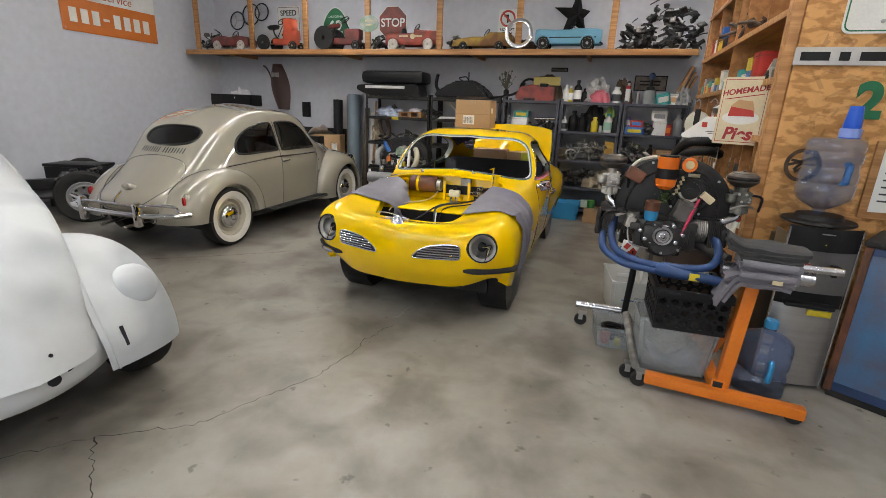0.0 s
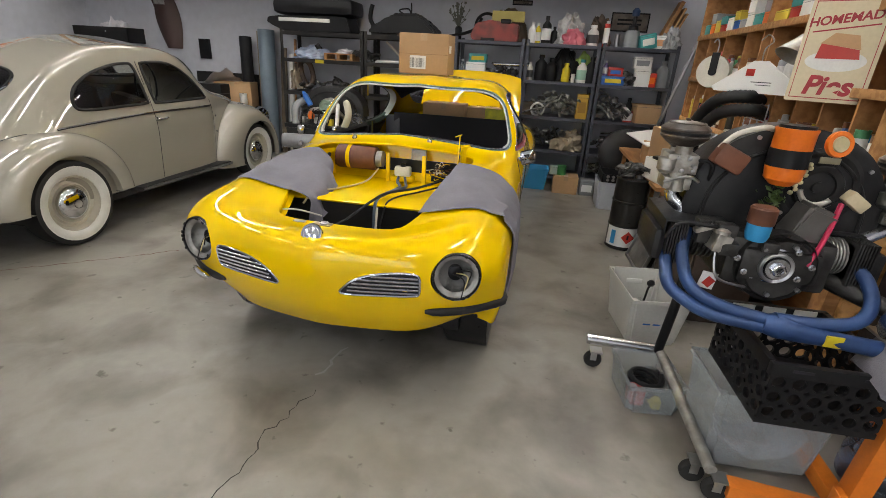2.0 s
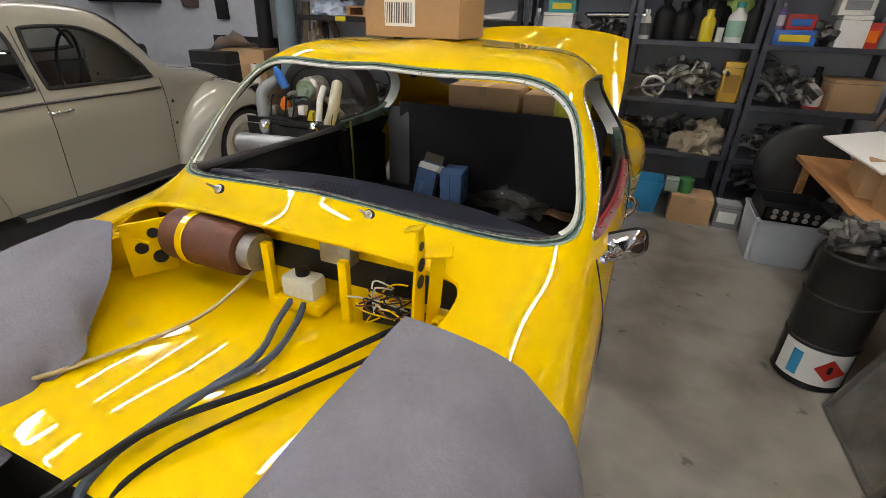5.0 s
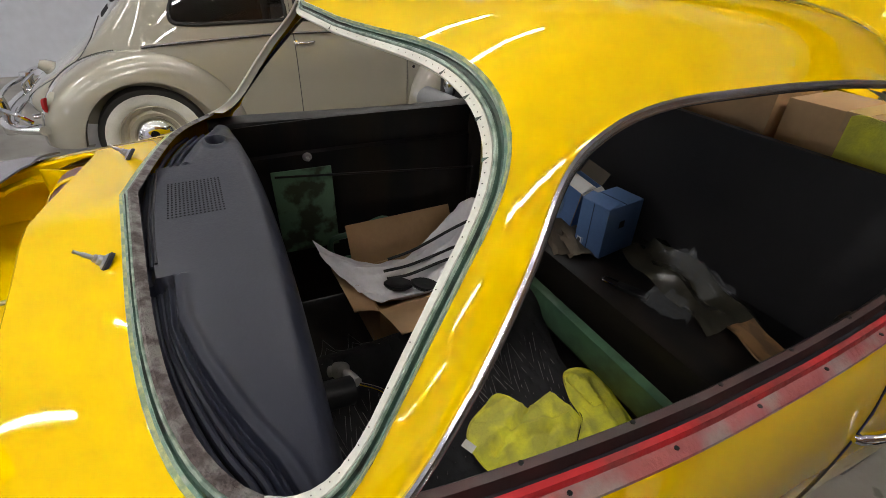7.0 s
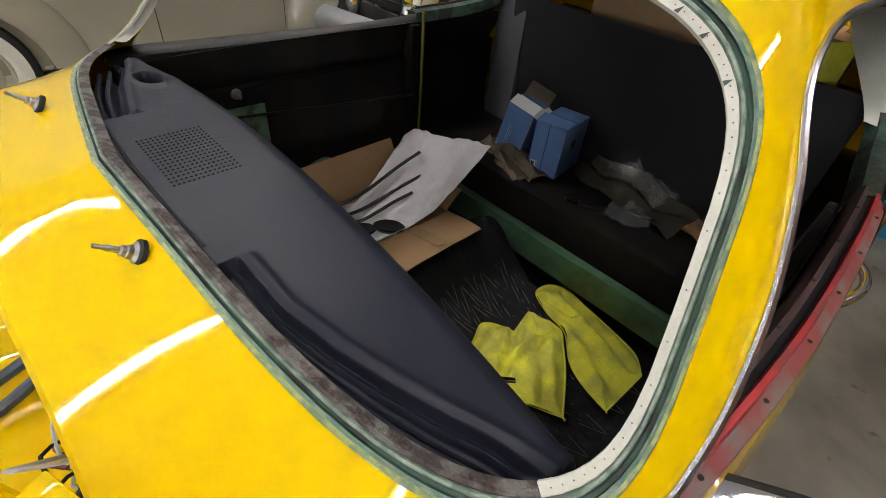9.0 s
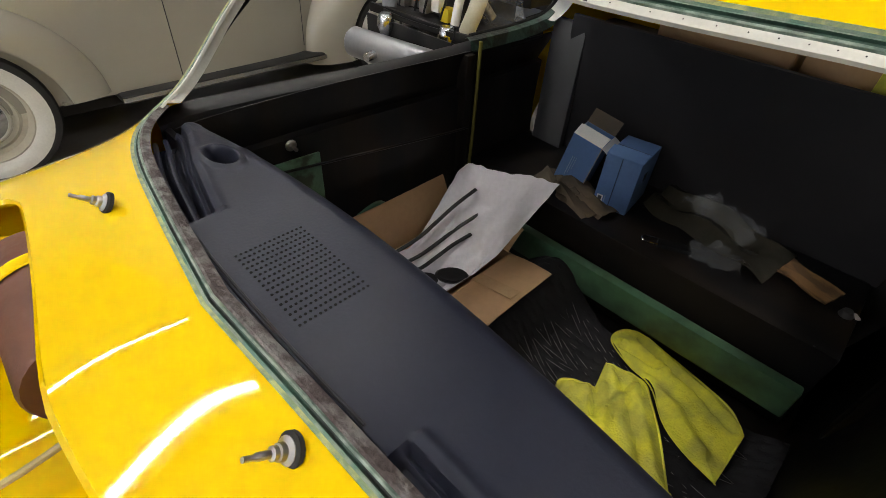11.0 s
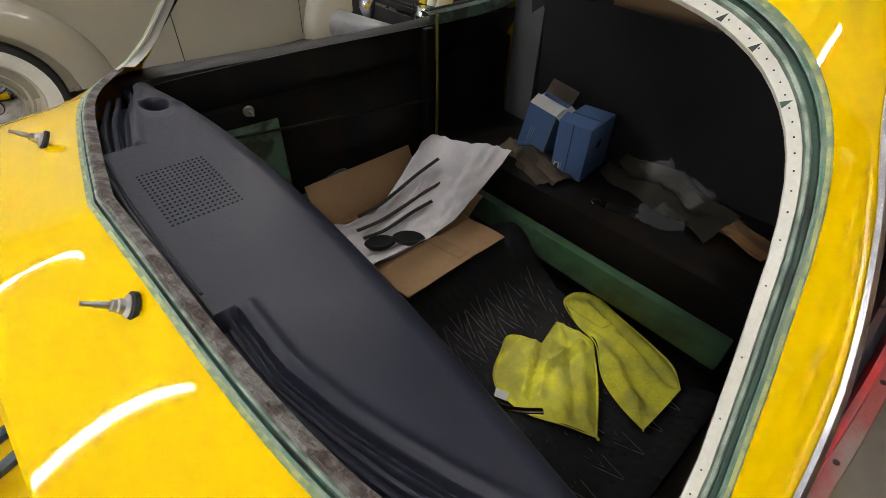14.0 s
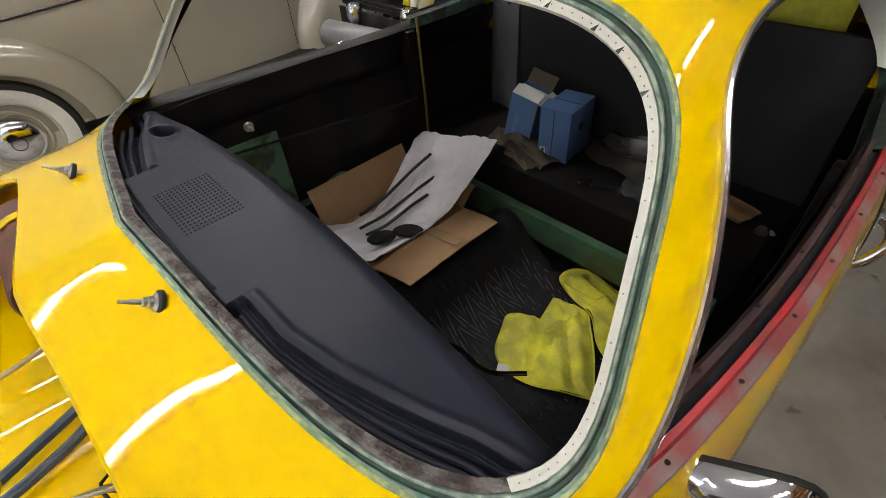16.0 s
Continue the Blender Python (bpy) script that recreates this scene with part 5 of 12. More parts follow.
# packing paper: sunk in the carton, one wing standing up to the rear
paper_net = [[(-.535, 1.685, .485), (-.475, 1.86, .385), (-.48, 2.06, .405), (-.525, 2.25, .52), (-.525, 2.335, .54)],
             [(-.46, 1.70, .455), (-.44, 1.89, .36), (-.435, 2.10, .40), (-.44, 2.26, .455), (-.43, 2.35, .545)],
             [(-.36, 1.745, .415), (-.34, 1.91, .335), (-.335, 2.10, .365), (-.33, 2.25, .45), (-.30, 2.36, .585)],
             [(-.27, 1.81, .38), (-.25, 1.91, .375), (-.243, 2.09, .378), (-.225, 2.24, .47), (-.187, 2.351, .612)]]
paper = net_skin(paper_net, [0, 1, 2, 3, 4], [0, 1, 2, 3], 16, 16)
paper_rows = []
for j in range(paper.shape[1]):
    row = []
    for i in range(paper.shape[0]):
        p = Vector(paper[i, j])
        a, b = j / paper.shape[1], i / paper.shape[0]
        fold = abs((a * 4.3 + 2.6 * b + 0.9 * noise.noise(Vector((a * 4, b * 3, 2)))) % 1 - 0.5) + 0.7 * abs((a * 3.1 - 3.7 * b + 0.8 * noise.noise(Vector((b * 4, a * 3, 7)))) % 1 - 0.5)
        row.append(p + Vector((0, -0.4, 1)) * (0.030 * (fold - 0.4) * (0.35 + 0.65 * smooth01((0.8 - b) / 0.3))) + Vector((0, 0, 0.008 * noise.noise(p * 25))))
    paper_rows.append(row)
sheet("packing_paper", paper_rows, white_paper, G(0, 0, 0), "crumpled white packing paper spilling from a carton", "paper", 0.0012)
for va, ua, wa, vb, ub, wb in ((-.43, 1.90, .362, -.395, 2.255, .432), (-.465, 1.93, .385, -.447, 2.27, .492), (-.395, 1.90, .352, -.365, 2.17, .398)):
    q = [Vector((va, ua, wa)).lerp(Vector((vb, ub, wb)), k / 4) + Vector((0.006 * math.sin(k * 1.7), 0, -0.012 * math.sin(math.pi * k / 4))) for k in range(5)]
    tagged(part("trim_strip", pipe(q, 0.0075, 8, flat=0.5), black_plastic, m=G(0, 0, 0.008)), "narrow black rubber trim strip lying in a carton", "trim", "trim strips")
for k, (v, u, rz) in enumerate(((-0.325, 1.915, 80), (-0.285, 2.0, 60))):
    trim_cup = part("trim_cup", turned([(0.0, 0.0), (0.036, 0.004), (0.044, 0.016), (0.038, 0.022), (0.016, 0.016), (0.0, 0.018)], 18, Matrix.Diagonal((1.25, 0.7, 1, 1))), black_plastic, m=G(v, u, 0.365, 8, 10, rz))
    tagged(trim_cup, "black rubber moulding lying on white paper", "trim", "rubber mouldings")

# two blue boxes, on the rear bench: one leaning with white flaps open, one square
blue_dark = mat("blue_seam", (0.03, 0.06, 0.13), 0.6)
blue_print = mat("pale_print", (0.3, 0.4, 0.55), 0.6)
lean = thing("blue_box", G(-0.318, 2.535, 0.497, 4, 12, 8), "open blue cardboard parts box with white inner flaps", "box", "blue parts boxes")
part("box_body", boxes((0, 0, 0, 0.105, 0.10, 0.002), (0, 0, 0, 0.002, 0.10, 0.205), (0.103, 0, 0, 0.105, 0.10, 0.205), (0.002, 0, 0, 0.103, 0.002, 0.205), (0.002, 0.098, 0, 0.103, 0.10, 0.205)), blue_card, lean)
part("white_flap", boxes((0.0, -0.045, 0.0, 0.105, 0.0, 0.0015)), paper_label, lean, m=pose(0, 0.0, 0.206, -158, 0, 0))
part("white_flap", boxes((0.0, 0.0, 0.0, 0.05, 0.10, 0.0015)), paper_label, lean, m=pose(0.105, 0, 0.205, 0, 20, 0))
part("white_flap", boxes((0.0, 0.0, 0.0, 0.105, 0.055, 0.0015)), paper_label, lean, m=pose(0, 0.02, 0.201, 3, 0, 0))
part("brown_flap", boxes((0, 0, 0, 0.105, 0.05, 0.0015)), kraft, lean, m=pose(0, 0.10, 0.205, 55, 0, 0))
part("print_block", boxes((0.03, -0.0012, 0.05, 0.033, 0.0, 0.13), (0.038, -0.0012, 0.06, 0.040, 0.0, 0.13), (0.045, -0.0012, 0.08, 0.047, 0.0, 0.13)), blue_print, lean)
part("finger_notch", boxes((0.03, -0.0014, 0.0, 0.06, 0.0, 0.024)), groove_black, lean)
part("box_edge", boxes((0.1048, -0.0014, 0.0, 0.107, 0.0, 0.205)), cardboard, lean)
square = thing("blue_box", G(-0.142, 2.518, 0.497, 0, 0, 7), "closed blue cardboard parts box with a code label", "box", "blue parts boxes")
part("box_body", boxes((0, 0, 0, 0.115, 0.175, 0.185), bevel=0.003), blue_card, square)
part("box_seam", boxes((0.052, -0.0014, 0.002, 0.055, 0.0008, 0.185)), blue_dark, square)
part("lid_seam", boxes((0.002, 0.085, 0.1845, 0.113, 0.088, 0.1862)), blue_dark, square)
part("open_flap", boxes((0, 0, 0, 0.115, 0.05, 0.0015)), blue_card, square, m=pose(0, 0.0, 0.186, 14, 0, 0))
part("code_label", boxes((0.010, -0.0014, 0.02, 0.030, 0.0008, 0.042)), paper_label, square)
part("label_mark", boxes((0.014, -0.002, 0.024, 0.026, -0.0012, 0.038)), ink, square)
part("print_bar", boxes((0.034, -0.0014, 0.022, 0.037, 0.0008, 0.045)), blue_print, square)
part("hand_hole", boxes((0.1142, 0.07, 0.10, 0.1164, 0.095, 0.125)), groove_black, square)
# brown folded papers, vinyl, bag and latch on the bench
for k, (v, u, rz, sx, sy) in enumerate(((-0.30, 2.50, -24, 0.10, 0.05), (-0.24, 2.49, -30, 0.12, 0.04), (-0.20, 2.52, -20, 0.11, 0.045))):
    sheet("kraft_paper", crumple(10, 6, lambda a, b: Vector((-sx + 2 * sx * a, -sy + 2 * sy * b, 0.02 * math.sin(3 * b))), 0.025, 3, k * 2.0), kraft, inside(v, u, 0.505 + 0.008 * k, 4, 6, rz), "creased brown kraft paper on a car bench", "paper")
sheet("kraft_paper", crumple(16, 10, lambda a, b: Vector((-0.21 + 0.42 * a, -0.085 + 0.17 * b, 0.02 + 0.03 * math.sin(2.6 * b))), 0.045, 3, 7.0), mat("smoky_film", (0.028, 0.026, 0.02), 0.22, 0, (0.05, 0.045, 0.032), 9, 0.7), inside(0.17, 2.66, 0.505, 2, 2, -12), "creased dark smoky plastic sheet on a car bench", "plastic sheet")
sheet("plywood_offcut", crumple(6, 4, lambda a, b: Vector((-0.10 + 0.20 * a, -0.045 + 0.09 * b, 0.004 * a)), 0.008, 3, 9.0), mat("worn_wood", (0.24, 0.13, 0.055), 0.7, 0, (0.10, 0.06, 0.03), 9, 0.9, bump=0.1, stretch=(1, 2.2, 2.2)), inside(0.42, 2.62, 0.54, 0, 2, -18), "torn worn wooden panel piece on a bench", "panel", 0.006)
sheet("plastic_bag", crumple(14, 10, lambda a, b: Vector((-0.12 + 0.24 * a, -0.05 + 0.10 * b, 0.04 * math.sin(math.pi * a) * math.sin(math.pi * b))), 0.05, 5, 3.0), clear_film, inside(0.17, 2.70, 0.555, 0, 0, -14), "crumpled clear plastic bag", "bag", 0.001)
sheet("plastic_bag", crumple(12, 10, lambda a, b: Vector((-0.07 + 0.14 * a, -0.05 + 0.10 * b, 0.035 * math.sin(math.pi * a) * math.sin(math.pi * b))), 0.04, 5, 5.0), clear_film, inside(0.22, 2.54, 0.52, 0, 0, 20), "small clear plastic bag of fittings", "bag", 0.001)
tagged(part("vinyl_pad", boxes((-0.17, -0.075, 0, 0.17, 0.075, 0.012), bevel=0.005), mat("grey_vinyl", (0.03, 0.031, 0.035), 0.4, bump=0.1, bump_scale=150), m=inside(0.37, 2.49, 0.497, 0, 0, -6)), "flat dark grey vinyl pad on a bench", "pad")
hd = thing("inner_handle", inside(0.10, 2.49, 0.50, 0, 0, 25), "black inner door handle with a chrome edge", "handle")
part("grip", boxes((-0.03, -0.018, 0, 0.07, 0.018, 0.022), bevel=0.008), black_plastic, hd)
part("bail", pipe([(-0.03, -0.015, 0.018), (-0.07, -0.012, 0.02), (-0.07, 0.012, 0.02), (-0.03, 0.015, 0.018)], 0.003, 6), chrome, hd)
lt = thing("latch_plate", inside(0.555, 2.585, 0.50, 0, -10, 40), "white door latch plate beside a car bench", "latch")
part("plate", boxes((-0.035, -0.012, 0, 0.035, 0.012, 0.006), bevel=0.004), white_plastic, lt)
part("bolt", turned([(0.016, 0.004), (0.018, 0.012), (0.012, 0.028), (0.0, 0.03)], 16), steel, lt)

# quilted moving blanket on the floor, with its zigzag stitching
quilt = mat("quilted_black", (0.014, 0.014, 0.016), 0.8, 0, (0.022, 0.021, 0.023), 10, 0.5, bump=0.2, bump_scale=200)


def quilt_w(v, u):
    zig = abs(((v + 0.35 * abs((u * 11) % 1 - 0.5)) * 9) % 1 - 0.5) * 2
    hump = 0.135 * math.exp(-((v + 0.11) / 0.12) ** 2) + 0.05 * math.exp(-((u - 2.30) / 0.09) ** 2) * smooth01((0.3 - v) / 0.3)
    side = 0.05 * smooth01((v - 0.56) / 0.1)
    return 0.180 + 0.010 * min(1, 3 * (1 - zig)) + hump + side + 0.014 * noise.noise(Vector((v * 5, u * 5, 2)))


rows = [[Vector((v, u, quilt_w(v, u))) for u in np.linspace(1.46, 2.325, 91)] for v in np.linspace(-0.235, 0.655, 91)]
blanket = sheet("moving_blanket", rows, quilt, G(0, 0, 0), "quilted black moving blanket over a car floor", "blanket", 0.004)
thread = mat("grey_thread", (0.26, 0.25, 0.24), 0.8)
bm = bmesh.new()
for v in np.arange(-0.18, 0.64, 1 / 18):
    run = []
    for u in np.arange(1.50, 2.31, 1 / 44):
        vv = v - 0.35 * abs((u * 11) % 1 - 0.5)
        run.append((vv, u, quilt_w(vv, u) + 0.0015))
    tube(bm, run, 0.0009, 4)
part("stitching", bm, thread, blanket, "fine grey zigzag stitching")


# two soiled yellow cotton gloves, soft pillows of cloth with sewn edges and creases
def glove(outline, creases, high, seed):
    rim = curve_pts([(x, y, 0) for x, y in outline], 7, True)
    c = sum(rim, Vector()) / len(rim)
    rows = []
    for k in range(19):
        r = 1 - (k / 18) ** 1.3
        row = []
        for p in rim:
            q = c.lerp(p, r)
            z = high * (1 - r ** 5) * (0.75 + 0.5 * noise.noise(Vector((q.x * 9, q.y * 9, seed)))) + 0.010 * noise.noise(Vector((q.x * 26, q.y * 26, seed + 3))) * (1 - r ** 4)
            for (x0, y0), (x1, y1), wide, deep in creases:
                a, b = Vector((x0, y0, 0)), Vector((x1, y1, 0))
                t = min(max((q - a).dot(b - a) / (b - a).length_squared, 0), 1)
                d = (q - a.lerp(b, t)).length
                z += deep * (math.exp(-(d / wide) ** 2) - 0.5 * math.exp(-((d - 1.9 * wide) / wide) ** 2))
            row.append(Vector((q.x, q.y, max(z, 0.0) + 0.004 * (r > 0.98))))
        rows.append(row)
    return ribbon(rows)


soft_a = [(.143, 2.005), (.118, 2.06), (.145, 2.095), (.200, 2.118), (.206, 2.122), (.184, 2.215), (.187, 2.222), (.225, 2.235), (.295, 2.245), (.34, 2.20), (.405, 2.12), (.484, 1.998), (.487, 1.993), (.41, 1.955), (.336, 1.913), (.28, 1.90), (.22, 1.905), (.175, 1.94)]
soft_b = [(.150, 2.30), (.150, 2.365), (.205, 2.40), (.30, 2.385), (.43, 2.36), (.512, 2.335), (.558, 2.282), (.562, 2.272), (.560, 2.19), (.556, 2.10), (.552, 2.094), (.47, 2.112), (.395, 2.15), (.315, 2.235), (.235, 2.255)]
for outline, creases, high, lift, seed in (
        (soft_a, (((.21, 2.11), (.30, 1.95), .012, -.020), ((.23, 2.22), (.42, 1.99), .016, -.016), ((.17, 1.98), (.15, 2.08), .010, .012), ((.29, 2.2), (.26, 2.02), .013, .016)), 0.027, 0.0, 0.3),
        (soft_b, (((.19, 2.30), (.30, 2.30), .012, -.018), ((.23, 2.36), (.53, 2.27), .014, -.016), ((.30, 2.24), (.50, 2.15), .016, .012)), 0.026, 0.012, 1.9)):
    ob = part("yellow_glove", glove(outline, creases, high, seed), yellow_cloth, m=G(0, 0, 0.203 + lift))
    tagged(ob, "soiled yellow cotton glove lying crumpled on a blanket", "glove", "yellow cotton gloves")
    edge = [Vector((p.x, p.y, 0.004)) for p in curve_pts([(x, y, 0) for x, y in outline], 7, True)]
    part("hem", tube(bmesh.new(), edge, 0.0022, 6, True), yellow_cloth, ob)
tagged(part("paper_tag", boxes((-0.018, -0.012, 0, 0.018, 0.012, 0.001)), paper_label, m=G(0.245, 1.895, 0.215, 10, 10, 30)), "small white paper tag on a cloth", "tag")


# ---- beetle saloons: x to the right, y to the nose from the rear axle, z up ----
cream = mat("cream_wheel", (0.50, 0.47, 0.38), 0.4, 0, (0.40, 0.37, 0.29), 8, 0.6)
whitewall = mat("whitewall", (0.66, 0.65, 0.60), 0.6, 0, (0.52, 0.51, 0.46), 9, 0.5)
window_glass = mat("window_glass", (0.82, 0.86, 0.86), 0.02, 0, transmission=1.0, ior=1.5)
tail_red = mat("tail_red", (0.35, 0.012, 0.012), 0.15, 0)
seat_dark = mat("seat_dark", (0.03, 0.024, 0.02), 0.7)
dull_black = mat("running_board_rubber", (0.025, 0.025, 0.026), 0.6, 0, (0.045, 0.043, 0.04), 8, 0.6)


def ring(yc, zc, ry, rz, p, n=40, tilt=0.0):
    """A rounded outline in two measures."""
    out = []
    for k in range(n):
        a = 2 * math.pi * k / n
        c, s = math.copysign(abs(math.cos(a)) ** p, math.cos(a)), math.copysign(abs(math.sin(a)) ** p, math.sin(a))
        out.append((yc + ry * c + tilt * rz * s, zc + rz * s))
    return out


def fender(yc, fwd, back, top, out, body_x, lip=0.375, foot=0.22, tuck=0.3):
    """A wing over a wheel at yc, for the right side: a rounded shell from the lip to the body."""
    n = 34
    ths = [radians(-26 + 232 * i / n) for i in range(n + 1)]
    reach = []
    for th in ths:
        c, s = math.cos(th), math.sin(th)
        rb = 1 / math.sqrt((c / (fwd if c > 0 else back)) ** 2 + (max(s, 0.0001) / top) ** 2) if s > 0 else (fwd if c > 0 else back) / max(abs(c), 0.45)
        reach.append(rb)
    xin = np.array([body_x(yc + 0.97 * rb * math.cos(th), max(0.36, 0.30 + 0.97 * rb * math.sin(th))) for th, rb in zip(ths, reach)])
    for _ in range(3):
        xin = np.convolve(np.pad(xin, 2, mode="edge"), np.ones(5) / 5, "valid")
    rows = []
    for th, rb, xi in zip(ths, reach, xin):
        row = []
        for q in (-2, -1, 0, 0.08, 0.2, 0.35, 0.5, 0.65, 0.8, 0.9, 1.0, 1.1):
            if q < 0:
                r, x = lip + 0.004 * q, out - 0.012 * -q ** 3 / 2 - 0.006
                x = out - (0.05 if q == -2 else 0.012)
            else:
                a = min(q, 1.0) * math.pi / 2
                r = lip + (rb - lip) * math.sin(a) ** 0.85
                x = out - (out - xi) * (1 - math.cos(a)) - max(0, q - 1) * tuck
            row.append((x, yc + r * math.cos(th), max(0.30 + r * math.sin(th), foot)))
        rows.append(row)
    g = np.array(rows)
    qa = np.linspace(0, n, n * 2 + 1)
    g2 = np.stack([spline(np.arange(n + 1), g[:, j], qa) for j in range(g.shape[1])], 1)
    qb = np.linspace(0, g.shape[1] - 1, 34)
    return np.stack([spline(np.arange(g.shape[1]), g2[i], qb) for i in range(len(qa))])


def beetle(name, m, label, paint, finished=True):
    t = thing(name, m, label, "car")
    st = list(range(14))
    # from the rear apron over the roof to the front apron
    B0 = line([0] * 14, [-.66, -.71, -.61, -.36, -.05, .22, .64, 1.10, 1.52, 1.77, 1.95, 2.34, 2.78, 2.98],
              [.42, .50, .62, .79, 1.09, 1.30, 1.465, 1.485, 1.42, 1.20, 1.06, .98, .78, .42])
    B1 = line([.26, .29, .33, .37, .40, .42, .43, .43, .42, .42, .40, .36, .28, .24], [-.63, -.67, -.57, -.32, -.03, .22, .64, 1.09, 1.50, 1.74, 1.92, 2.30, 2.72, 2.90],
              [.42, .50, .615, .78, 1.065, 1.265, 1.415, 1.43, 1.37, 1.17, 1.03, .95, .76, .42])
    B2 = line([.40, .44, .48, .52, .55, .565, .57, .57, .56, .575, .57, .49, .36, .30], [-.58, -.59, -.47, -.24, .01, .22, .62, 1.06, 1.46, 1.70, 1.88, 2.22, 2.62, 2.78],
              [.42, .50, .605, .755, 1.00, 1.175, 1.30, 1.31, 1.27, 1.10, .99, .90, .72, .42])
    B3 = line([.43, .47, .52, .58, .645, .675, .685, .685, .68, .66, .62, .52, .38, .31], [-.54, -.53, -.40, -.2, .0, .22, .62, 1.06, 1.48, 1.70, 1.86, 2.20, 2.58, 2.74],
              [.41, .48, .58, .69, .81, .87, .90, .90, .90, .89, .86, .78, .62, .40])
    B4 = line([.43, .47, .53, .60, .67, .70, .705, .70, .69, .67, .62, .52, .38, .31], [-.52, -.50, -.38, -.2, -.02, .2, .62, 1.06, 1.48, 1.70, 1.86, 2.18, 2.54, 2.70],
              [.40, .45, .50, .55, .61, .64, .65, .65, .65, .65, .64, .60, .5, .37])
    B5 = line([.42, .46, .52, .58, .65, .68, .685, .68, .67, .65, .60, .50, .36, .30], [-.51, -.49, -.37, -.2, -.02, .2, .62, 1.06, 1.48, 1.70, 1.86, 2.16, 2.5, 2.66],
              [.38, .40, .40, .37, .32, .30, .30, .30, .30, .30, .32, .36, .4, .35])
    g = net_skin([B0, B1, B2, B3, B4, B5], st, [0, 1, 2, 3, 4, 5], 8, 8)
    v, f = grid_mesh(g)
    fv, ff = mirror_x(*grid_mesh(g))
    tree = BVHTree.FromPolygons([Vector(p) for p in fv], ff)

    def side(y, z, lift=0.0, s=1):
        hit = tree.ray_cast(Vector((s * 2, y, z)), Vector((-s, 0, 0)))[0]
        return (hit or Vector((s * 0.6, y, z))) + Vector((s * lift, 0, 0))

    def body_x(y, z):
        hit = tree.ray_cast(Vector((2, y, z)), Vector((-1, 0, 0)))[0]
        return min(0.70, max(0.30, hit.x - 0.012)) if hit else 0.34

    quarter = [(0.235 + (p.x + 0.02) * 1.11, p.y) for p in curve_pts([(-.02, .985, 0), (.02, 1.10, 0), (.16, 1.20, 0), (.35, 1.265, 0), (.50, 1.285, 0), (.555, 1.26, 0), (.57, 1.12, 0), (.575, 1.0, 0), (.55, .97, 0), (.30, .962, 0), (.06, .957, 0)], 5, True)]
    doorw = [(0.96 + (p.x - 0.685) * 0.897, p.y) for p in curve_pts([(.70, .985, 0), (.685, 1.12, 0), (.69, 1.26, 0), (.72, 1.29, 0), (.95, 1.295, 0), (1.12, 1.27, 0), (1.28, 1.19, 0), (1.41, 1.07, 0), (1.46, .99, 0), (1.44, .97, 0), (1.1, .967, 0), (.74, .967, 0)], 5, True)]
    oval = ring(0, 1.145, 0.355, 0.098, 0.8)
    q_sd, d_sd, o_sd = poly_sd(quarter), poly_sd(doorw), poly_sd(oval)
    ws_sd = poly_sd(ring(0, 1.235, 0.50, 0.145, 0.6))
    glasses = []

    def is_q(p):
        return 1.0 if p[0] < 0.4 or p[2] < 0.93 else q_sd(p[1], p[2])

    def is_d(p):
        return 1.0 if p[0] < 0.4 or p[2] < 0.93 else d_sd(p[1], p[2])

    def is_o(p):
        return 1.0 if p[1] > 0.6 else o_sd(p[0], p[2])

    def is_w(p):
        return 1.0 if p[1] < 1.35 or p[2] < 1.05 else ws_sd(p[0], p[2])

    base_v, base_f = v, f
    for gfun, nm in ((is_q, "quarter_window"), (is_d, "door_window"), (is_o, "rear_window"), (is_w, "windscreen")):
        v, f = cut(v, f, gfun)
        glasses.append((nm, cut(base_v, base_f, lambda p, gg=gfun: -gg(p))))
    shell = part("body_shell", welded(*mirror_x(v, f)), paint, t)
    for nm, (a, b) in glasses:
        mirrored = [(a, b), ([(-x, y, z) for x, y, z in a], [q[::-1] for q in b])]
        for k, (aa, bb) in enumerate(mirrored):
            if nm in ("rear_window", "windscreen"):
                if k:
                    continue
                aa, bb = mirror_x(a, b)
            bm = welded(aa, bb)
            if finished:
                pane = part(nm, bm, window_glass, shell)
                pane.visible_shadow = False
            else:
                bm.free()
                pane = shell
            loops = rim_loops(*mirror_x(a, b)) if nm in ("rear_window", "windscreen") else rim_loops(aa, bb)
            if nm in ("rear_window", "windscreen"):
                pts = []
                ol = oval if nm == "rear_window" else ring(0, 1.235, 0.50, 0.145, 0.6)
                for x, z in ol:
                    d = 1 if nm == "rear_window" else -1
                    hit = tree.ray_cast(Vector((x, -3 if d > 0 else 4, z)), Vector((0, d, 0)))[0]
                    if hit:
                        pts.append(hit + Vector((0, -0.004 * d, 0)))
                loops = [pts]
            else:
                s_ = 1 if k == 0 else -1
                loops = [[side(y, z, 0.003, s_) for y, z in (quarter if nm == "quarter_window" else doorw)]]
            for loop in loops:
                part("window_rubber", tube(bmesh.new(), loop, 0.012, 6, True), rubber if finished else paint, pane)
                if finished and nm != "door_window":
                    part("window_trim", tube(bmesh.new(), [p + Vector((0.006 * (1 if p.x > 0.3 else -1 if p.x < -0.3 else 0), -0.006 if p.y < 0 else 0, 0)) for p in loop], 0.0055, 6, True), chrome, pane)
    part("floor_pan", boxes((-0.60, -0.3, 0.22, 0.62, 2.5, 0.27)), black_paint, t)
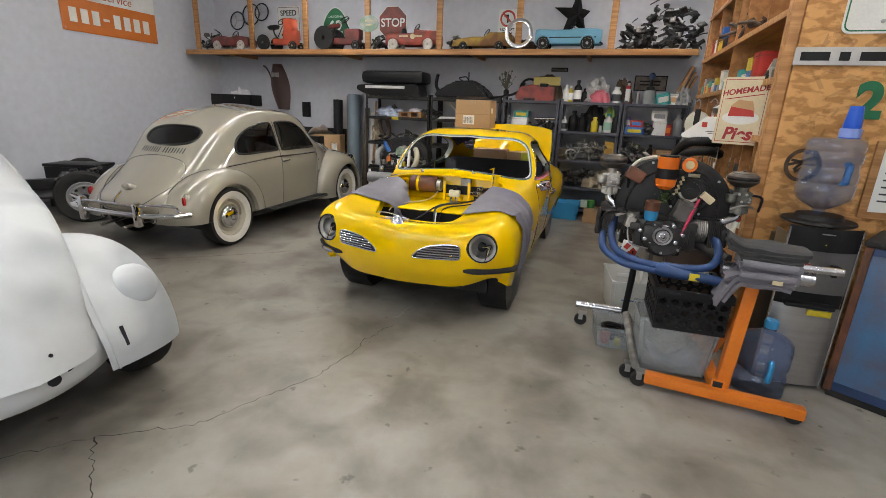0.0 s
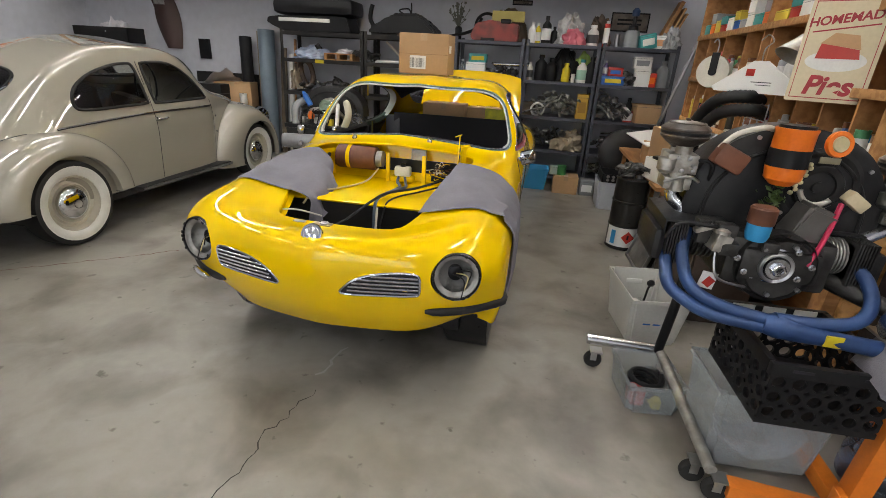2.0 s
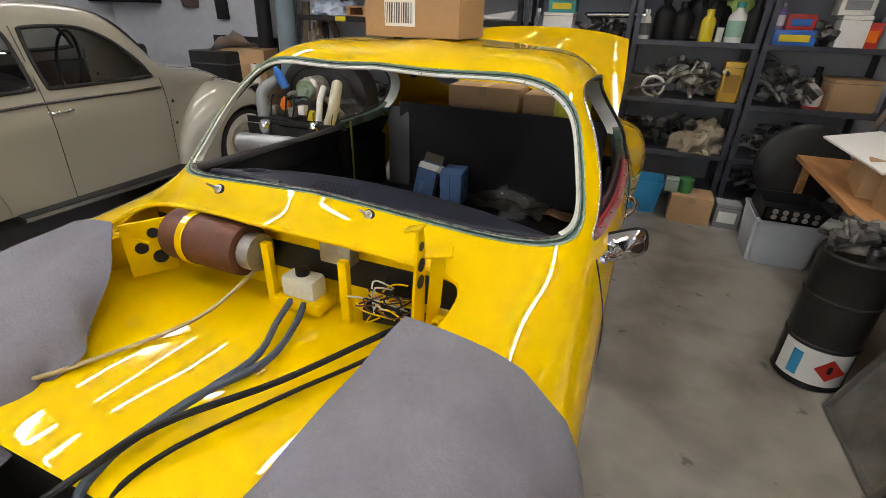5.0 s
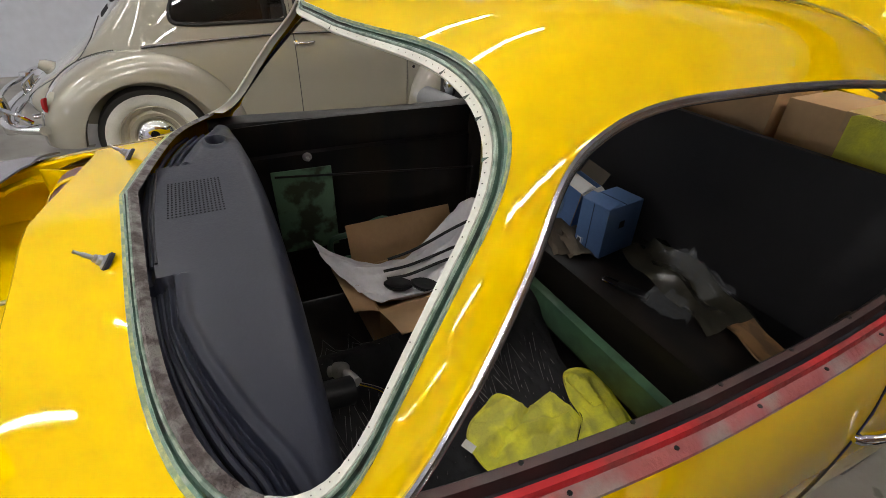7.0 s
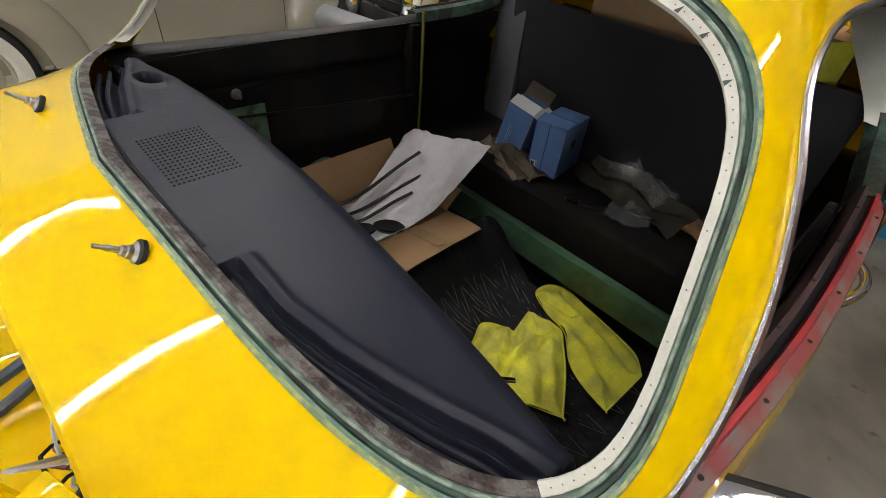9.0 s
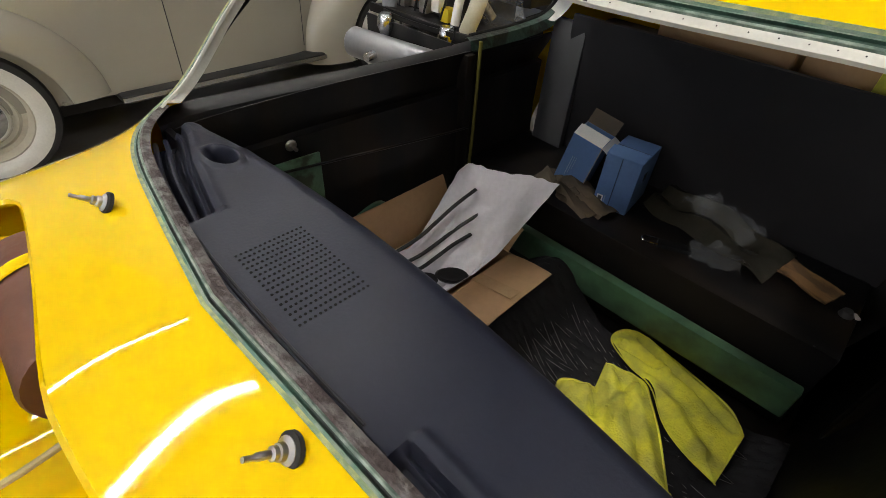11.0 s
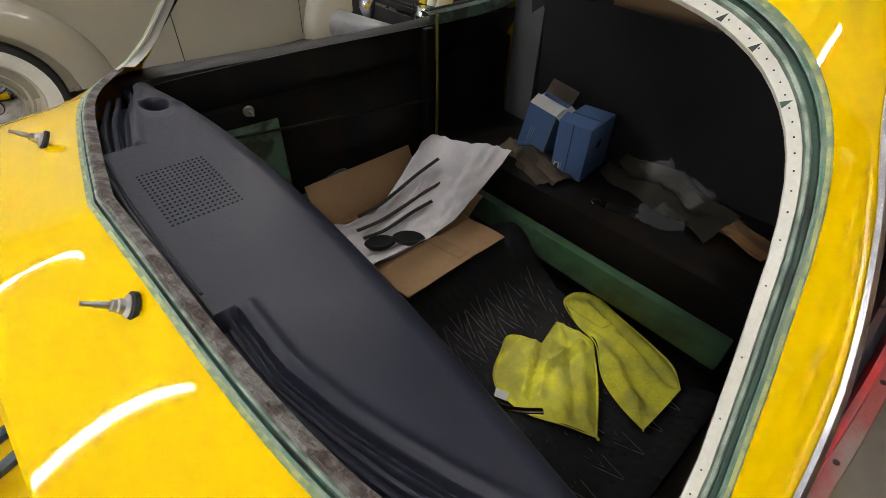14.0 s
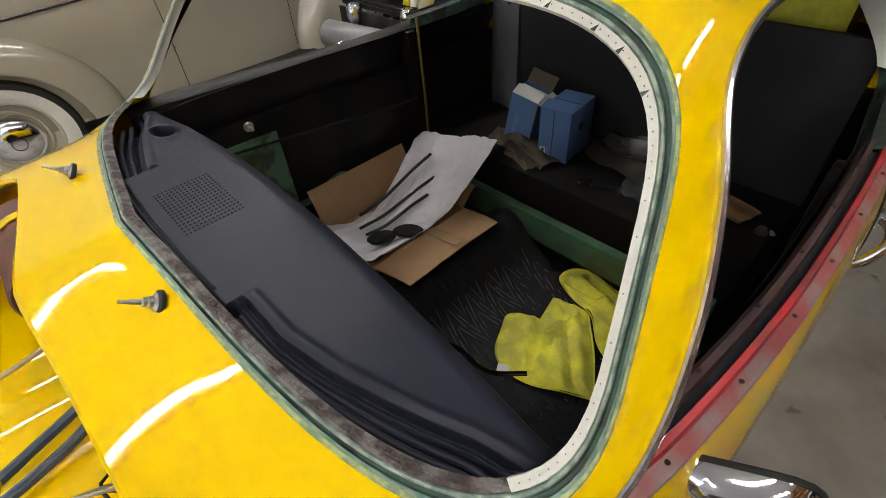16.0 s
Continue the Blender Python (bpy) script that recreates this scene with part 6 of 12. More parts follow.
    if finished:
        for x in (-0.34, 0.34):
            part("front_seat", boxes((x - 0.25, 0.95, 0.30, x + 0.25, 1.42, 0.52), (x - 0.25, 0.86, 0.45, x + 0.25, 0.98, 0.98), bevel=0.03), seat_dark, shell)
        part("rear_seat", boxes((-0.60, 0.2, 0.30, 0.60, 0.68, 0.52), (-0.58, 0.12, 0.5, 0.58, 0.24, 0.90), bevel=0.03), seat_dark, shell)
        part("steering_wheel", pipe([(0.20 * math.cos(a) - 0.34, 1.50 + 0.05 * math.sin(a), 0.93 + 0.19 * math.sin(a)) for a in np.linspace(0, 2 * math.pi, 24, endpoint=False)], 0.011, 8, 1, True), black_plastic, shell)
        part("door_inner", boxes((-0.64, 0.1, 0.4, -0.60, 1.7, 0.90), (0.60, 0.1, 0.4, 0.64, 1.7, 0.90)), seat_dark, shell)
    for s in (1, -1):
        for yc, fwd, back, top, out, nm in ((0.0, 0.56, 0.63, 0.53, 0.775, "rear_fender"), (2.40, 0.50, 0.66, 0.57, 0.775, "front_fender")):
            gg = fender(yc, fwd, back, top, out, body_x, 0.375, 0.33 if yc < 1 else 0.22) if finished or yc < 1 else fender(yc, 0.50, back, top - 0.04, 0.72, body_x, 0.34, 0.30)
            if s < 0:
                gg = gg * [-1, 1, 1]
            fen = part(nm, welded(*grid_mesh(gg)), paint, t)
            part("fender_bead", tube(bmesh.new(), [Vector(p) for p in gg[3:-3, -4]], 0.0045, 6), dull_black if finished else paint, fen)
        part("running_board", boxes((s * 0.66 - 0.10, 0.58, 0.265, s * 0.66 + 0.10, 1.82, 0.305), bevel=0.012), dull_black if finished else paint, t)
        if finished:
            part("board_edge", boxes((s * 0.765 - 0.004, 0.58, 0.275, s * 0.765 + 0.004, 1.82, 0.298)), polished, t)
            mould = [side(y, 0.84 + 0.05 * min(1, (y - 0.05) / 0.8) ** 0.7, 0.004, s) for y in np.linspace(0.05, 1.70, 26)]
            part("waist_trim", tube(bmesh.new(), mould, 0.011, 6, False, 0.6), dull_black, shell)
            part("waist_chrome", tube(bmesh.new(), [p + Vector((s * 0.004, 0, 0.004)) for p in mould], 0.006, 6), chrome, shell)
            for pts in ([(0.925, 1.30 - 0.083 * k) for k in range(13)], [(1.73 + 0.0 * k, 0.95 - 0.055 * k) for k in range(13)], [(0.925 + 0.067 * k, 0.305) for k in range(13)]):
                part("door_gap", tube(bmesh.new(), [side(y, z, 0.0005, s) for y, z in pts], 0.0028, 5), groove_black, shell)
            hp = side(0.985, 0.835, 0, s)
            hnd = part("door_handle", pipe([(0, -0.06, 0), (s * 0.03, -0.055, 0), (s * 0.034, 0.0, 0), (s * 0.03, 0.05, 0.004), (s * 0.012, 0.065, 0.004)], [0.011] * 8 + [0.008] * 17, 10), chrome, shell, m=Matrix.Translation(hp))
            part("handle_plate", turned([(0.017, 0), (0.017, 0.006), (0.0, 0.009)], 16, pose(0, -0.055, 0, 0, s * 90, 0)), chrome, hnd)
            part("semaphore_slot", boxes((-0.003, -0.012, -0.09, 0.003, 0.012, 0.09), bevel=0.002), paint, shell, m=Matrix.Translation(side(0.912, 1.03, 0.001, s)))
            for z in (0.78, 0.62):
                part("hinge_plug", turned([(0.012, 0), (0.011, 0.004), (0.0, 0.006)], 12, pose(0, 0, 0, 0, s * 90, 0)), black_plastic, shell, m=Matrix.Translation(side(1.79, z, 0.0, s)))
            part("tail_lamp", turned([(0.05, -0.06), (0.055, 0.0), (0.048, 0.03), (0.02, 0.045), (0.0, 0.048)], 20, pose(0, 0, 0, 78, 0, -s * 24) @ Matrix.Diagonal((0.85, 1.25, 1, 1))), paint, t, m=pose(s * 0.62, -0.46, 0.56))
            part("lamp_lens", turned([(0.038, 0.0), (0.034, 0.018), (0.0, 0.026)], 20, pose(0, 0, 0, 88, 0, -s * 20) @ Matrix.Diagonal((0.8, 1.2, 1, 1))), tail_red, t, m=pose(s * 0.635, -0.505, 0.555))
        # lamp bowls in the front wings
        bulge = part("headlamp", turned([(0.115, -0.16), (0.112, -0.02), (0.10, 0.012), (0.085, 0.028), (0.05, 0.038), (0.0, 0.042)], 30), chrome if finished else paint, t, m=pose(s * (0.575 if finished else 0.535), 2.77 if finished else 2.765, 0.70 if finished else 0.62, -72, 0, 0))
        if finished:
            part("running_gap", boxes((s * 0.60 - 0.02, 0.55, 0.29, s * 0.60 + 0.02, 1.8, 0.33)), black_paint, t)
    if finished:
        lid_rows_ = []
        for z, half in ((0.60, 0.28), (0.97, 0.40)):
            lid_rows_.append([(x, z) for x in np.linspace(-half, half, 13)])
        edge = [(-0.20, .47), (-0.33, .56), (-0.42, .68), (-0.43, .80), (-0.33, .90), (0, .945), (0.33, .90), (0.43, .80), (0.42, .68), (0.33, .56), (0.20, .47)]
        pts = []
        for p in curve_pts([(x, z, 0) for x, z in edge], 5):
            hit = tree.ray_cast(Vector((p.x, -3, p.y)), Vector((0, 1, 0)))[0]
            if hit:
                pts.append(hit + Vector((0, -0.001, 0)))
        part("lid_gap", tube(bmesh.new(), pts, 0.003, 5), groove_black, shell)
        slot = None
        for k in range(-8, 9):
            for z0 in (0.995,):
                if abs(k) < 1:
                    continue
                hit = tree.ray_cast(Vector((k * 0.035, -3, z0)), Vector((0, 1, 0)))[0]
                mm_ = Matrix.Translation(hit + Vector((0, -0.001, 0))) @ pose(0, 0, 0, -45, 0, 0)
                if slot is None:
                    slot = part("air_slot", boxes((-0.005, -0.002, -0.035, 0.005, 0.002, 0.035)), groove_black, shell, m=mm_)
                else:
                    o = new("air_slot", slot.data)
                    o.parent, o.matrix_basis = shell, mm_
        part("plate_lamp", turned([(0.075, -0.08), (0.07, 0.0), (0.05, 0.03), (0.0, 0.04)], 20, pose(0, 0, 0, 70, 0, 0) @ Matrix.Diagonal((1.0, 0.55, 1, 1))), paint, t, m=pose(0, -0.58, 0.66))
        part("lid_handle", pipe([(0, -0.66, 0.62), (0.0, -0.735, 0.56), (0, -0.745, 0.50)], 0.010, 8), chrome, t)
        bump = part("rear_bumper", pipe([(-0.73, -0.54, 0.44), (-0.62, -0.70, 0.44), (-0.35, -0.78, 0.44), (0, -0.805, 0.44), (0.35, -0.78, 0.44), (0.62, -0.70, 0.44), (0.73, -0.54, 0.44)], 0.044, 12, 6, flat=0.6), chrome, t)
        for s in (1, -1):
            part("overrider", boxes((-0.032, -0.035, -0.12, 0.032, 0.04, 0.12), bevel=0.028), chrome, bump, m=pose(s * 0.36, -0.80, 0.45))
            part("towel_rail", pipe([(s * 0.36, -0.80, 0.53), (s * 0.48, -0.79, 0.55), (s * 0.60, -0.74, 0.55), (s * 0.67, -0.66, 0.53), (s * 0.66, -0.60, 0.47)], 0.013, 8), chrome, bump)
        part("towel_rail", pipe([(-0.36, -0.80, 0.53), (-0.12, -0.825, 0.54), (0.12, -0.825, 0.54), (0.36, -0.80, 0.53)], 0.013, 8), chrome, bump)
        for s in (0.15, -0.15):
            part("exhaust_tip", pipe([(s, -0.45, 0.33), (s, -0.80, 0.30)], 0.017, 10), chrome, t)
    for y in (0, 2.4):
        for s in (-1, 1):
            mw = pose(s * 0.655, y, 0.318, 0, 90 if s > 0 else -90, 0)
            wh = part("wheel", turned([(0.03, 0.0), (0.12, 0.012), (0.15, 0.03), (0.165, 0.015), (0.185, 0.02), (0.205, 0.055), (0.208, 0.062), (0.20, 0.066)], 40, caps=False), cream, t, m=mw)
            part("tyre", turned([(0.205, -0.07), (0.25, -0.085), (0.305, -0.08), (0.315, -0.05), (0.318, 0.0), (0.315, 0.05), (0.305, 0.076), (0.290, 0.081), (0.276, 0.082)], 44, caps=False), rubber, wh)
            part("whitewall", turned([(0.276, 0.082), (0.25, 0.084), (0.222, 0.078), (0.207, 0.064)], 44, caps=False), whitewall if finished else rubber, wh)
            if finished:
                cap = part("hub_cap", turned([(0.128, 0.03), (0.126, 0.045), (0.10, 0.072), (0.06, 0.086), (0.03, 0.09), (0.0, 0.0905)], 36), chrome, wh)
                part("cap_motif", turned([(0.030, 0.0895), (0.033, 0.092), (0.036, 0.0885)], 24, caps=False), black_plastic, cap)
    return t


beige_beetle = beetle("beetle_car", pose(-3.655, 4.31, 0), "beige vintage saloon with oval rear window and whitewall tyres", beige)
white_beetle = beetle("beetle_car", pose(-4.13, 1.73, 0, 0, 0, -97), "white primered vintage saloon body being restored", primer, False)
for y_, z_, r_ in ((0.01, 0.44, 0.034),):
    tagged(part("apron_hole", turned([(r_, 0), (r_, 0.004)], 24, pose(0, 0, 0, -90, 0, 0)), groove_black, white_beetle, m=pose(-0.12, 2.925, 0.435)), "")
part("bracket_slot", boxes((-0.009, -0.01, -0.05, 0.009, 0.01, 0.05), bevel=0.004), groove_black, white_beetle, m=pose(-0.385, 2.872, 0.437, 12, 5, 0))
apron = [[Vector((x, y - 0.98 * x * x, z + 0.10 * x * x)) for x in np.linspace(-0.40, 0.40, 25)] for y, z in ((2.88, 0.545), (2.915, 0.52), (2.938, 0.48), (2.945, 0.42), (2.938, 0.36), (2.915, 0.31), (2.89, 0.29), (2.84, 0.288))]
part("front_apron", ribbon(apron, False), primer, white_beetle)
for hx, hy, hz, hr in ((-0.07, 2.935, 0.503, 0.008), (-0.062, 2.944, 0.395, 0.024)):
    part("apron_hole", turned([(hr, -0.01), (hr, 0.003), (0, 0.003)], 20, pose(0, 0, 0, -90, 0, 0)), groove_black, white_beetle, m=pose(hx, hy, hz))


# ---- small goods ----
def plain(name, color, rough=0.45, **kw):
    return mat(name, color, rough, 0, tuple(c * 0.8 for c in color), 9, 0.5, **kw)


red_gloss = plain("red_gloss", (0.42, 0.03, 0.02), 0.35)
red_dull = mat("red_dull", (0.22, 0.035, 0.028), 0.5, 0, (0.10, 0.028, 0.022), 8, 0.8, bump=0.1)
orange_gloss = plain("orange_gloss", (0.72, 0.16, 0.012), 0.3)
blue_gloss = plain("blue_gloss", (0.02, 0.12, 0.42), 0.35)
sky_blue = plain("sky_blue_plastic", (0.03, 0.25, 0.50), 0.4)
teal = plain("teal_card", (0.05, 0.30, 0.29), 0.5)
green_gloss = plain("green_gloss", (0.04, 0.20, 0.06), 0.4)
yellow_gloss = plain("yellow_plastic", (0.62, 0.48, 0.02), 0.4)
grey_plastic = plain("grey_plastic", (0.22, 0.23, 0.24), 0.5)
junk_grey = mat("oily_junk", (0.11, 0.105, 0.10), 0.5, 0.3, (0.02, 0.019, 0.018), 16, 0.9, bump=0.3, island=0.5)
brown_oily = mat("oily_brown", (0.09, 0.055, 0.035), 0.6, 0, (0.035, 0.025, 0.02), 8, 0.8, bump=0.15)
tan_rag = mat("tan_rag", (0.32, 0.27, 0.20), 0.9, 0, (0.20, 0.16, 0.11), 7, 0.8, bump=0.3, bump_scale=120)
rag_blue = mat("blue_white_rag", (0.42, 0.47, 0.58), 0.9, 0, (0.22, 0.27, 0.38), 8, 0.8, bump=0.3, bump_scale=120)
cap_white = plain("white_cap", (0.75, 0.75, 0.73), 0.4)
clear_tub = mat("clear_tub", (0.86, 0.90, 0.92), 0.2, 0, transmission=0.8, ior=1.2)


def bottle(x, y, z, r, h, body, cap, label, band=None, group="", square=1.0, neck=0.38, turn=0):
    """A bottle with shoulders, neck, cap and a paper band."""
    t = thing("bottle", pose(x, y, z, 0, 0, turn), label, "bottle", group)
    sq = Matrix.Diagonal((1.0, square, 1.0, 1.0))
    part("bottle_body", turned([(0, 0), (r * 0.93, 0), (r, 0.012), (r, h * 0.62), (r * 0.9, h * 0.70), (r * neck, h * 0.82), (r * neck, h * 0.9), (0, h * 0.9)], 20, sq), body, t)
    part("cap", turned([(0, h * 0.87), (r * neck * 1.2, h * 0.87), (r * neck * 1.15, h), (0, h)], 16, sq), cap, t)
    if band:
        part("paper_band", turned([(r * 1.012, h * 0.14), (r * 1.012, h * 0.55)], 20, sq, False), band, t)
    return t


def tin(x, y, z, r, h, body, label, band=None, lid=None, name="can"):
    t = thing(name, pose(x, y, z), label, "can")
    part("can_body", turned([(0, 0), (r, 0), (r, h - 0.006), (r * 1.03, h - 0.005), (r * 1.03, h), (r * 0.93, h), (r * 0.92, h - 0.007), (0, h - 0.007)], 22), body, t)
    if band:
        part("paper_band", turned([(r * 1.01, h * 0.12), (r * 1.01, h * 0.82)], 22, None, False), band, t)
    if lid:
        part("lid", turned([(0, h - 0.004), (r * 0.6, h - 0.002), (r * 0.55, h + 0.03), (0, h + 0.034)], 18), lid, t)
    return t


def pack(x, y, z, sx, sy, sz, body, label, name="box", turn=0, stripe=None, rx=0, ry=0):
    """A small printed box with a lid flap and a printed patch."""
    t = thing(name, pose(x, y, z, rx, ry, turn), label, "box")
    part("box_body", boxes((-sx / 2, -sy / 2, 0, sx / 2, sy / 2, sz), bevel=min(sx, sy, sz) * 0.04), body, t)
    part("lid_edge", boxes((-sx / 2 - 0.001, -sy / 2 - 0.001, sz * 0.86, sx / 2 + 0.001, sy / 2 + 0.001, sz * 0.875)), ink, t)
    if stripe:
        part("printed_patch", boxes((-sx * 0.36, -sy / 2 - 0.002, sz * 0.25, sx * 0.36, -sy / 2 + 0.001, sz * 0.7)), stripe, t)
    return t


def heap(name, x, y, z, sx, sy, sz, n, material, label, seed, category="parts"):
    """A pile of bent strips, blocks and short tubes that nobody could count."""
    r = random.Random(seed)
    bm = bmesh.new()
    for k in range(n):
        px, py = (r.random() - 0.5) * sx, (r.random() - 0.5) * sy
        pz = sz * r.random() * (1 - 1.2 * abs(px) / sx)
        c = r.random()
        mm = pose(px, py, max(0.02, pz), r.uniform(-40, 40), r.uniform(-40, 40), r.uniform(0, 180))
        if c < 0.45:
            a, b, d = r.uniform(0.02, 0.09), r.uniform(0.015, 0.05), r.uniform(0.01, 0.04)
            box(bm, -a, -b, -d / 2, a, b, d / 2, m=mm)
        elif c < 0.8:
            a = r.uniform(0.05, 0.16)
            p = [mm @ Vector(q) for q in ((-a, 0, 0), (0, r.uniform(-0.05, 0.05), 0.03), (a, 0, 0))]
            tube(bm, curve_pts(p, 4), r.uniform(0.006, 0.018), 7)
        else:
            lathe(bm, [(0, 0), (r.uniform(0.02, 0.05), 0), (r.uniform(0.02, 0.05), 0.04), (0, 0.04)], 12, mm)
    low = min(v.co.z for v in bm.verts)
    bmesh.ops.translate(bm, vec=(0, 0, -low), verts=bm.verts)
    ob = part(name, bm, material, m=pose(x, y, z))
    return tagged(ob, label, category, kind="stuff")


def soft_lump(name, x, y, z, sx, sy, sz, material, label, category, seed, rough=0.25, turn=0):
    """A slumped bag or rag: a noisy dome with a flat foot."""
    bm = bmesh.new()
    bmesh.ops.create_icosphere(bm, subdivisions=4, radius=1.0)
    for v in bm.verts:
        p = v.co.copy()
        k = 1 + rough * noise.noise(p * 2.3 + Vector((seed, 0, 0))) + 0.5 * rough * noise.noise(p * 5.1 + Vector((0, seed, 0)))
        v.co = Vector((p.x * sx / 2 * k, p.y * sy / 2 * k, max(-0.15, p.z) * sz * k * 0.88))
    low = min(v.co.z for v in bm.verts)
    bmesh.ops.translate(bm, vec=(0, 0, -low), verts=bm.verts)
    return tagged(part(name, bm, material, m=pose(x, y, z, 0, 0, turn)), label, category)


# ---- shelf units along the back wall ----
def shelf_unit(x0, x1, y0, y1, levels, top, material, label, deck=None, lip=0.035):
    t = thing("shelf_unit", pose((x0 + x1) / 2, (y0 + y1) / 2, 0), label, "shelf", "steel shelf units")
    hx, hy = (x1 - x0) / 2, (y1 - y0) / 2
    for sx in (-1, 1):
        for sy in (-1, 1):
            bm = bmesh.new()
            px, py = sx * hx, sy * hy
            box(bm, min(px, px - sx * 0.04), min(py, py - sy * 0.003), 0, max(px, px - sx * 0.04), max(py, py - sy * 0.003), top)
            box(bm, min(px, px - sx * 0.003), min(py, py - sy * 0.04), 0, max(px, px - sx * 0.003), max(py, py - sy * 0.04), top)
            if sy < 0:
                for k in range(int(top / 0.05)):
                    lathe(bm, [(0, 0), (0.006, 0), (0.006, 0.004), (0, 0.004)], 6, pose(px - sx * 0.02, py - 0.001, 0.03 + k * 0.05, 90))
            part("post", bm, material, t, smooth=False)
    for z in levels:
        bm = boxes((-hx + 0.003, -hy + 0.003, z - 0.012, hx - 0.003, hy - 0.003, z))
        box(bm, -hx + 0.004, -hy - 0.006, z - lip, hx - 0.004, -hy + 0.002, z + 0.003, 0.003)
        box(bm, -hx + 0.004, hy - 0.004, z - lip, hx - 0.004, hy, z)
        part("shelf_deck", bm, deck or material, t, smooth=False)
    return t


SY0, SY1 = 7.79, 8.30
shelf_unit(-3.15, -1.99, SY0, SY1, (0.10, 0.515, 0.95, 1.37, 1.70), 1.74, shelf_black, "black steel shelving loaded with engine parts", lip=0.045)
shelf_unit(-1.975, -0.81, SY0, SY1, (0.10, 0.515, 0.95, 1.37, 1.70), 1.74, shelf_black, "black steel shelving with long trims and black parts", lip=0.045)
for a, b in ((-0.79, 0.07), (0.085, 0.96), (0.975, 1.83)):
    shelf_unit(a, b, SY0, SY1, (0.12, 0.45, 0.86, 1.28, 1.70), 1.74, shelf_steel, "blue-grey boltless steel shelving crowded with bottles and parts")
YS = SY0 + 0.14
for x, z in ((-2.60, 1.325), (-1.42, 1.325), (-2.70, 0.905)):
    tagged(part("shelf_tag", boxes((x - 0.06, SY0 - 0.011, z, x + 0.06, SY0 - 0.008, z + 0.045), bevel=0.001), yellow_gloss), "small yellow tag on a shelf edge", "tag", "yellow shelf tags")

# top of the black shelves
def cushion(x, y, z, sx, sy, sz, label, turn=0, bev=0.06):
    return tagged(part("seat_cushion", boxes((-sx / 2, -sy / 2, 0, sx / 2, sy / 2, sz), bevel=bev), mat("black_vinyl", (0.010, 0.010, 0.011), 0.38, 0, (0.016, 0.016, 0.018), 7, 0.6, bump=0.12, bump_scale=30), m=pose(x, y, z, 0, 0, turn)), label, "cushion")


cushion(-2.70, 8.05, 1.905, 1.12, 0.46, 0.20, "long black vinyl seat cushion on top of a shelf", 0, 0.08)
spoiler = thing("bumper_cover", pose(-2.68, 8.0, 1.70), "black moulded bumper cover with a grey inside", "car part")
bm = bmesh.new()
prof = [(-0.68, 0.10), (-0.66, 0.17), (-0.5, 0.185), (0.3, 0.20), (0.45, 0.19), (0.5, 0.02), (0.2, 0.005), (-0.45, 0.005), (-0.6, 0.08)]
vs = [[bm.verts.new((x, y, z)) for x, z in prof] for y in (-0.16, 0.2)]
for k in range(len(prof)):
    bm.faces.new((vs[0][k], vs[0][(k + 1) % len(prof)], vs[1][(k + 1) % len(prof)], vs[1][k]))
bm.faces.new(vs[0])
bm.faces.new(vs[1])
bmesh.ops.bevel(bm, geom=bm.edges[:], offset=0.012, segments=2, affect="EDGES")
part("cover_shell", bm, black_plastic, spoiler)
part("inner_face", boxes((-0.50, -0.166, 0.12, 0.22, -0.158, 0.165), bevel=0.003), white_plastic, spoiler)
# black moulded tank with a filler pipe
tank = thing("fuel_tank", pose(-1.48, 8.02, 1.705), "black moulded fuel tank on top of a shelf", "car part")
bm = bmesh.new()
prof = [(-0.45, 0.0), (-0.45, 0.09), (-0.38, 0.13), (-0.22, 0.17), (-0.14, 0.26), (0.2, 0.27), (0.26, 0.18), (0.4, 0.13), (0.46, 0.02), (0.44, 0.0)]
vs = [[bm.verts.new((x, y, z)) for x, z in prof] for y in (-0.2, 0.2)]
for k in range(len(prof)):
    bm.faces.new((vs[0][k], vs[0][(k + 1) % len(prof)], vs[1][(k + 1) % len(prof)], vs[1][k]))
bm.faces.new(vs[0])
bm.faces.new(vs[1])
bmesh.ops.bevel(bm, geom=bm.edges[:], offset=0.03, segments=3, affect="EDGES")
part("tank_shell", bm, black_plastic, tank)
part("filler_neck", pipe([(-0.40, -0.05, 0.08), (-0.47, -0.05, 0.18), (-0.46, -0.05, 0.30), (-0.44, -0.05, 0.36)], 0.028, 10), black_plastic, tank)
part("vent_tube", pipe([(-0.02, 0, 0.26), (-0.10, 0, 0.31), (0.02, 0, 0.33), (0.06, 0, 0.28), (0.06, 0, 0.40)], 0.009, 8), cable_black, tank)
pack(-1.30, 7.90, 1.70, 0.5, 0.12, 0.035, brown_oily, "flat dark box along a shelf edge")

# black shelves: contents
soft_lump("rag", -2.80, 7.98, 1.37, 0.50, 0.34, 0.13, rag_blue, "crumpled pale blue rags on a black shelf", "rag", 2.0, 0.5)
soft_lump("rag", -3.02, 7.98, 0.97, 0.16, 0.25, 0.32, tan_rag, "stained pale rag hanging beside a shelf post", "rag", 8.0, 0.4)
pallet = thing("mini_pallet", pose(-2.35, 7.95, 1.37), "small wooden pallet-like crate on a black shelf", "pallet")
for k in range(5):
    part("slat", boxes((-0.20, -0.13 + k * 0.055, 0.075, 0.20, -0.09 + k * 0.055, 0.09)), pine, pallet)
for k in (-0.18, 0, 0.18):
    part("stringer", boxes((k - 0.02, -0.13, 0.015, k + 0.02, 0.13, 0.075)), pine, pallet)
for k in (-0.11, 0.09):
    part("slat", boxes((-0.20, k, 0, 0.20, k + 0.04, 0.015)), pine, pallet)
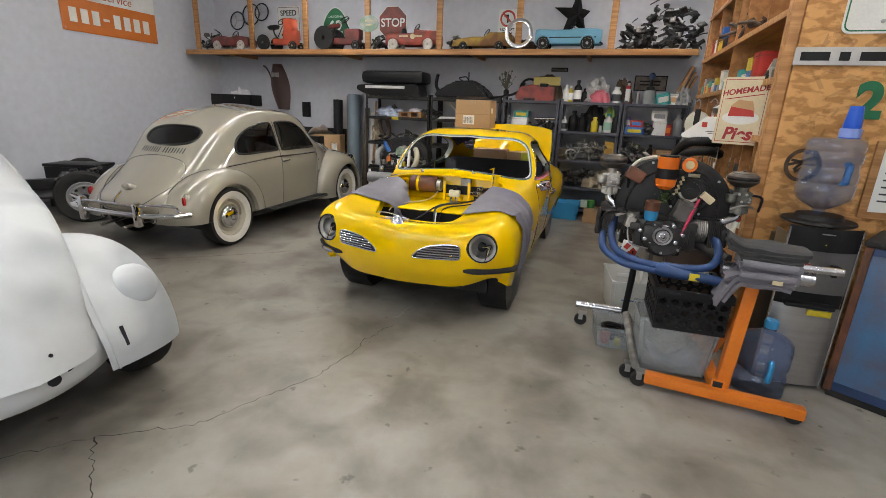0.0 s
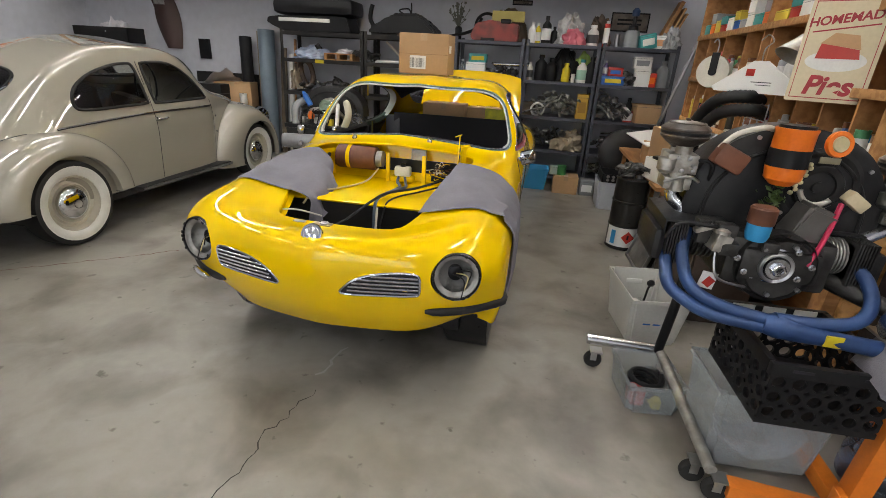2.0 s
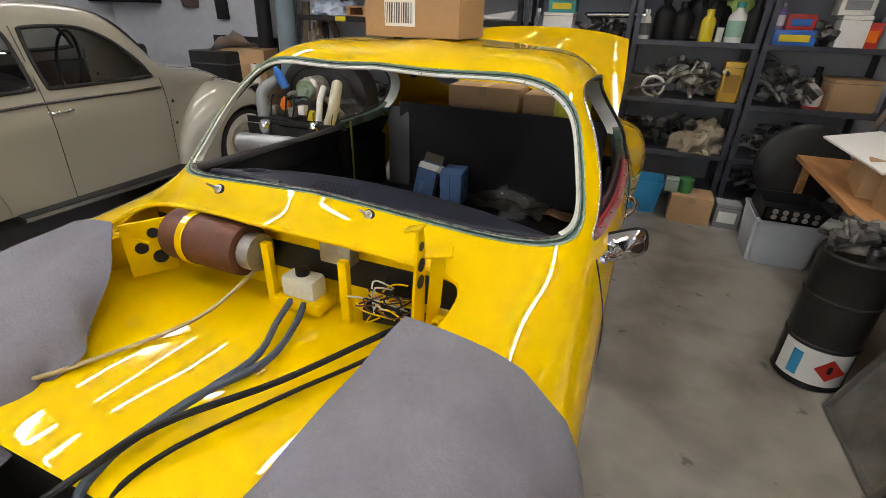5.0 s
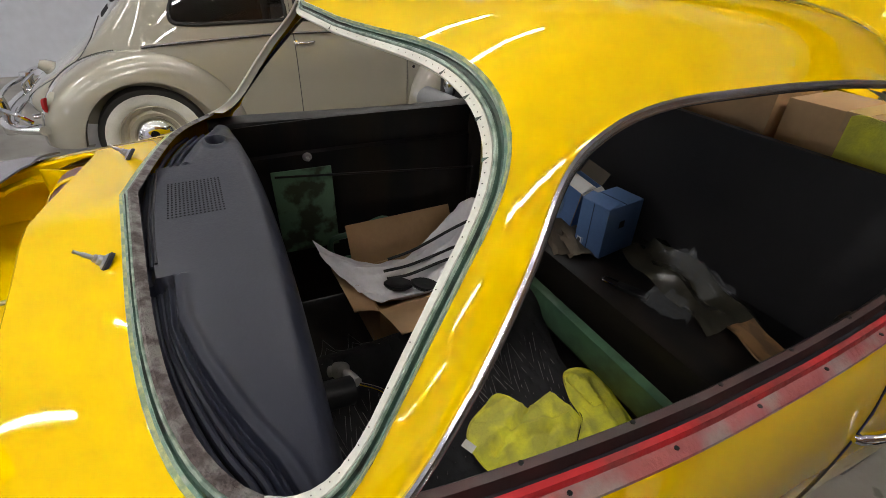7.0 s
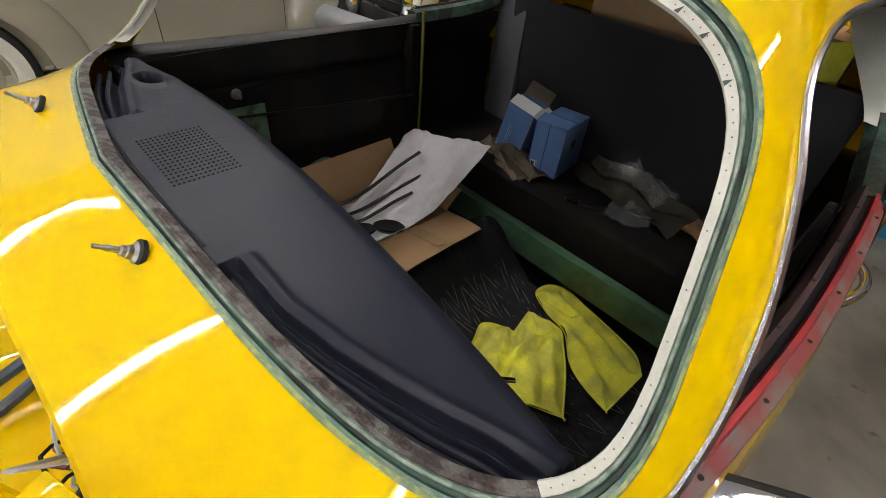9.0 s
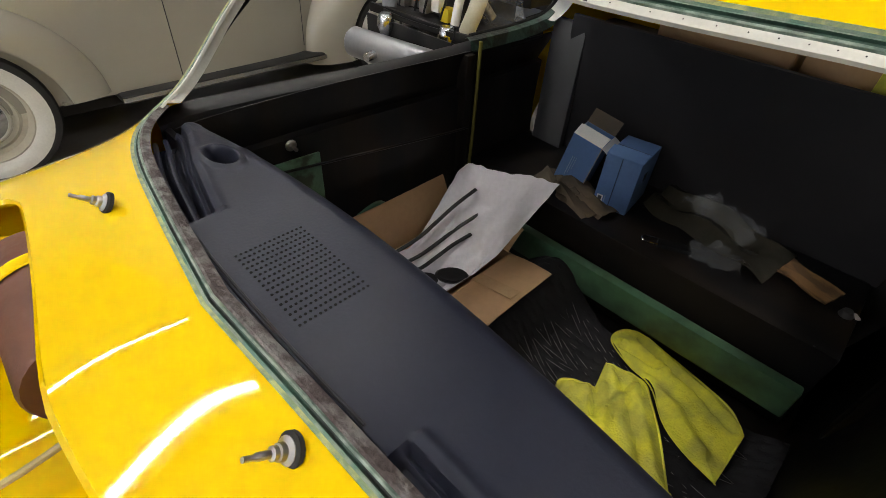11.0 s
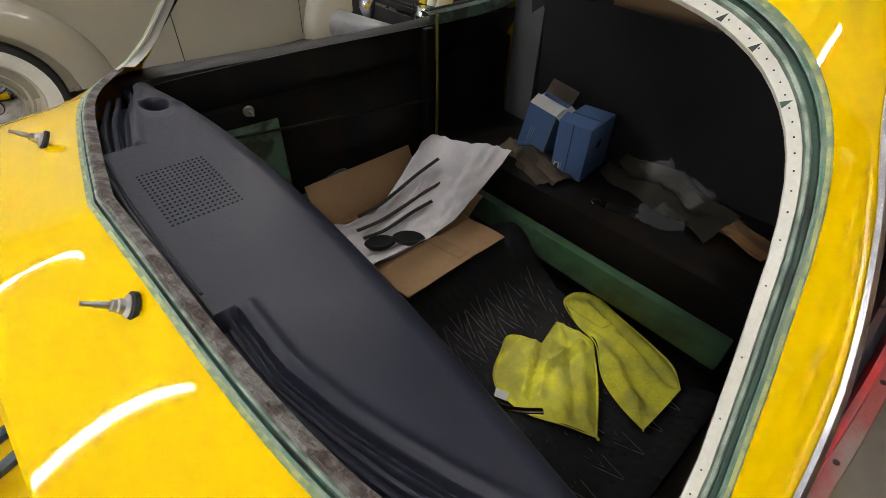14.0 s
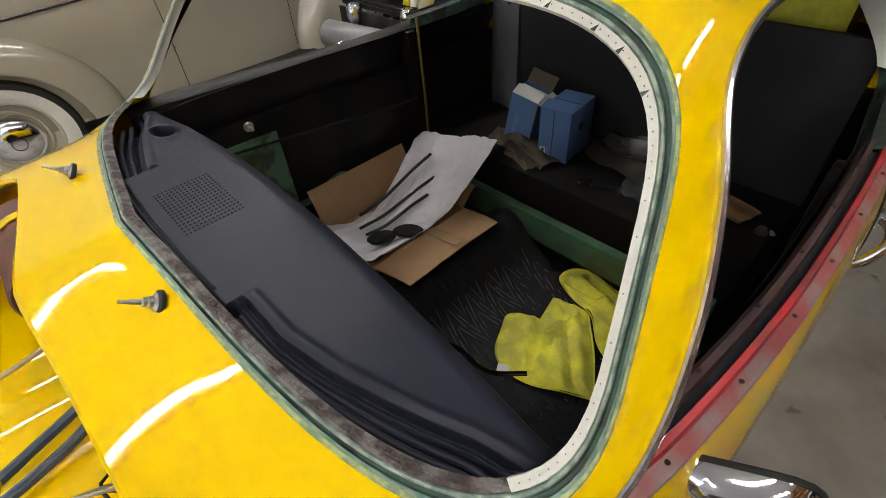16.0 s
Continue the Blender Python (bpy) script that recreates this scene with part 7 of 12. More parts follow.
soft_lump("bag", -2.32, 8.0, 1.462, 0.22, 0.15, 0.05, white_paper, "crumpled plastic bag on a small pallet", "bag", 3.0, 0.5)
heap("engine_parts", -2.05, 8.05, 1.37, 0.25, 0.3, 0.17, 14, junk_grey, "oily dark parts on a black shelf", 4)
heap("engine_parts", -2.75, 8.05, 1.37, 0.3, 0.2, 0.20, 12, junk_grey, "oily dark parts behind rags", 14)
tagged(part("hose_coil", pipe([(-0.12, 0, 0.30), (-0.06, -0.05, 0.14), (0, 0, 0.02), (0.05, 0.03, 0.15), (0.02, 0, 0.32), (-0.06, 0, 0.36)], 0.035, 10, closed=True), brown_oily, m=pose(-2.86, 7.98, 0.985)), "fuzzy brown hose loop on a shelf", "hose")
bottle(-2.02, 7.93, 0.95, 0.05, 0.27, yellow_gloss, yellow_gloss, "yellow bottle on a black shelf", square=0.7)
pack(-2.18, 7.95, 0.95, 0.20, 0.2, 0.12, black_plastic, "black plastic box on a shelf")
heap("engine_parts", -2.6, 8.0, 0.95, 0.7, 0.3, 0.10, 24, junk_grey, "scattered oily engine parts on a black shelf", 5)
heap("engine_parts", -2.6, 8.0, 0.515, 0.9, 0.35, 0.28, 46, junk_grey, "heaped cylinder heads and oily parts", 6)
heap("engine_parts", -2.6, 8.0, 0.10, 0.9, 0.35, 0.26, 40, junk_grey, "heaped castings on a low shelf", 7)
bm = bmesh.new()
for k in range(7):
    tube(bm, [(-0.48, -0.1 + 0.04 * k, 0.012 + 0.01 * (k % 3)), (0.1, -0.12 + 0.045 * k, 0.03), (0.45, -0.1 + 0.03 * k, 0.02 + 0.01 * k)], 0.009, 6)
tagged(part("trim_strips", bm, white_plastic, m=pose(-1.38, 7.98, 1.37)), "pale trim strips lying on a black shelf", "trim", kind="stuff")
tagged(part("wooden_handle", pipe([(-0.16, 0, 0.25), (0, 0.02, 0.10), (0.1, 0.05, 0.02)], [0.02, 0.016, 0.014] + [0.014] * 10, 10), mat("pale_handle", (0.5, 0.46, 0.38), 0.6), m=pose(-1.55, 7.9, 1.385)), "pale wooden handle leaning on a shelf", "tool")
soft_lump("bag", -1.55, 7.95, 0.95, 0.30, 0.24, 0.10, kraft, "brown paper bag on a black shelf", "bag", 5.0)
heap("engine_parts", -1.2, 8.0, 0.95, 0.5, 0.3, 0.12, 16, junk_grey, "oily parts on a black shelf", 8)
soft_lump("bag", -1.62, 7.95, 0.515, 0.24, 0.2, 0.14, white_paper, "white plastic bag on a black shelf", "bag", 6.0)
pack(-1.32, 7.95, 0.515, 0.30, 0.24, 0.15, cardboard, "brown carton on a black shelf")
heap("engine_parts", -1.4, 8.0, 0.10, 0.8, 0.35, 0.22, 34, junk_grey, "dark castings on a low shelf", 9)

# steel shelves, top
mower = thing("red_housing", pose(-0.33, 7.98, 1.70), "faded red sheet metal housing on a shelf", "car part")
bm = bmesh.new()
prof = [(-0.24, 0.0), (-0.29, 0.05), (-0.22, 0.20), (-0.05, 0.235), (0.30, 0.20), (0.30, 0.0)]
vs = [[bm.verts.new((x, y, z)) for x, z in prof] for y in (-0.14, 0.12)]
for k in range(len(prof)):
    bm.faces.new((vs[0][k], vs[0][(k + 1) % len(prof)], vs[1][(k + 1) % len(prof)], vs[1][k]))
bm.faces.new(vs[0])
bm.faces.new(vs[1])
bmesh.ops.bevel(bm, geom=bm.edges[:], offset=0.014, segments=2, affect="EDGES")
part("housing", bm, red_dull, mower)
part("latch", boxes((0.08, -0.15, 0.20, 0.20, -0.02, 0.25), bevel=0.008), black_plastic, mower)
part("foot", boxes((-0.15, -0.145, 0.0, 0.02, -0.13, 0.035)), black_plastic, mower)
tagged(part("steering_wheel", pipe([(0.15 * math.cos(a * 0.5236), 0, 0.15 * math.sin(a * 0.5236)) for a in range(12)], 0.018, 8, 4, True), black_plastic, m=pose(-0.45, 8.16, 1.88, 12, 0, 0)), "black rimmed wheel leaning behind a red housing", "steering wheel")
tagged(part("tube_frame", pipe([(-0.36, 0, 0.02), (-0.1, 0, 0.05), (0.12, 0.02, 0.12), (0.22, 0.05, 0.26)], 0.03, 8, flat=0.6), black_plastic, m=pose(-0.72, 7.93, 1.70)), "black curved bracket on a shelf", "car part")
soft_lump("bag", -0.18, 8.15, 1.70, 0.48, 0.22, 0.38, kraft, "worn brown bag with a yellow stripe", "bag", 1.0, 0.15)
tagged(part("yellow_case", boxes((-0.2, -0.02, 0, 0.2, 0.02, 0.12), bevel=0.006), mat("faded_yellow", (0.45, 0.38, 0.12), 0.7), m=pose(-0.18, 8.04, 1.935)), "faded yellow strip across a bag", "box")
dry = thing("dried_flowers", pose(-0.80, 8.05, 1.70), "dark jar of dried stalks on a shelf", "plant")
part("jar", turned([(0, 0), (0.04, 0), (0.045, 0.14), (0.03, 0.16), (0, 0.16)], 16), black_plastic, dry)
bm = bmesh.new()
rr = random.Random(9)
for k in range(40):
    a, d = rr.uniform(0, 6.28), rr.uniform(0.01, 0.13)
    top = Vector((d * math.cos(a), d * math.sin(a) * 0.6, 0.22 + rr.uniform(0.0, 0.22)))
    tube(bm, [(0, 0, 0.15), top * 0.6 + Vector((0, 0, 0.06)), top], 0.003, 5)
    box(bm, -0.014, -0.004, -0.01, 0.014, 0.004, 0.012, m=Matrix.Translation(top) @ pose(0, 0, 0, 40 * rr.random(), 60 * rr.random(), 180 * rr.random()))
part("stalks", bm, mat("dried_stalk", (0.12, 0.12, 0.10), 0.9), dry)
bottle(0.14, YS, 1.70, 0.045, 0.24, white_plastic, cap_white, "white flat oil bottle on a shelf", paper_label, square=0.6)
bottle(0.205, YS, 1.70, 0.035, 0.23, yellow_gloss, cap_white, "yellow and white bottle on a shelf", paper_label, square=0.6)
bottle(0.305, YS, 1.70, 0.055, 0.31, black_plastic, black_plastic, "black bottle with a white label", paper_label, square=0.7)
bottle(0.40, YS + 0.05, 1.70, 0.04, 0.20, black_plastic, black_plastic, "small black bottle on a shelf", square=0.7)
soft_lump("bag", 0.58, 7.98, 1.70, 0.32, 0.26, 0.30, mat("grey_bag", (0.42, 0.42, 0.43), 0.35, 0, (0.2, 0.2, 0.2), 9, 0.8), "crumpled grey plastic bag on a shelf", "bag", 4.0, 0.5)
soft_lump("bag", 0.62, 7.88, 1.70, 0.26, 0.12, 0.17, plain("pink_red_pack", (0.48, 0.10, 0.14), 0.3), "red and pink snack-like plastic pack", "bag", 6.5, 0.4)
bottle(0.855, YS, 1.70, 0.065, 0.23, white_plastic, cap_white, "white square jug with a dark label", ink, square=0.7, neck=0.5)
tin(1.005, YS, 1.70, 0.034, 0.25, red_gloss, "red and white spray can on a shelf", paper_label, cap_white)
soft_lump("bag", 0.93, 8.12, 1.70, 0.26, 0.2, 0.32, brown_oily, "brown cloth bag behind bottles", "bag", 7.0, 0.4)
tin(1.15, 8.05, 1.70, 0.03, 0.15, steel, "small steel can on a shelf")
spray = thing("pump_sprayer", pose(1.30, YS + 0.02, 1.70), "grey pump jar with a blue handle", "sprayer")
part("jar", turned([(0, 0), (0.085, 0), (0.085, 0.16), (0.07, 0.19), (0, 0.19)], 20), grey_plastic, spray)
part("collar", turned([(0, 0.19), (0.06, 0.19), (0.05, 0.24), (0.022, 0.25), (0.022, 0.34), (0, 0.34)], 16), black_plastic, spray)
part("pump_handle", turned([(0, 0.34), (0.04, 0.345), (0.045, 0.40), (0.02, 0.43), (0, 0.43)], 14), plain("navy_handle", (0.03, 0.06, 0.14)), spray)
pack(1.49, YS, 1.70, 0.19, 0.12, 0.16, teal, "teal box tilted on a shelf", turn=12, stripe=white_plastic, ry=-14)
pack(1.62, YS + 0.03, 1.70, 0.12, 0.12, 0.15, white_plastic, "white carton with an orange mark", stripe=plain("pale_orange", (0.6, 0.3, 0.15)))
soft_lump("bag", 1.74, YS, 1.70, 0.20, 0.2, 0.20, mat("film_grey", (0.35, 0.35, 0.36), 0.25, 0, (0.2, 0.2, 0.2), 9, 0.7), "grey plastic film bag", "bag", 9.0, 0.5)
tagged(part("boards", boxes((-0.02, -0.1, 0, 0.02, 0.1, 0.55), (0.05, -0.1, 0, 0.075, 0.1, 0.50), (0.10, -0.1, 0, 0.12, 0.08, 0.46)), pine, m=pose(1.62, 8.2, 1.72, 0, 22, 0)), "dark scrap boards leaning at a shelf end", "boards")

# steel shelves, second
pack(-0.52, YS, 1.28, 0.24, 0.18, 0.17, white_plastic, "plain white box on a shelf")
pack(-0.50, YS, 1.452, 0.22, 0.15, 0.10, teal, "teal and yellow card box", stripe=yellow_gloss)
bottle(-0.70, YS, 1.28, 0.035, 0.2, clear_tub, cap_white, "clear bottle with a white cap")
tagged(part("steel_rod", pipe([(-0.2, 0, 0.0), (0.25, 0.02, 0.01)], 0.022, 10), polished, m=pose(-0.1, YS, 1.44)), "bright metal tube across a shelf", "tube")
heap("engine_parts", -0.2, 8.0, 1.28, 0.4, 0.3, 0.16, 18, junk_grey, "mixed small parts on a shelf", 10)
for k in range(3):
    bottle(-0.10 + 0.075 * k, YS - 0.03, 1.28, 0.027, 0.13, black_plastic, cap_white, "small dark bottle with a white cap", group="white-capped bottles")
bottle(0.16, YS, 1.28, 0.04, 0.21, white_plastic, cap_white, "white bottle on a shelf", ink, square=0.7)
for x, h in ((0.29, 0.30), (0.42, 0.27)):
    bottle(x, YS + 0.04, 1.28, 0.075, h, black_plastic, black_plastic, "black plastic jug on a shelf", square=0.8)
soft_lump("bag", 0.58, 8.05, 1.28, 0.34, 0.25, 0.36, black_plastic, "black bag slumped on a shelf", "bag", 3.3, 0.3)
bottle(0.60, YS - 0.02, 1.28, 0.05, 0.22, yellow_gloss, yellow_gloss, "bright yellow bottle on a shelf", neck=0.5)
tin(0.69, YS - 0.03, 1.28, 0.024, 0.10, white_plastic, "small white can on a shelf")
bottle(0.79, YS, 1.28, 0.065, 0.27, white_plastic, teal, "white jug with a green cap", plain("pale_green_label", (0.3, 0.5, 0.4)), square=0.7)
soft_lump("bag", 0.80, 8.08, 1.28, 0.24, 0.14, 0.33, plain("lime_bag", (0.35, 0.50, 0.12), 0.4), "lime green pack behind bottles", "bag", 8.8, 0.2)
bottle(0.90, YS, 1.28, 0.065, 0.30, black_plastic, black_plastic, "tall black jug on a shelf", square=0.8)
pack(1.16, YS, 1.28, 0.26, 0.18, 0.10, blue_gloss, "blue carton with a yellow mark", stripe=yellow_gloss)
pack(1.18, YS + 0.02, 1.381, 0.17, 0.15, 0.10, red_gloss, "red and blue carton on another carton", stripe=blue_gloss)
bottle(1.07, YS + 0.06, 1.381, 0.03, 0.17, plain("lilac", (0.2, 0.15, 0.35)), cap_white, "purple bottle on a carton", paper_label)
heap("engine_parts", 1.33, 7.95, 1.28, 0.16, 0.2, 0.1, 10, junk_grey, "loose small parts on a shelf", 11)
pack(1.49, YS, 1.28, 0.17, 0.16, 0.20, white_plastic, "white carton with grey printing", stripe=paper_label)
pack(1.47, YS + 0.02, 1.481, 0.20, 0.16, 0.13, white_plastic, "white carton with a grey band", stripe=grey_plastic)
pack(1.60, YS - 0.02, 1.28, 0.10, 0.1, 0.16, red_gloss, "small orange-red carton on a steel shelf", stripe=orange_gloss)
bottle(1.73, YS + 0.04, 1.28, 0.07, 0.30, grey_plastic, grey_plastic, "grey plastic jug with a handle", square=0.7)

# steel shelves, third and below
heap("engine_parts", -0.35, 8.0, 0.86, 0.7, 0.35, 0.2, 30, junk_grey, "heaped small parts on a shelf", 12)
pack(0.16, YS, 0.86, 0.17, 0.14, 0.16, kraft, "plain brown box on a shelf")
heap("engine_parts", 0.50, 7.98, 0.86, 0.6, 0.36, 0.28, 56, mat("mixed_parts", (0.30, 0.29, 0.26), 0.5, 0.3, (0.07, 0.07, 0.065), 14, 0.9, bump=0.2, island=0.5), "tangled wiring and metal parts on a shelf", 13)
tagged(part("hose_ring", pipe([(0.08 * math.cos(a * 0.7854), 0, 0.08 + 0.08 * math.sin(a * 0.7854)) for a in range(8)], 0.012, 8, 4, True), white_plastic, m=pose(0.31, YS - 0.06, 0.865, 20)), "white hose ring leaning on parts", "hose")
pack(0.85, YS, 0.86, 0.13, 0.2, 0.29, mat("ochre_card", (0.50, 0.30, 0.03), 0.5), "upright yellow card box", stripe=plain("dark_yellow", (0.3, 0.16, 0.02)))
pack(0.945, YS + 0.12, 0.86, 0.03, 0.2, 0.3, mat("ochre_card_2", (0.45, 0.27, 0.05), 0.5), "thin yellow folder beside a box")
heap("engine_parts", 1.18, 7.98, 0.86, 0.4, 0.36, 0.28, 40, mat("mixed_parts_2", (0.22, 0.21, 0.20), 0.45, 0.4, (0.05, 0.05, 0.05), 14, 0.9, bump=0.2, island=0.5), "grey hinges and brackets heaped on a shelf", 15)
tin(1.42, YS, 0.86, 0.055, 0.13, red_gloss, "red tin with a label", paper_label)
bottle(1.43, YS + 0.12, 0.86, 0.05, 0.28, black_plastic, black_plastic, "black round-headed bottle on a shelf")
pack(1.62, YS + 0.05, 0.86, 0.3, 0.28, 0.22, cardboard, "open brown carton on a shelf", turn=8)
heap("engine_parts", 0.5, 8.0, 0.45, 0.7, 0.35, 0.22, 40, junk_grey, "dark parts on a low shelf", 16)
soft_lump("bag", 0.75, 7.92, 0.45, 0.36, 0.3, 0.22, tan_rag, "pale torn bag on a low shelf", "bag", 11.0, 0.5)
pack(0.12, YS - 0.03, 0.45, 0.12, 0.15, 0.12, blue_gloss, "blue carton on a low shelf")
heap("engine_parts", 1.4, 8.0, 0.45, 0.7, 0.35, 0.24, 40, junk_grey, "oily parts on a low shelf", 17)
heap("engine_parts", -0.35, 8.0, 0.45, 0.7, 0.35, 0.24, 40, junk_grey, "oily parts on a low steel shelf", 18)
heap("engine_parts", -0.35, 8.0, 0.12, 0.7, 0.35, 0.22, 30, junk_grey, "castings on the lowest shelf", 19)
heap("engine_parts", 1.4, 8.0, 0.12, 0.7, 0.35, 0.22, 30, junk_grey, "castings on a bottom shelf", 20)


# ---- things on the floor before the shelves ----
def open_tub(name, m, x, y, h, material, label, taper=0.86, wall=0.004, rim=0.012, category="bin"):
    """An open bin with tapered walls, a base and a rolled rim."""
    t = thing(name, m, label, category)
    bm = bmesh.new()
    loops = []
    for (s, z) in ((taper, 0), (1, h), (1 + rim / x, h), (1 + rim / x, h - 0.02)):
        loops.append([(-x / 2 * s, -y / 2 * s, z), (x / 2 * s, -y / 2 * s, z), (x / 2 * s, y / 2 * s, z), (-x / 2 * s, y / 2 * s, z)])
    vs = [[bm.verts.new(p) for p in l] for l in loops]
    for a, b in zip(vs, vs[1:]):
        for k in range(4):
            bm.faces.new((a[k], a[(k + 1) % 4], b[(k + 1) % 4], b[k]))
    bm.faces.new(vs[0])
    bmesh.ops.bevel(bm, geom=[e for e in bm.edges if abs(e.verts[0].co.z - e.verts[1].co.z) > 0.03], offset=0.025, segments=3, affect="EDGES")
    bmesh.ops.recalc_face_normals(bm, faces=bm.faces)
    bmesh.ops.solidify(bm, geom=bm.faces[:], thickness=wall)
    part("bin_shell", bm, material, t)
    return t


bb = open_tub("blue_bin", pose(0.33, 7.62, 0), 0.42, 0.30, 0.26, sky_blue, "bright blue plastic bin on the floor")
for s in (-1, 1):
    part("handle", boxes((s * 0.205 - 0.008, -0.06, 0.19, s * 0.205 + 0.008, 0.06, 0.21)), sky_blue, bb)
carton(pose(0.76, 7.52, 0), 0.30, 0.26, 0.21, "small brown carton on the floor before shelves")
tin(0.70, 7.52, 0.21, 0.055, 0.11, green_gloss, "green tin standing on a carton")
pack(0.60, 7.5, 0.215, 0.09, 0.1, 0.10, plain("pale_green_box", (0.35, 0.42, 0.36)), "pale green box on a carton")
pack(1.02, 7.48, 0, 0.17, 0.16, 0.19, grey_plastic, "grey-blue printed cartons stacked on the floor", stripe=paper_label)
gt = open_tub("grey_tub", pose(1.27, 7.06, 0), 0.38, 0.42, 0.31, mat("hazy_tub", (0.45, 0.48, 0.53), 0.3, 0, (0.38, 0.41, 0.46), 6, 0.5), "hazy grey storage tub on the floor", 0.9)
drum = thing("fan_housing", pose(1.36, 7.42, 0.0), "round black fan housing standing beside a tub", "car part")
part("housing", turned([(0.05, -0.05), (0.26, -0.05), (0.28, -0.03), (0.28, 0.05), (0.24, 0.07), (0.06, 0.07)], 36, pose(0, 0, 0.54, 82)), black_paint, drum)
part("base", boxes((-0.2, -0.06, 0, 0.2, 0.1, 0.30), bevel=0.02), black_paint, drum)
crt = thing("black_rack", pose(1.27, 7.02, 0.312), "black punched tray on a tub", "tray")
part("tray", boxes((-0.17, -0.19, 0.0, 0.17, 0.19, 0.012), (-0.17, -0.19, 0, -0.16, 0.19, 0.09), (0.16, -0.19, 0, 0.17, 0.19, 0.09), (-0.17, -0.19, 0, 0.17, -0.18, 0.09), (-0.17, 0.18, 0, 0.17, 0.19, 0.09)), black_plastic, crt)
for k in range(5):
    for j in range(2):
        part("hole_cap", turned([(0, 0), (0.017, 0), (0.014, 0.004), (0, 0.004)], 10, pose(-0.11 + 0.055 * k, -0.19, 0.03 + 0.035 * j, 90)), dirty_alu, crt)


# ---- the high plank and what stands on it ----
def lettering(name, text, size, material, parent, m, shear=0.0, bold=0.0, space=1.0, label=""):
    """Raised letters in the built-in font, as a mesh, centred on the origin in the xy plane."""
    cu = bpy.data.curves.new(name, "FONT")
    cu.body, cu.size, cu.extrude, cu.offset, cu.shear, cu.space_character = text, size, 0.0012, bold, shear, space
    cu.align_x, cu.align_y = "CENTER", "CENTER"
    tmp = bpy.data.objects.new(name + "_tmp", cu)
    me = bpy.data.meshes.new_from_object(tmp)
    bpy.data.objects.remove(tmp)
    bpy.data.curves.remove(cu)
    me.name = name
    me.materials.clear()
    me.materials.append(material)
    ob = new(name, me)
    ob.matrix_basis = m
    ob.parent = parent
    if label:
        ob["label"] = label
    return ob


def plate(name, outline, thick, material, parent=None, m=None, label=""):
    """A flat plate from an outline in the xy plane, facing +z."""
    bm = bmesh.new()
    f = bm.faces.new([bm.verts.new((x, y, 0)) for x, y in outline])
    r = bmesh.ops.extrude_face_region(bm, geom=[f])
    bmesh.ops.translate(bm, vec=(0, 0, thick), verts=[v for v in r["geom"] if isinstance(v, bmesh.types.BMVert)])
    return part(name, bm, material, parent, label, True, m)


def rounded(w, h, r, n=5):
    out = []
    for cx, cy, a in ((w / 2 - r, h / 2 - r, 0), (-w / 2 + r, h / 2 - r, 90), (-w / 2 + r, -h / 2 + r, 180), (w / 2 - r, -h / 2 + r, 270)):
        for k in range(n + 1):
            t = radians(a + 90 * k / n)
            out.append((cx + r * math.cos(t), cy + r * math.sin(t)))
    return out


PZ = 2.40
plank_unit = thing("wall_shelf", pose(-2.48, 8.05, 2.32), "long rough pine wall shelf on upright studs", "shelf")
part("plank", boxes((-4.27, -0.45, 0.0, 4.27, -0.41, 0.08), bevel=0.004), pine, plank_unit, "pine front board")
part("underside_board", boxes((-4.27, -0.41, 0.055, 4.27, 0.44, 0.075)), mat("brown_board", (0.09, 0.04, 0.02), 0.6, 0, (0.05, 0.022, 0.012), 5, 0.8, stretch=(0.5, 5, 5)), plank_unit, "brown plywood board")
for x in (-6.5, -5.3, -4.2, -3.04, -1.82, -0.60, 0.69):
    part("stud", boxes((x + 2.48 - 0.045, -0.40, 0.076, x + 2.48 + 0.045, -0.36, TOP - 2.32), bevel=0.003), pine, plank_unit)
for x in (-5.9, -3.6, -1.3, 0.4):
    part("joist", boxes((x + 2.48 - 0.02, -0.40, -0.0, x + 2.48 + 0.02, 0.44, 0.054)), pine, plank_unit)


def toy_wheel(parent, x, y, z, r, w, tyre_mat, hub_mat, spokes=0):
    """A small wheel on the y axis: tyre and hub, with spokes."""
    mm = pose(x, y, z, 90)
    wh = part("wheel", turned([(r * 0.72, -w / 2), (r * 0.96, -w / 2), (r, -w / 4), (r, w / 4), (r * 0.96, w / 2), (r * 0.72, w / 2)], 28), tyre_mat, parent, m=mm)
    if spokes:
        bm = turned([(r * 0.66, -w / 3), (r * 0.74, -w / 3), (r * 0.74, w / 3), (r * 0.66, w / 3)], 28)
        for k in range(spokes):
            a = 6.2832 * k / spokes
            tube(bm, [(0, 0, 0), (r * 0.7 * math.cos(a), r * 0.7 * math.sin(a), 0)], 0.006, 6)
        lathe(bm, [(0, -w / 2), (r * 0.16, -w / 2), (r * 0.16, w / 2), (0, w / 2)], 16)
        part("rim", bm, hub_mat, wh)
    else:
        part("rim", turned([(0, -w * 0.42), (r * 0.2, -w * 0.45), (r * 0.3, -w * 0.25), (r * 0.6, -w * 0.3), (r * 0.73, -w * 0.52), (r * 0.73, w * 0.52), (r * 0.5, w * 0.3), (0, w * 0.4)], 28), hub_mat, wh)
        part("hubcap", turned([(0, w * 0.55), (r * 0.22, w * 0.5), (r * 0.24, w * 0.3), (0, w * 0.3)], 16), dirty_alu, wh)
    return wh


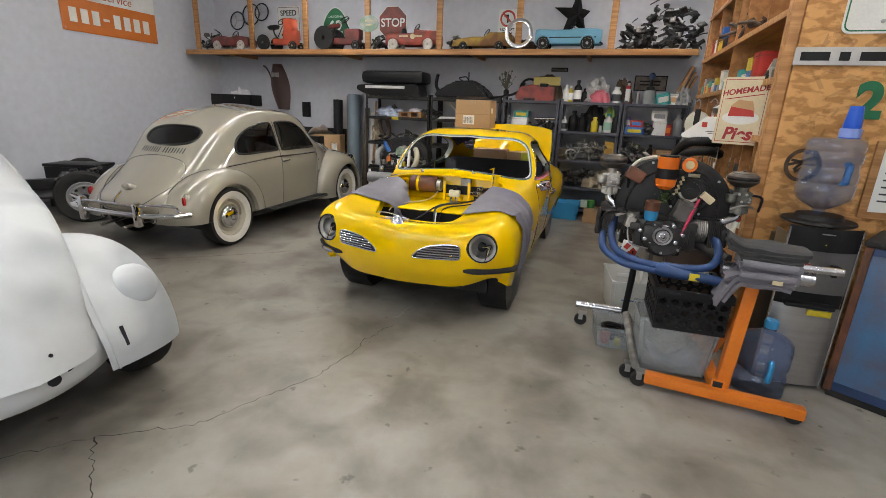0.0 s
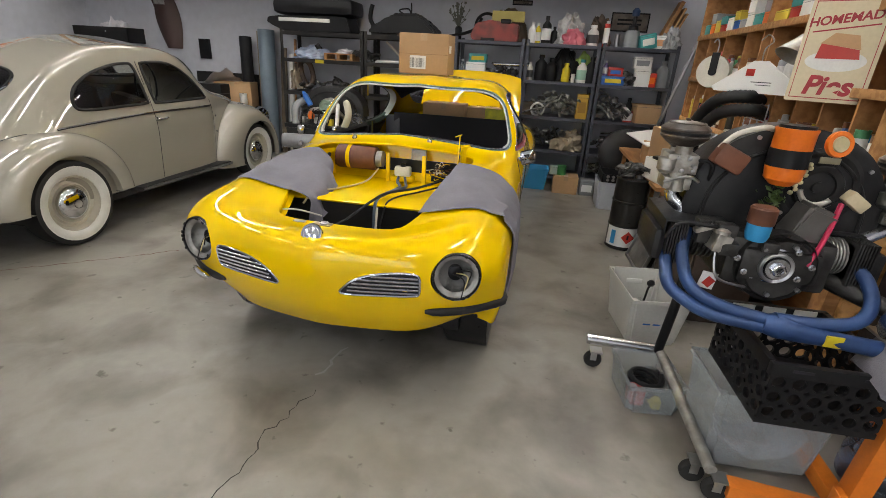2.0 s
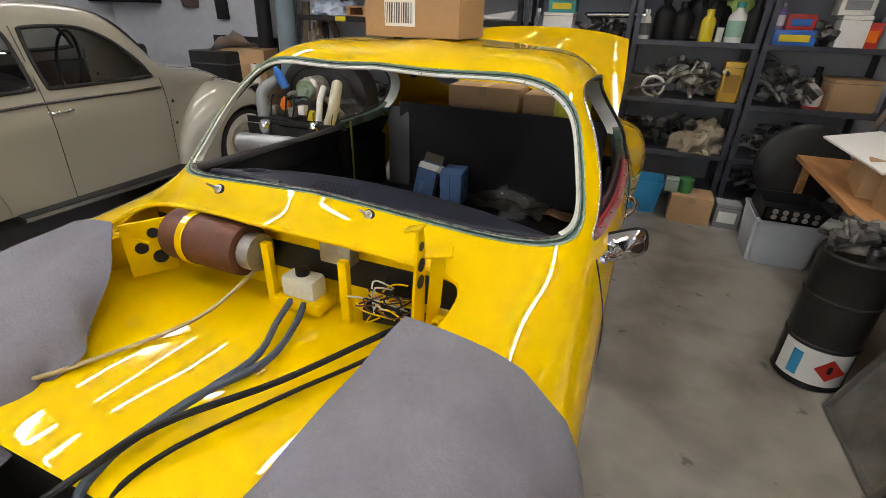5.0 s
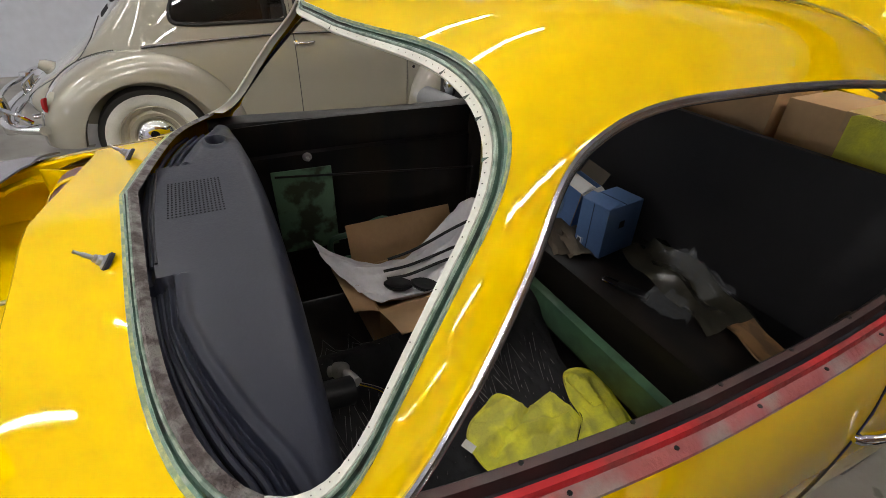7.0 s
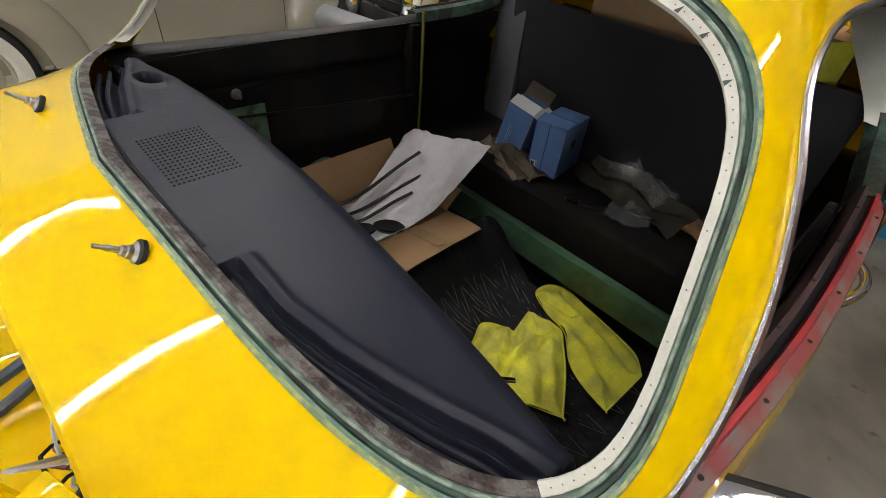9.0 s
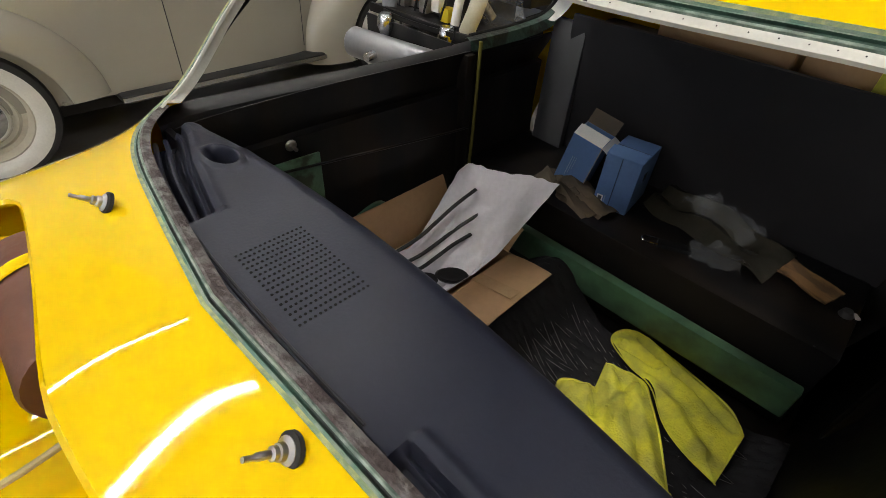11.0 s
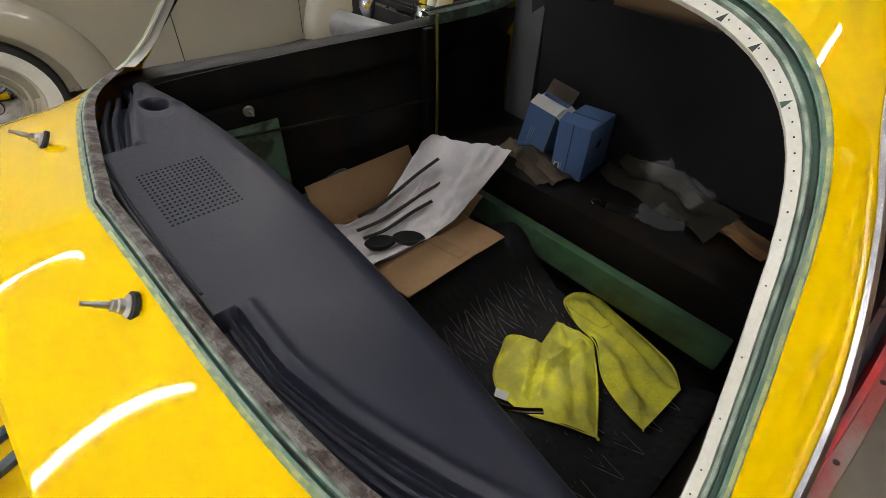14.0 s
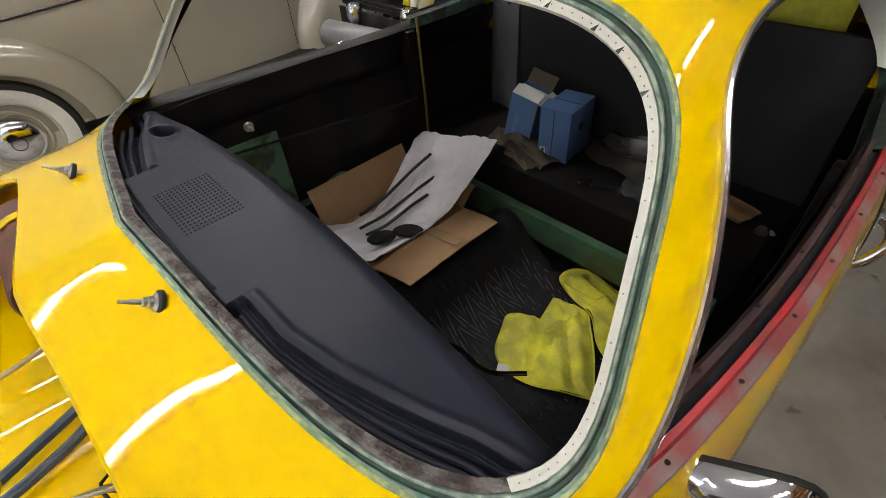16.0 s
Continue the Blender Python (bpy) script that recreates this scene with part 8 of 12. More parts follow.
def rim_wheel(parent, m, r, material, spokes=3):
    bm = bmesh.new()
    tube(bm, [(r * math.cos(a * 0.3927), r * math.sin(a * 0.3927), 0) for a in range(16)], r * 0.09, 8, True)
    for k in range(spokes):
        a = 6.2832 * k / spokes + 0.5
        tube(bm, [(0, 0, -0.01), (r * math.cos(a), r * math.sin(a), 0)], r * 0.06, 6)
    tube(bm, [(0, 0, 0), (0, 0, -r * 1.3)], r * 0.08, 6)
    return part("steering_wheel", bm, material, parent, m=m)


def pedal_car(x, length, paint, label, prof, wheels, tyre_mat, hub_mat, wr=0.085, width=0.30, y=7.86, wheel_at=None, trim=None):
    """A sheet-metal pedal car: a lofted body with a cockpit, wheels, wheel arches and a steering wheel."""
    t = thing("pedal_car", pose(x, y, PZ), label, "pedal car", "pedal cars on the high shelf")
    rows = []
    n = 26
    for i in range(n + 1):
        s = i / n
        px = (s - 0.5) * length
        top = float(np.interp(s, [p[0] for p in prof], [p[1] for p in prof]))
        w = width * (0.5 - 0.10 * max(0, (s - 0.75) / 0.25) ** 2 - 0.10 * max(0, (0.25 - s) / 0.25) ** 2)
        low = wr * 0.95
        cock = 0.06 if 0.30 < s < 0.58 else 0.0
        rows.append([Vector((px, a * w, z)) for a, z in ((-0.92, low), (-1.0, low + 0.03), (-1.0, (low + top) / 2), (-0.96, top - 0.02), (-0.82, top), (-0.6, top - cock), (0, top + 0.008 - 1.6 * cock),
                                                        (0.6, top - cock), (0.82, top), (0.96, top - 0.02), (1.0, (low + top) / 2), (1.0, low + 0.03), (0.92, low))])
    bm = ribbon(rows, False)
    bm.verts.ensure_lookup_table()
    for row in (rows[0], rows[-1]):
        bm.faces.new([bm.verts.new(p) for p in row])
    part("body", bm, paint, t)
    ws = wheel_at or (0.17, 0.83)
    for s in ws:
        px = (s - 0.5) * length
        for sy in (-1, 1):
            toy_wheel(t, px, sy * (width / 2 - 0.005), wr, wr, 0.035, tyre_mat, hub_mat)
            bm = bmesh.new()
            pts = [(px + wr * 1.18 * math.cos(a * math.pi / 10), sy * (width / 2 + 0.004), wr + wr * 1.18 * math.sin(a * math.pi / 10)) for a in range(11)]
            tube(bm, pts, 0.009, 6)
            part("arch_lip", bm, paint, t)
        part("axle", pipe([(px, -width / 2, wr), (px, width / 2, wr)], 0.007, 6), steel, t)
    top = float(np.interp(0.56, [p[0] for p in prof], [p[1] for p in prof]))
    rim_wheel(t, pose(0.05 * length, 0, top + 0.055, 0, -55, 0), 0.065, black_plastic)
    if trim:
        part("side_trim", boxes((-0.4 * length, -width / 2 - 0.003, 0.16, 0.42 * length, -width / 2 + 0.001, 0.172)), trim, t)
        part("bumper", pipe([(length * 0.49, -width * 0.45, 0.1), (length * 0.52, 0, 0.1), (length * 0.49, width * 0.45, 0.1)], 0.012, 6), trim, t)
    return t


maroon = mat("worn_maroon", (0.20, 0.045, 0.04), 0.45, 0, (0.09, 0.04, 0.035), 7, 0.8, bump=0.08)
old_red = mat("worn_red", (0.30, 0.05, 0.03), 0.4, 0, (0.14, 0.04, 0.03), 6, 0.8, bump=0.08)
tractor_red = mat("tractor_red", (0.46, 0.07, 0.03), 0.45, 0, (0.28, 0.05, 0.025), 6, 0.7)
rusty = mat("rusty_brown", (0.17, 0.085, 0.035), 0.7, 0, (0.36, 0.24, 0.04), 4, 0.8, bump=0.15)
pale_blue = mat("pale_blue_paint", (0.13, 0.33, 0.47), 0.4, 0, (0.10, 0.27, 0.40), 5, 0.6)
toy_black = mat("toy_rubber", (0.02, 0.02, 0.02), 0.7)
toy_white = mat("toy_white_rubber", (0.55, 0.53, 0.48), 0.6, 0, (0.36, 0.34, 0.30), 9, 0.6)
aged_cream = mat("aged_cream", (0.52, 0.45, 0.27), 0.5, 0, (0.36, 0.30, 0.17), 8, 0.7)
PROF = [(0, 0.20), (0.12, 0.23), (0.30, 0.25), (0.32, 0.22), (0.56, 0.22), (0.60, 0.25), (0.9, 0.23), (1, 0.19)]
pedal_car(-5.86, 0.80, maroon, "faded maroon pedal car with pale wheels", PROF, 4, toy_white, maroon, 0.082)
fire = pedal_car(-2.31, 0.90, old_red, "worn red fire-engine pedal car with pale wheels", [(0, 0.25), (0.3, 0.25), (0.55, 0.25), (0.57, 0.32), (0.66, 0.29), (0.96, 0.28), (1, 0.22)], 4, toy_white, maroon, 0.085, wheel_at=(0.16, 0.82))
part("bell", turned([(0, 0), (0.05, 0), (0.04, 0.05), (0.02, 0.07), (0, 0.075)], 16, pose(-0.16, -0.05, 0.26)), black_plastic, fire)
for k in range(2):
    part("word_bar", boxes((-0.20 + 0.22 * k, -0.153, 0.19, -0.05 + 0.24 * k, -0.150, 0.215)), aged_cream, fire)
part("badge", turned([(0, 0), (0.04, 0), (0.04, 0.004), (0, 0.004)], 16, pose(0.03, -0.15, 0.20, 90)), aged_cream, fire)
pedal_car(-1.17, 0.92, rusty, "rusty brown pedal car with a yellow nose", [(0, 0.14), (0.1, 0.16), (0.35, 0.19), (0.55, 0.19), (0.62, 0.25), (0.95, 0.24), (1, 0.2)], 4, toy_black, toy_white, 0.06, wheel_at=(0.2, 0.8))
pedal_car(0.09, 0.92, pale_blue, "light blue pedal car with whitewall wheels", [(0, 0.27), (0.05, 0.285), (0.3, 0.27), (0.55, 0.27), (0.6, 0.285), (0.95, 0.28), (1, 0.26)], 4, toy_black, toy_white, 0.09, wheel_at=(0.13, 0.80), trim=black_plastic)


def pedal_tractor(x, label, big, big_mat, seat, wheel_side):
    t = thing("pedal_tractor", pose(x, 7.86, PZ), label, "pedal tractor", "pedal tractors on the high shelf")
    bm = boxes((-0.20, -0.06, 0.10, 0.28, 0.06, 0.20), bevel=0.015)
    box(bm, 0.02, -0.075, 0.17, 0.30, 0.075, 0.34, 0.03)
    part("body", bm, tractor_red if seat else maroon, t)
    for sy in (-1, 1):
        toy_wheel(t, -0.30 * wheel_side, sy * 0.18, big, big, 0.045, toy_black, big_mat, 10)
        toy_wheel(t, 0.26 * wheel_side, sy * 0.13, 0.075, 0.075, 0.035, toy_black, big_mat)
    part("axle", pipe([(-0.30 * wheel_side, -0.18, big), (-0.30 * wheel_side, 0.18, big)], 0.012, 8), steel, t)
    part("seat_post", pipe([(-0.12, 0, 0.18), (-0.2, 0, 0.30), (-0.2, 0, 0.36)], 0.014, 8), black_paint, t)
    bm = turned([(0, 0), (0.09, 0.01), (0.115, 0.05), (0.11, 0.055), (0.08, 0.02), (0, 0.012)], 20, Matrix.Diagonal((1, 0.9, 1, 1)))
    part("seat", bm, black_paint if seat else maroon, t, m=pose(-0.2, 0, 0.35, 0, -10))
    part("column", pipe([(0.10, 0, 0.30), (0.0, 0, 0.46)], 0.01, 8), black_paint, t)
    rim_wheel(t, pose(-0.01, 0, 0.48, 0, -32), 0.085, black_plastic)
    return t


tr = pedal_tractor(-4.78, "red pedal tractor with cream wheels and a black steering wheel", 0.125, aged_cream, True, 1)
part("hood", boxes((0.05, -0.09, 0.28, 0.24, 0.09, 0.52), bevel=0.03), tractor_red, tr)
part("lever", pipe([(-0.1, -0.05, 0.2), (-0.02, -0.05, 0.33), (0.02, -0.05, 0.40)], 0.008, 6), black_paint, tr)
pedal_tractor(-3.56, "old maroon pedal tractor with a big pale spoked wheel", 0.185, toy_white, False, 1)

ring = thing("chrome_ring", pose(-0.58, 7.575, PZ), "bright trim ring leaning on a stud", "wheel ring")
part("ring", turned([(0.15, -0.015), (0.175, -0.02), (0.20, -0.01), (0.20, 0.01), (0.175, 0.018), (0.15, 0.012), (0.15, -0.015)], 48, pose(0, 0, 0.205, 84), False), chrome, ring)
engine_bits = ((0.98, 0.34, 0.40), (1.28, 0.42, 0.62), (1.60, 0.42, 0.58))
for k, (x, w, h) in enumerate(engine_bits):
    heap("engine_parts", x, 7.88, PZ, w, 0.36, h, 64, mat("black_castings", (0.03, 0.03, 0.032), 0.45, 0.2, (0.10, 0.10, 0.10), 18, 0.7, bump=0.2, island=0.5), "stacked black engine castings and hoses on a high shelf", 40 + k)
for x, z in ((1.02, 2.62), (1.42, 2.74), (1.52, 2.56)):
    tin(x, 7.70, z, 0.035, 0.05, dirty_alu, "small grey pulley among engine castings", name="pulley")
heap("engine_parts", -6.38, 7.9, PZ, 0.2, 0.3, 0.26, 24, junk_grey, "dark headlamp bowls at the shelf end", 47)
heap("engine_parts", -1.62, 7.95, PZ, 0.24, 0.3, 0.2, 24, junk_grey, "dark oily parts behind a pedal car", 48)
heap("engine_parts", -3.0, 7.98, PZ, 0.2, 0.3, 0.2, 20, junk_grey, "dark parts beside a stud", 49)
soft_lump("rag", -0.55, 8.05, PZ, 0.3, 0.3, 0.16, brown_oily, "brown cloth bundle behind a ring", "rag", 21.0, 0.4)

# ---- signs on the back wall ----
sign_white = mat("sign_white", (0.66, 0.66, 0.64), 0.45, 0, (0.55, 0.55, 0.53), 6, 0.6)
sign_green = mat("sign_green", (0.012, 0.13, 0.055), 0.4, 0, (0.01, 0.10, 0.045), 6, 0.6)
sign_black = mat("sign_black", (0.015, 0.015, 0.016), 0.5)
WF = BACK - 0.012
WALLPOSE = lambda x, z: pose(x, WF, z, 90, 0, 0)
s45 = thing("speed_limit_sign", WALLPOSE(-5.12, 2.93), "white metal speed limit forty-five sign on a wall", "sign")
plate("sign_plate", rounded(0.50, 0.64, 0.04), 0.004, sign_white, s45)
plate("border", rounded(0.47, 0.61, 0.03), 0.0008, sign_black, s45, pose(0, 0, 0.0035))
plate("panel", rounded(0.455, 0.595, 0.03), 0.001, sign_white, s45, pose(0, 0, 0.0042))
lettering("word", "SPEED", 0.13, sign_black, s45, pose(0, 0.20, 0.0055), bold=0.002)
lettering("word", "LIMIT", 0.13, sign_black, s45, pose(0, 0.055, 0.0055), bold=0.002)
lettering("numerals", "45", 0.33, sign_black, s45, pose(0, -0.155, 0.0055), bold=0.008)
shield = thing("route_sign", WALLPOSE(-4.12, 2.90), "green spade-shaped route sign with white numerals", "sign")
outl = [(0.27 * math.sin(a) * (1.0 - 0.25 * max(0, math.cos(a))), 0.27 * math.cos(a) * (1.15 if math.cos(a) > 0 else 0.95)) for a in (2 * math.pi * k / 40 for k in range(40))][::-1]
plate("sign_plate", outl, 0.004, sign_white, shield)
plate("panel", [(x * 0.94, y * 0.94) for x, y in outl], 0.001, sign_green, shield, pose(0, 0, 0.0042))
lettering("numerals", "62", 0.30, sign_white, shield, pose(0.0, -0.03, 0.0055), bold=0.006)
lettering("word", "CALIFORNIA", 0.055, sign_white, shield, pose(0.0, 0.15, 0.0055))
stop = thing("stop_sign", WALLPOSE(-2.98, 2.93), "faded red octagonal stop sign", "sign")
octo = [(0.29 * math.cos(radians(22.5 + 45 * k)), 0.29 * math.sin(radians(22.5 + 45 * k))) for k in range(8)]
plate("sign_plate", octo, 0.004, sign_white, stop)
plate("panel", [(x * 0.95, y * 0.95) for x, y in octo], 0.001, red_dull, stop, pose(0, 0, 0.0042))
lettering("word", "STOP", 0.19, sign_white, stop, pose(0, 0, 0.0055), bold=0.003)
oval = thing("oval_sign", pose(-3.0, 7.635, 2.78, 84, 0, 0), "worn green oval plate hung on a stud", "sign")
plate("sign_plate", [(0.17 * math.cos(2 * math.pi * k / 32), 0.125 * math.sin(2 * math.pi * k / 32)) for k in range(32)], 0.004, mat("aged_green_plate", (0.15, 0.24, 0.17), 0.5, 0, (0.36, 0.36, 0.33), 7, 0.8), oval)
for k, w in enumerate((0.14, 0.10)):
    part("word_bar", boxes((-w / 2, 0.03 - 0.06 * k, 0.004, w / 2, 0.055 - 0.06 * k, 0.006)), aged_cream, oval)
nlt = thing("no_turn_sign", WALLPOSE(-0.95, 2.90), "white traffic sign with a red ring and arrow", "sign")
plate("sign_plate", rounded(0.30, 0.40, 0.03), 0.004, sign_white, nlt)
part("ring", turned([(0.095, 0.004), (0.125, 0.004), (0.125, 0.006), (0.095, 0.006), (0.095, 0.004)], 32, pose(0, 0.06, 0), False), red_gloss, nlt)
part("arrow", boxes((-0.015, 0.0, 0.0042, 0.015, 0.12, 0.0052), (-0.06, 0.09, 0.0042, 0.0, 0.12, 0.0052)), sign_black, nlt)
part("slash", boxes((-0.11, -0.014, 0.0062, 0.11, 0.014, 0.0072)), red_gloss, nlt, m=pose(0, 0.06, 0, 0, 0, -45))
lettering("word", "NO LEFT", 0.06, sign_black, nlt, pose(0, -0.105, 0.0055), bold=0.001)
lettering("word", "TURN", 0.06, sign_black, nlt, pose(0, -0.16, 0.0055), bold=0.001)
star = thing("metal_star", pose(0.12, BACK - 0.01, 2.98, 90, 0, 14), "black folded metal barn star", "decoration")
bm = bmesh.new()
tip = bm.verts.new((0, 0, 0.09))
rim = [bm.verts.new(((0.36 if k % 2 == 0 else 0.14) * math.sin(k * math.pi / 5), (0.36 if k % 2 == 0 else 0.14) * math.cos(k * math.pi / 5), 0)) for k in range(10)]
for k in range(10):
    bm.faces.new((rim[k], tip, rim[(k + 1) % 10]))
bm.faces.new(rim)
part("star_body", bm, black_paint, star, smooth=False)
for x, z, r in ((-6.28, 3.02, 0.16), (-5.95, 3.12, 0.19), (-5.70, 3.16, 0.15)):
    hoop = thing("wheel_hoop", pose(x, BACK - 0.04, z, 84, 0, 0), "thin old steering wheel hung on a wall", "steering wheel", "hung wheels")
    bm = bmesh.new()
    tube(bm, [(r * math.cos(a * 0.2618), r * math.sin(a * 0.2618), 0) for a in range(24)], 0.012, 8, True)
    part("rim", bm, black_paint, hoop)
    for k in range(3):
        part("spoke", pipe([(0, 0, 0.01), (r * math.cos(2.1 * k), r * math.sin(2.1 * k), 0)], 0.007, 6), steel, hoop)

# framed pieces under the plank
for x, z, w, h, c in ((1.32, 2.02, 0.46, 0.22, brown_oily), (-0.05, 2.20, 0.26, 0.06, brown_oily)):
    fr = thing("framed_sign", pose(x, WF, z, 90), "small brown framed sign on a pale wall", "sign")
    plate("frame", rounded(w, h, 0.005), 0.012, sign_black, fr)
    plate("picture", rounded(w - 0.03, h - 0.03, 0.004), 0.001, mat("faded_print", (0.24, 0.20, 0.17), 0.6, 0, (0.12, 0.09, 0.07), 9, 0.8), fr, pose(0, 0, 0.0122))
    for k in range(2):
        part("word_bar", boxes((-w * 0.33, -h * 0.15 + k * h * 0.22, 0.013, w * 0.3, -h * 0.05 + k * h * 0.22, 0.0145)), sign_black, fr)

# ---- other things on the walls ----
vent = thing("wall_box", pose(-4.805, BACK, 1.28), "black plastic box on a pale wall", "box")
part("casing", boxes((-0.085, -0.05, 0, 0.085, -0.002, 0.28), bevel=0.006), black_plastic, vent)
cowl = thing("car_fender", pose(-5.42, 8.513, 1.40), "brown primered car fender hung on a wall", "car part")
rows = []
for i in range(15):
    s = i / 14
    w = 0.24 * (0.55 + 0.45 * math.sin(math.pi * min(1, 0.25 + 0.75 * (1 - s)))) * (1 - 0.5 * s ** 3)
    rows.append([Vector(((b - 0.5) * 2 * w + 0.10 * (1 - s) - 0.02, -0.10 * math.sin(math.pi * b) - 0.02, 0.84 * s)) for b in (k / 12 for k in range(13))])
part("panel", thicken(ribbon(rows, False), 0.006), mat("brown_primer", (0.065, 0.035, 0.03), 0.55, 0, (0.05, 0.027, 0.023), 3, 0.6), cowl)
part("flange", pipe([(-0.14, -0.03, 0.5), (-0.2, -0.03, 0.66), (-0.28, -0.03, 0.78), (-0.33, -0.03, 0.8)], 0.03, 8, flat=0.5), mat("brown_primer_2", (0.07, 0.035, 0.03), 0.5), cowl)
part("louvre", boxes((-0.10, -0.125, 0.60, 0.08, -0.118, 0.68), bevel=0.003), dirty_alu, cowl)
tray = thing("black_tray", pose(-6.36, 8.32, 1.44), "long black metal tray on wall brackets", "tray")
part("tray_body", boxes((-0.46, -0.16, 0, 0.5, 0.17, 0.012), (-0.46, -0.16, 0.0, 0.5, -0.15, 0.21), (-0.46, -0.16, 0, -0.45, 0.17, 0.21), (0.49, -0.16, 0, 0.5, 0.17, 0.21)), black_paint, tray)
soft_lump("rag", -6.2, 8.3, 1.455, 0.5, 0.24, 0.28, white_paper, "white cloth in a black tray", "rag", 14.0, 0.4)
dark_board = thing("leaning_board", pose(-4.45, 8.40, 0.78), "black board leaning against the back wall", "board")
part("board", boxes((-0.5, -0.02, -0.78, 0.62, 0.02, 0.32), bevel=0.003), black_paint, dark_board, m=pose(0, 0, 0, -3))
tip_box = carton(pose(-4.05, 8.05, 0.0, 0, 0, 18), 0.5, 0.4, 1.0, "tall brown carton behind leaning boards")
sheet("cloth_sheet", crumple(12, 10, lambda a, b: Vector((0.4 * a, 0.5 * b, 0.22 * a * (1 - b))), 0.04, 3, 9.0), white_paper, pose(-4.42, 7.75, 0.98, 0, 0, 10), "white sheet thrown over boxes", "cloth")
pack(-4.3, 7.9, 0.0, 0.55, 0.5, 0.98, black_paint, "black case standing by the wall")


def roll(x, y, z, r, h, material, label, lean=2.0):
    t = thing("fabric_roll", pose(x, y, z, -lean, 0, 0), label, "roll", "rolls leaning on the wall")
    bm = turned([(r * 0.3, 0), (r, 0), (r, h), (r * 0.86, h), (r * 0.84, h - 0.02), (r * 0.3, h - 0.02)], 22)
    part("roll_body", bm, material, t)
    part("core", turned([(r * 0.18, 0.0), (r * 0.3, 0), (r * 0.3, h + 0.006), (r * 0.18, h + 0.006)], 14), kraft, t)
    return t


roll(-3.63, 8.20, 0, 0.115, 1.72, mat("blue_grey_vinyl", (0.17, 0.22, 0.27), 0.45, 0, (0.13, 0.17, 0.21), 4, 0.6), "tall blue-grey vinyl roll leaning on a wall")
roll(-3.98, 8.22, 0, 0.085, 1.62, mat("black_roll", (0.014, 0.014, 0.016), 0.5), "black fabric roll leaning on a wall")
roll(-3.80, 8.36, 0, 0.07, 1.70, tan_rag, "tan cardboard-like roll leaning on a wall")
for k, (x, w, h) in enumerate(((-3.42, 0.09, 1.5), (-3.30, 0.06, 1.42), (-3.24, 0.03, 1.62))):
    tagged(part("board", boxes((-w / 2, -0.012, 0, w / 2, 0.012, h), bevel=0.002), (kraft, white_plastic, pine)[k], m=pose(x, 8.2, 0, -4, 1, 0)), "narrow board leaning beside a fabric roll", "board", "leaning boards")
roll(-3.83, 7.85, 0, 0.05, 0.86, white_plastic, "short pale tube standing by rolls", 1)

# the sign on the left wall
ls = thing("business_sign", pose(LEFT + 0.012, 6.31, 2.98, 90, 0, 90), "white and orange painted trade sign on a wall", "sign")
plate("sign_plate", rounded(1.56, 1.12, 0.01), 0.006, sign_white, ls)
part("orange_band", boxes((-0.78, -0.56, 0.006, 0.78, -0.10, 0.008)), plain("sign_orange", (0.55, 0.15, 0.02)), ls)
for k in range(8):
    if k != 3:
        part("number_bar", boxes((-0.66 + 0.17 * k, -0.43, 0.0082, -0.55 + 0.17 * k, -0.23, 0.010)), sign_white, ls)
part("number_bar", boxes((-0.15, -0.35, 0.0082, -0.05, -0.315, 0.010)), sign_white, ls)
dark_orange = plain("sign_script", (0.42, 0.09, 0.02))
lettering("word", "Disposal", 0.17, dark_orange, ls, pose(0.36, 0.18, 0.0065), shear=0.2)
lettering("word", "Service", 0.17, dark_orange, ls, pose(0.12, 0.0, 0.0065), shear=0.2)
part("word_bar", boxes((-0.6, 0.16, 0.006, -0.1, 0.20, 0.008)), dark_orange, ls)
for k in range(4):
    part("screw", turned([(0, 0), (0.012, 0), (0.009, 0.004), (0, 0.005)], 10, pose((-0.74, 0.74)[k % 2], (-0.52, 0.52)[k // 2], 0.008)), steel, ls)

# tyres stacked in the far corner
def tyre_ring(r, w):
    return turned([(r * 0.62, -w * 0.42), (r * 0.75, -w * 0.5), (r * 0.94, -w * 0.46), (r, -w * 0.3), (r, w * 0.3), (r * 0.94, w * 0.46), (r * 0.75, w * 0.5), (r * 0.62, w * 0.42)], 36)


for k in range(5):
    ty = thing("tyre", pose(-5.65, 7.55, 0.10 + 0.2 * k), "new black tyre in a stack with paper labels", "tyre", "stacked tyres")
    part("casing", tyre_ring(0.33, 0.195), rubber, ty)
    for a in (-70, -40):
        part("tread_label", boxes((-0.09, -0.332, -0.045, 0.09, -0.328, 0.045)), paper_label, ty, m=pose(0, 0, 0, 0, 0, a + 100))


# ---- flat-four engines ----
exhaust_blue = mat("blue_exhaust_paint", (0.025, 0.06, 0.17), 0.35, 0.2, (0.018, 0.035, 0.09), 7, 0.7, bump=0.05)
stand_orange = mat("stand_orange", (0.70, 0.19, 0.015), 0.4, 0, (0.52, 0.14, 0.015), 5, 0.6, bump=0.04)
carb_alu = mat("carburettor_alloy", (0.50, 0.48, 0.44), 0.42, 0.85, (0.24, 0.22, 0.19), 18, 0.8, bump=0.2)
case_dark = mat("crankcase_dark", (0.05, 0.048, 0.046), 0.45, 0.4, (0.015, 0.014, 0.013), 10, 0.8, bump=0.25)
tin_black = mat("engine_tin_black", (0.009, 0.009, 0.010), 0.36, 0, (0.03, 0.029, 0.028), 6, 0.7, bump=0.05)
filter_brown = mat("filter_dark", (0.030, 0.025, 0.022), 0.34, 0.1, (0.075, 0.058, 0.046), 14, 0.7, bump=0.15)


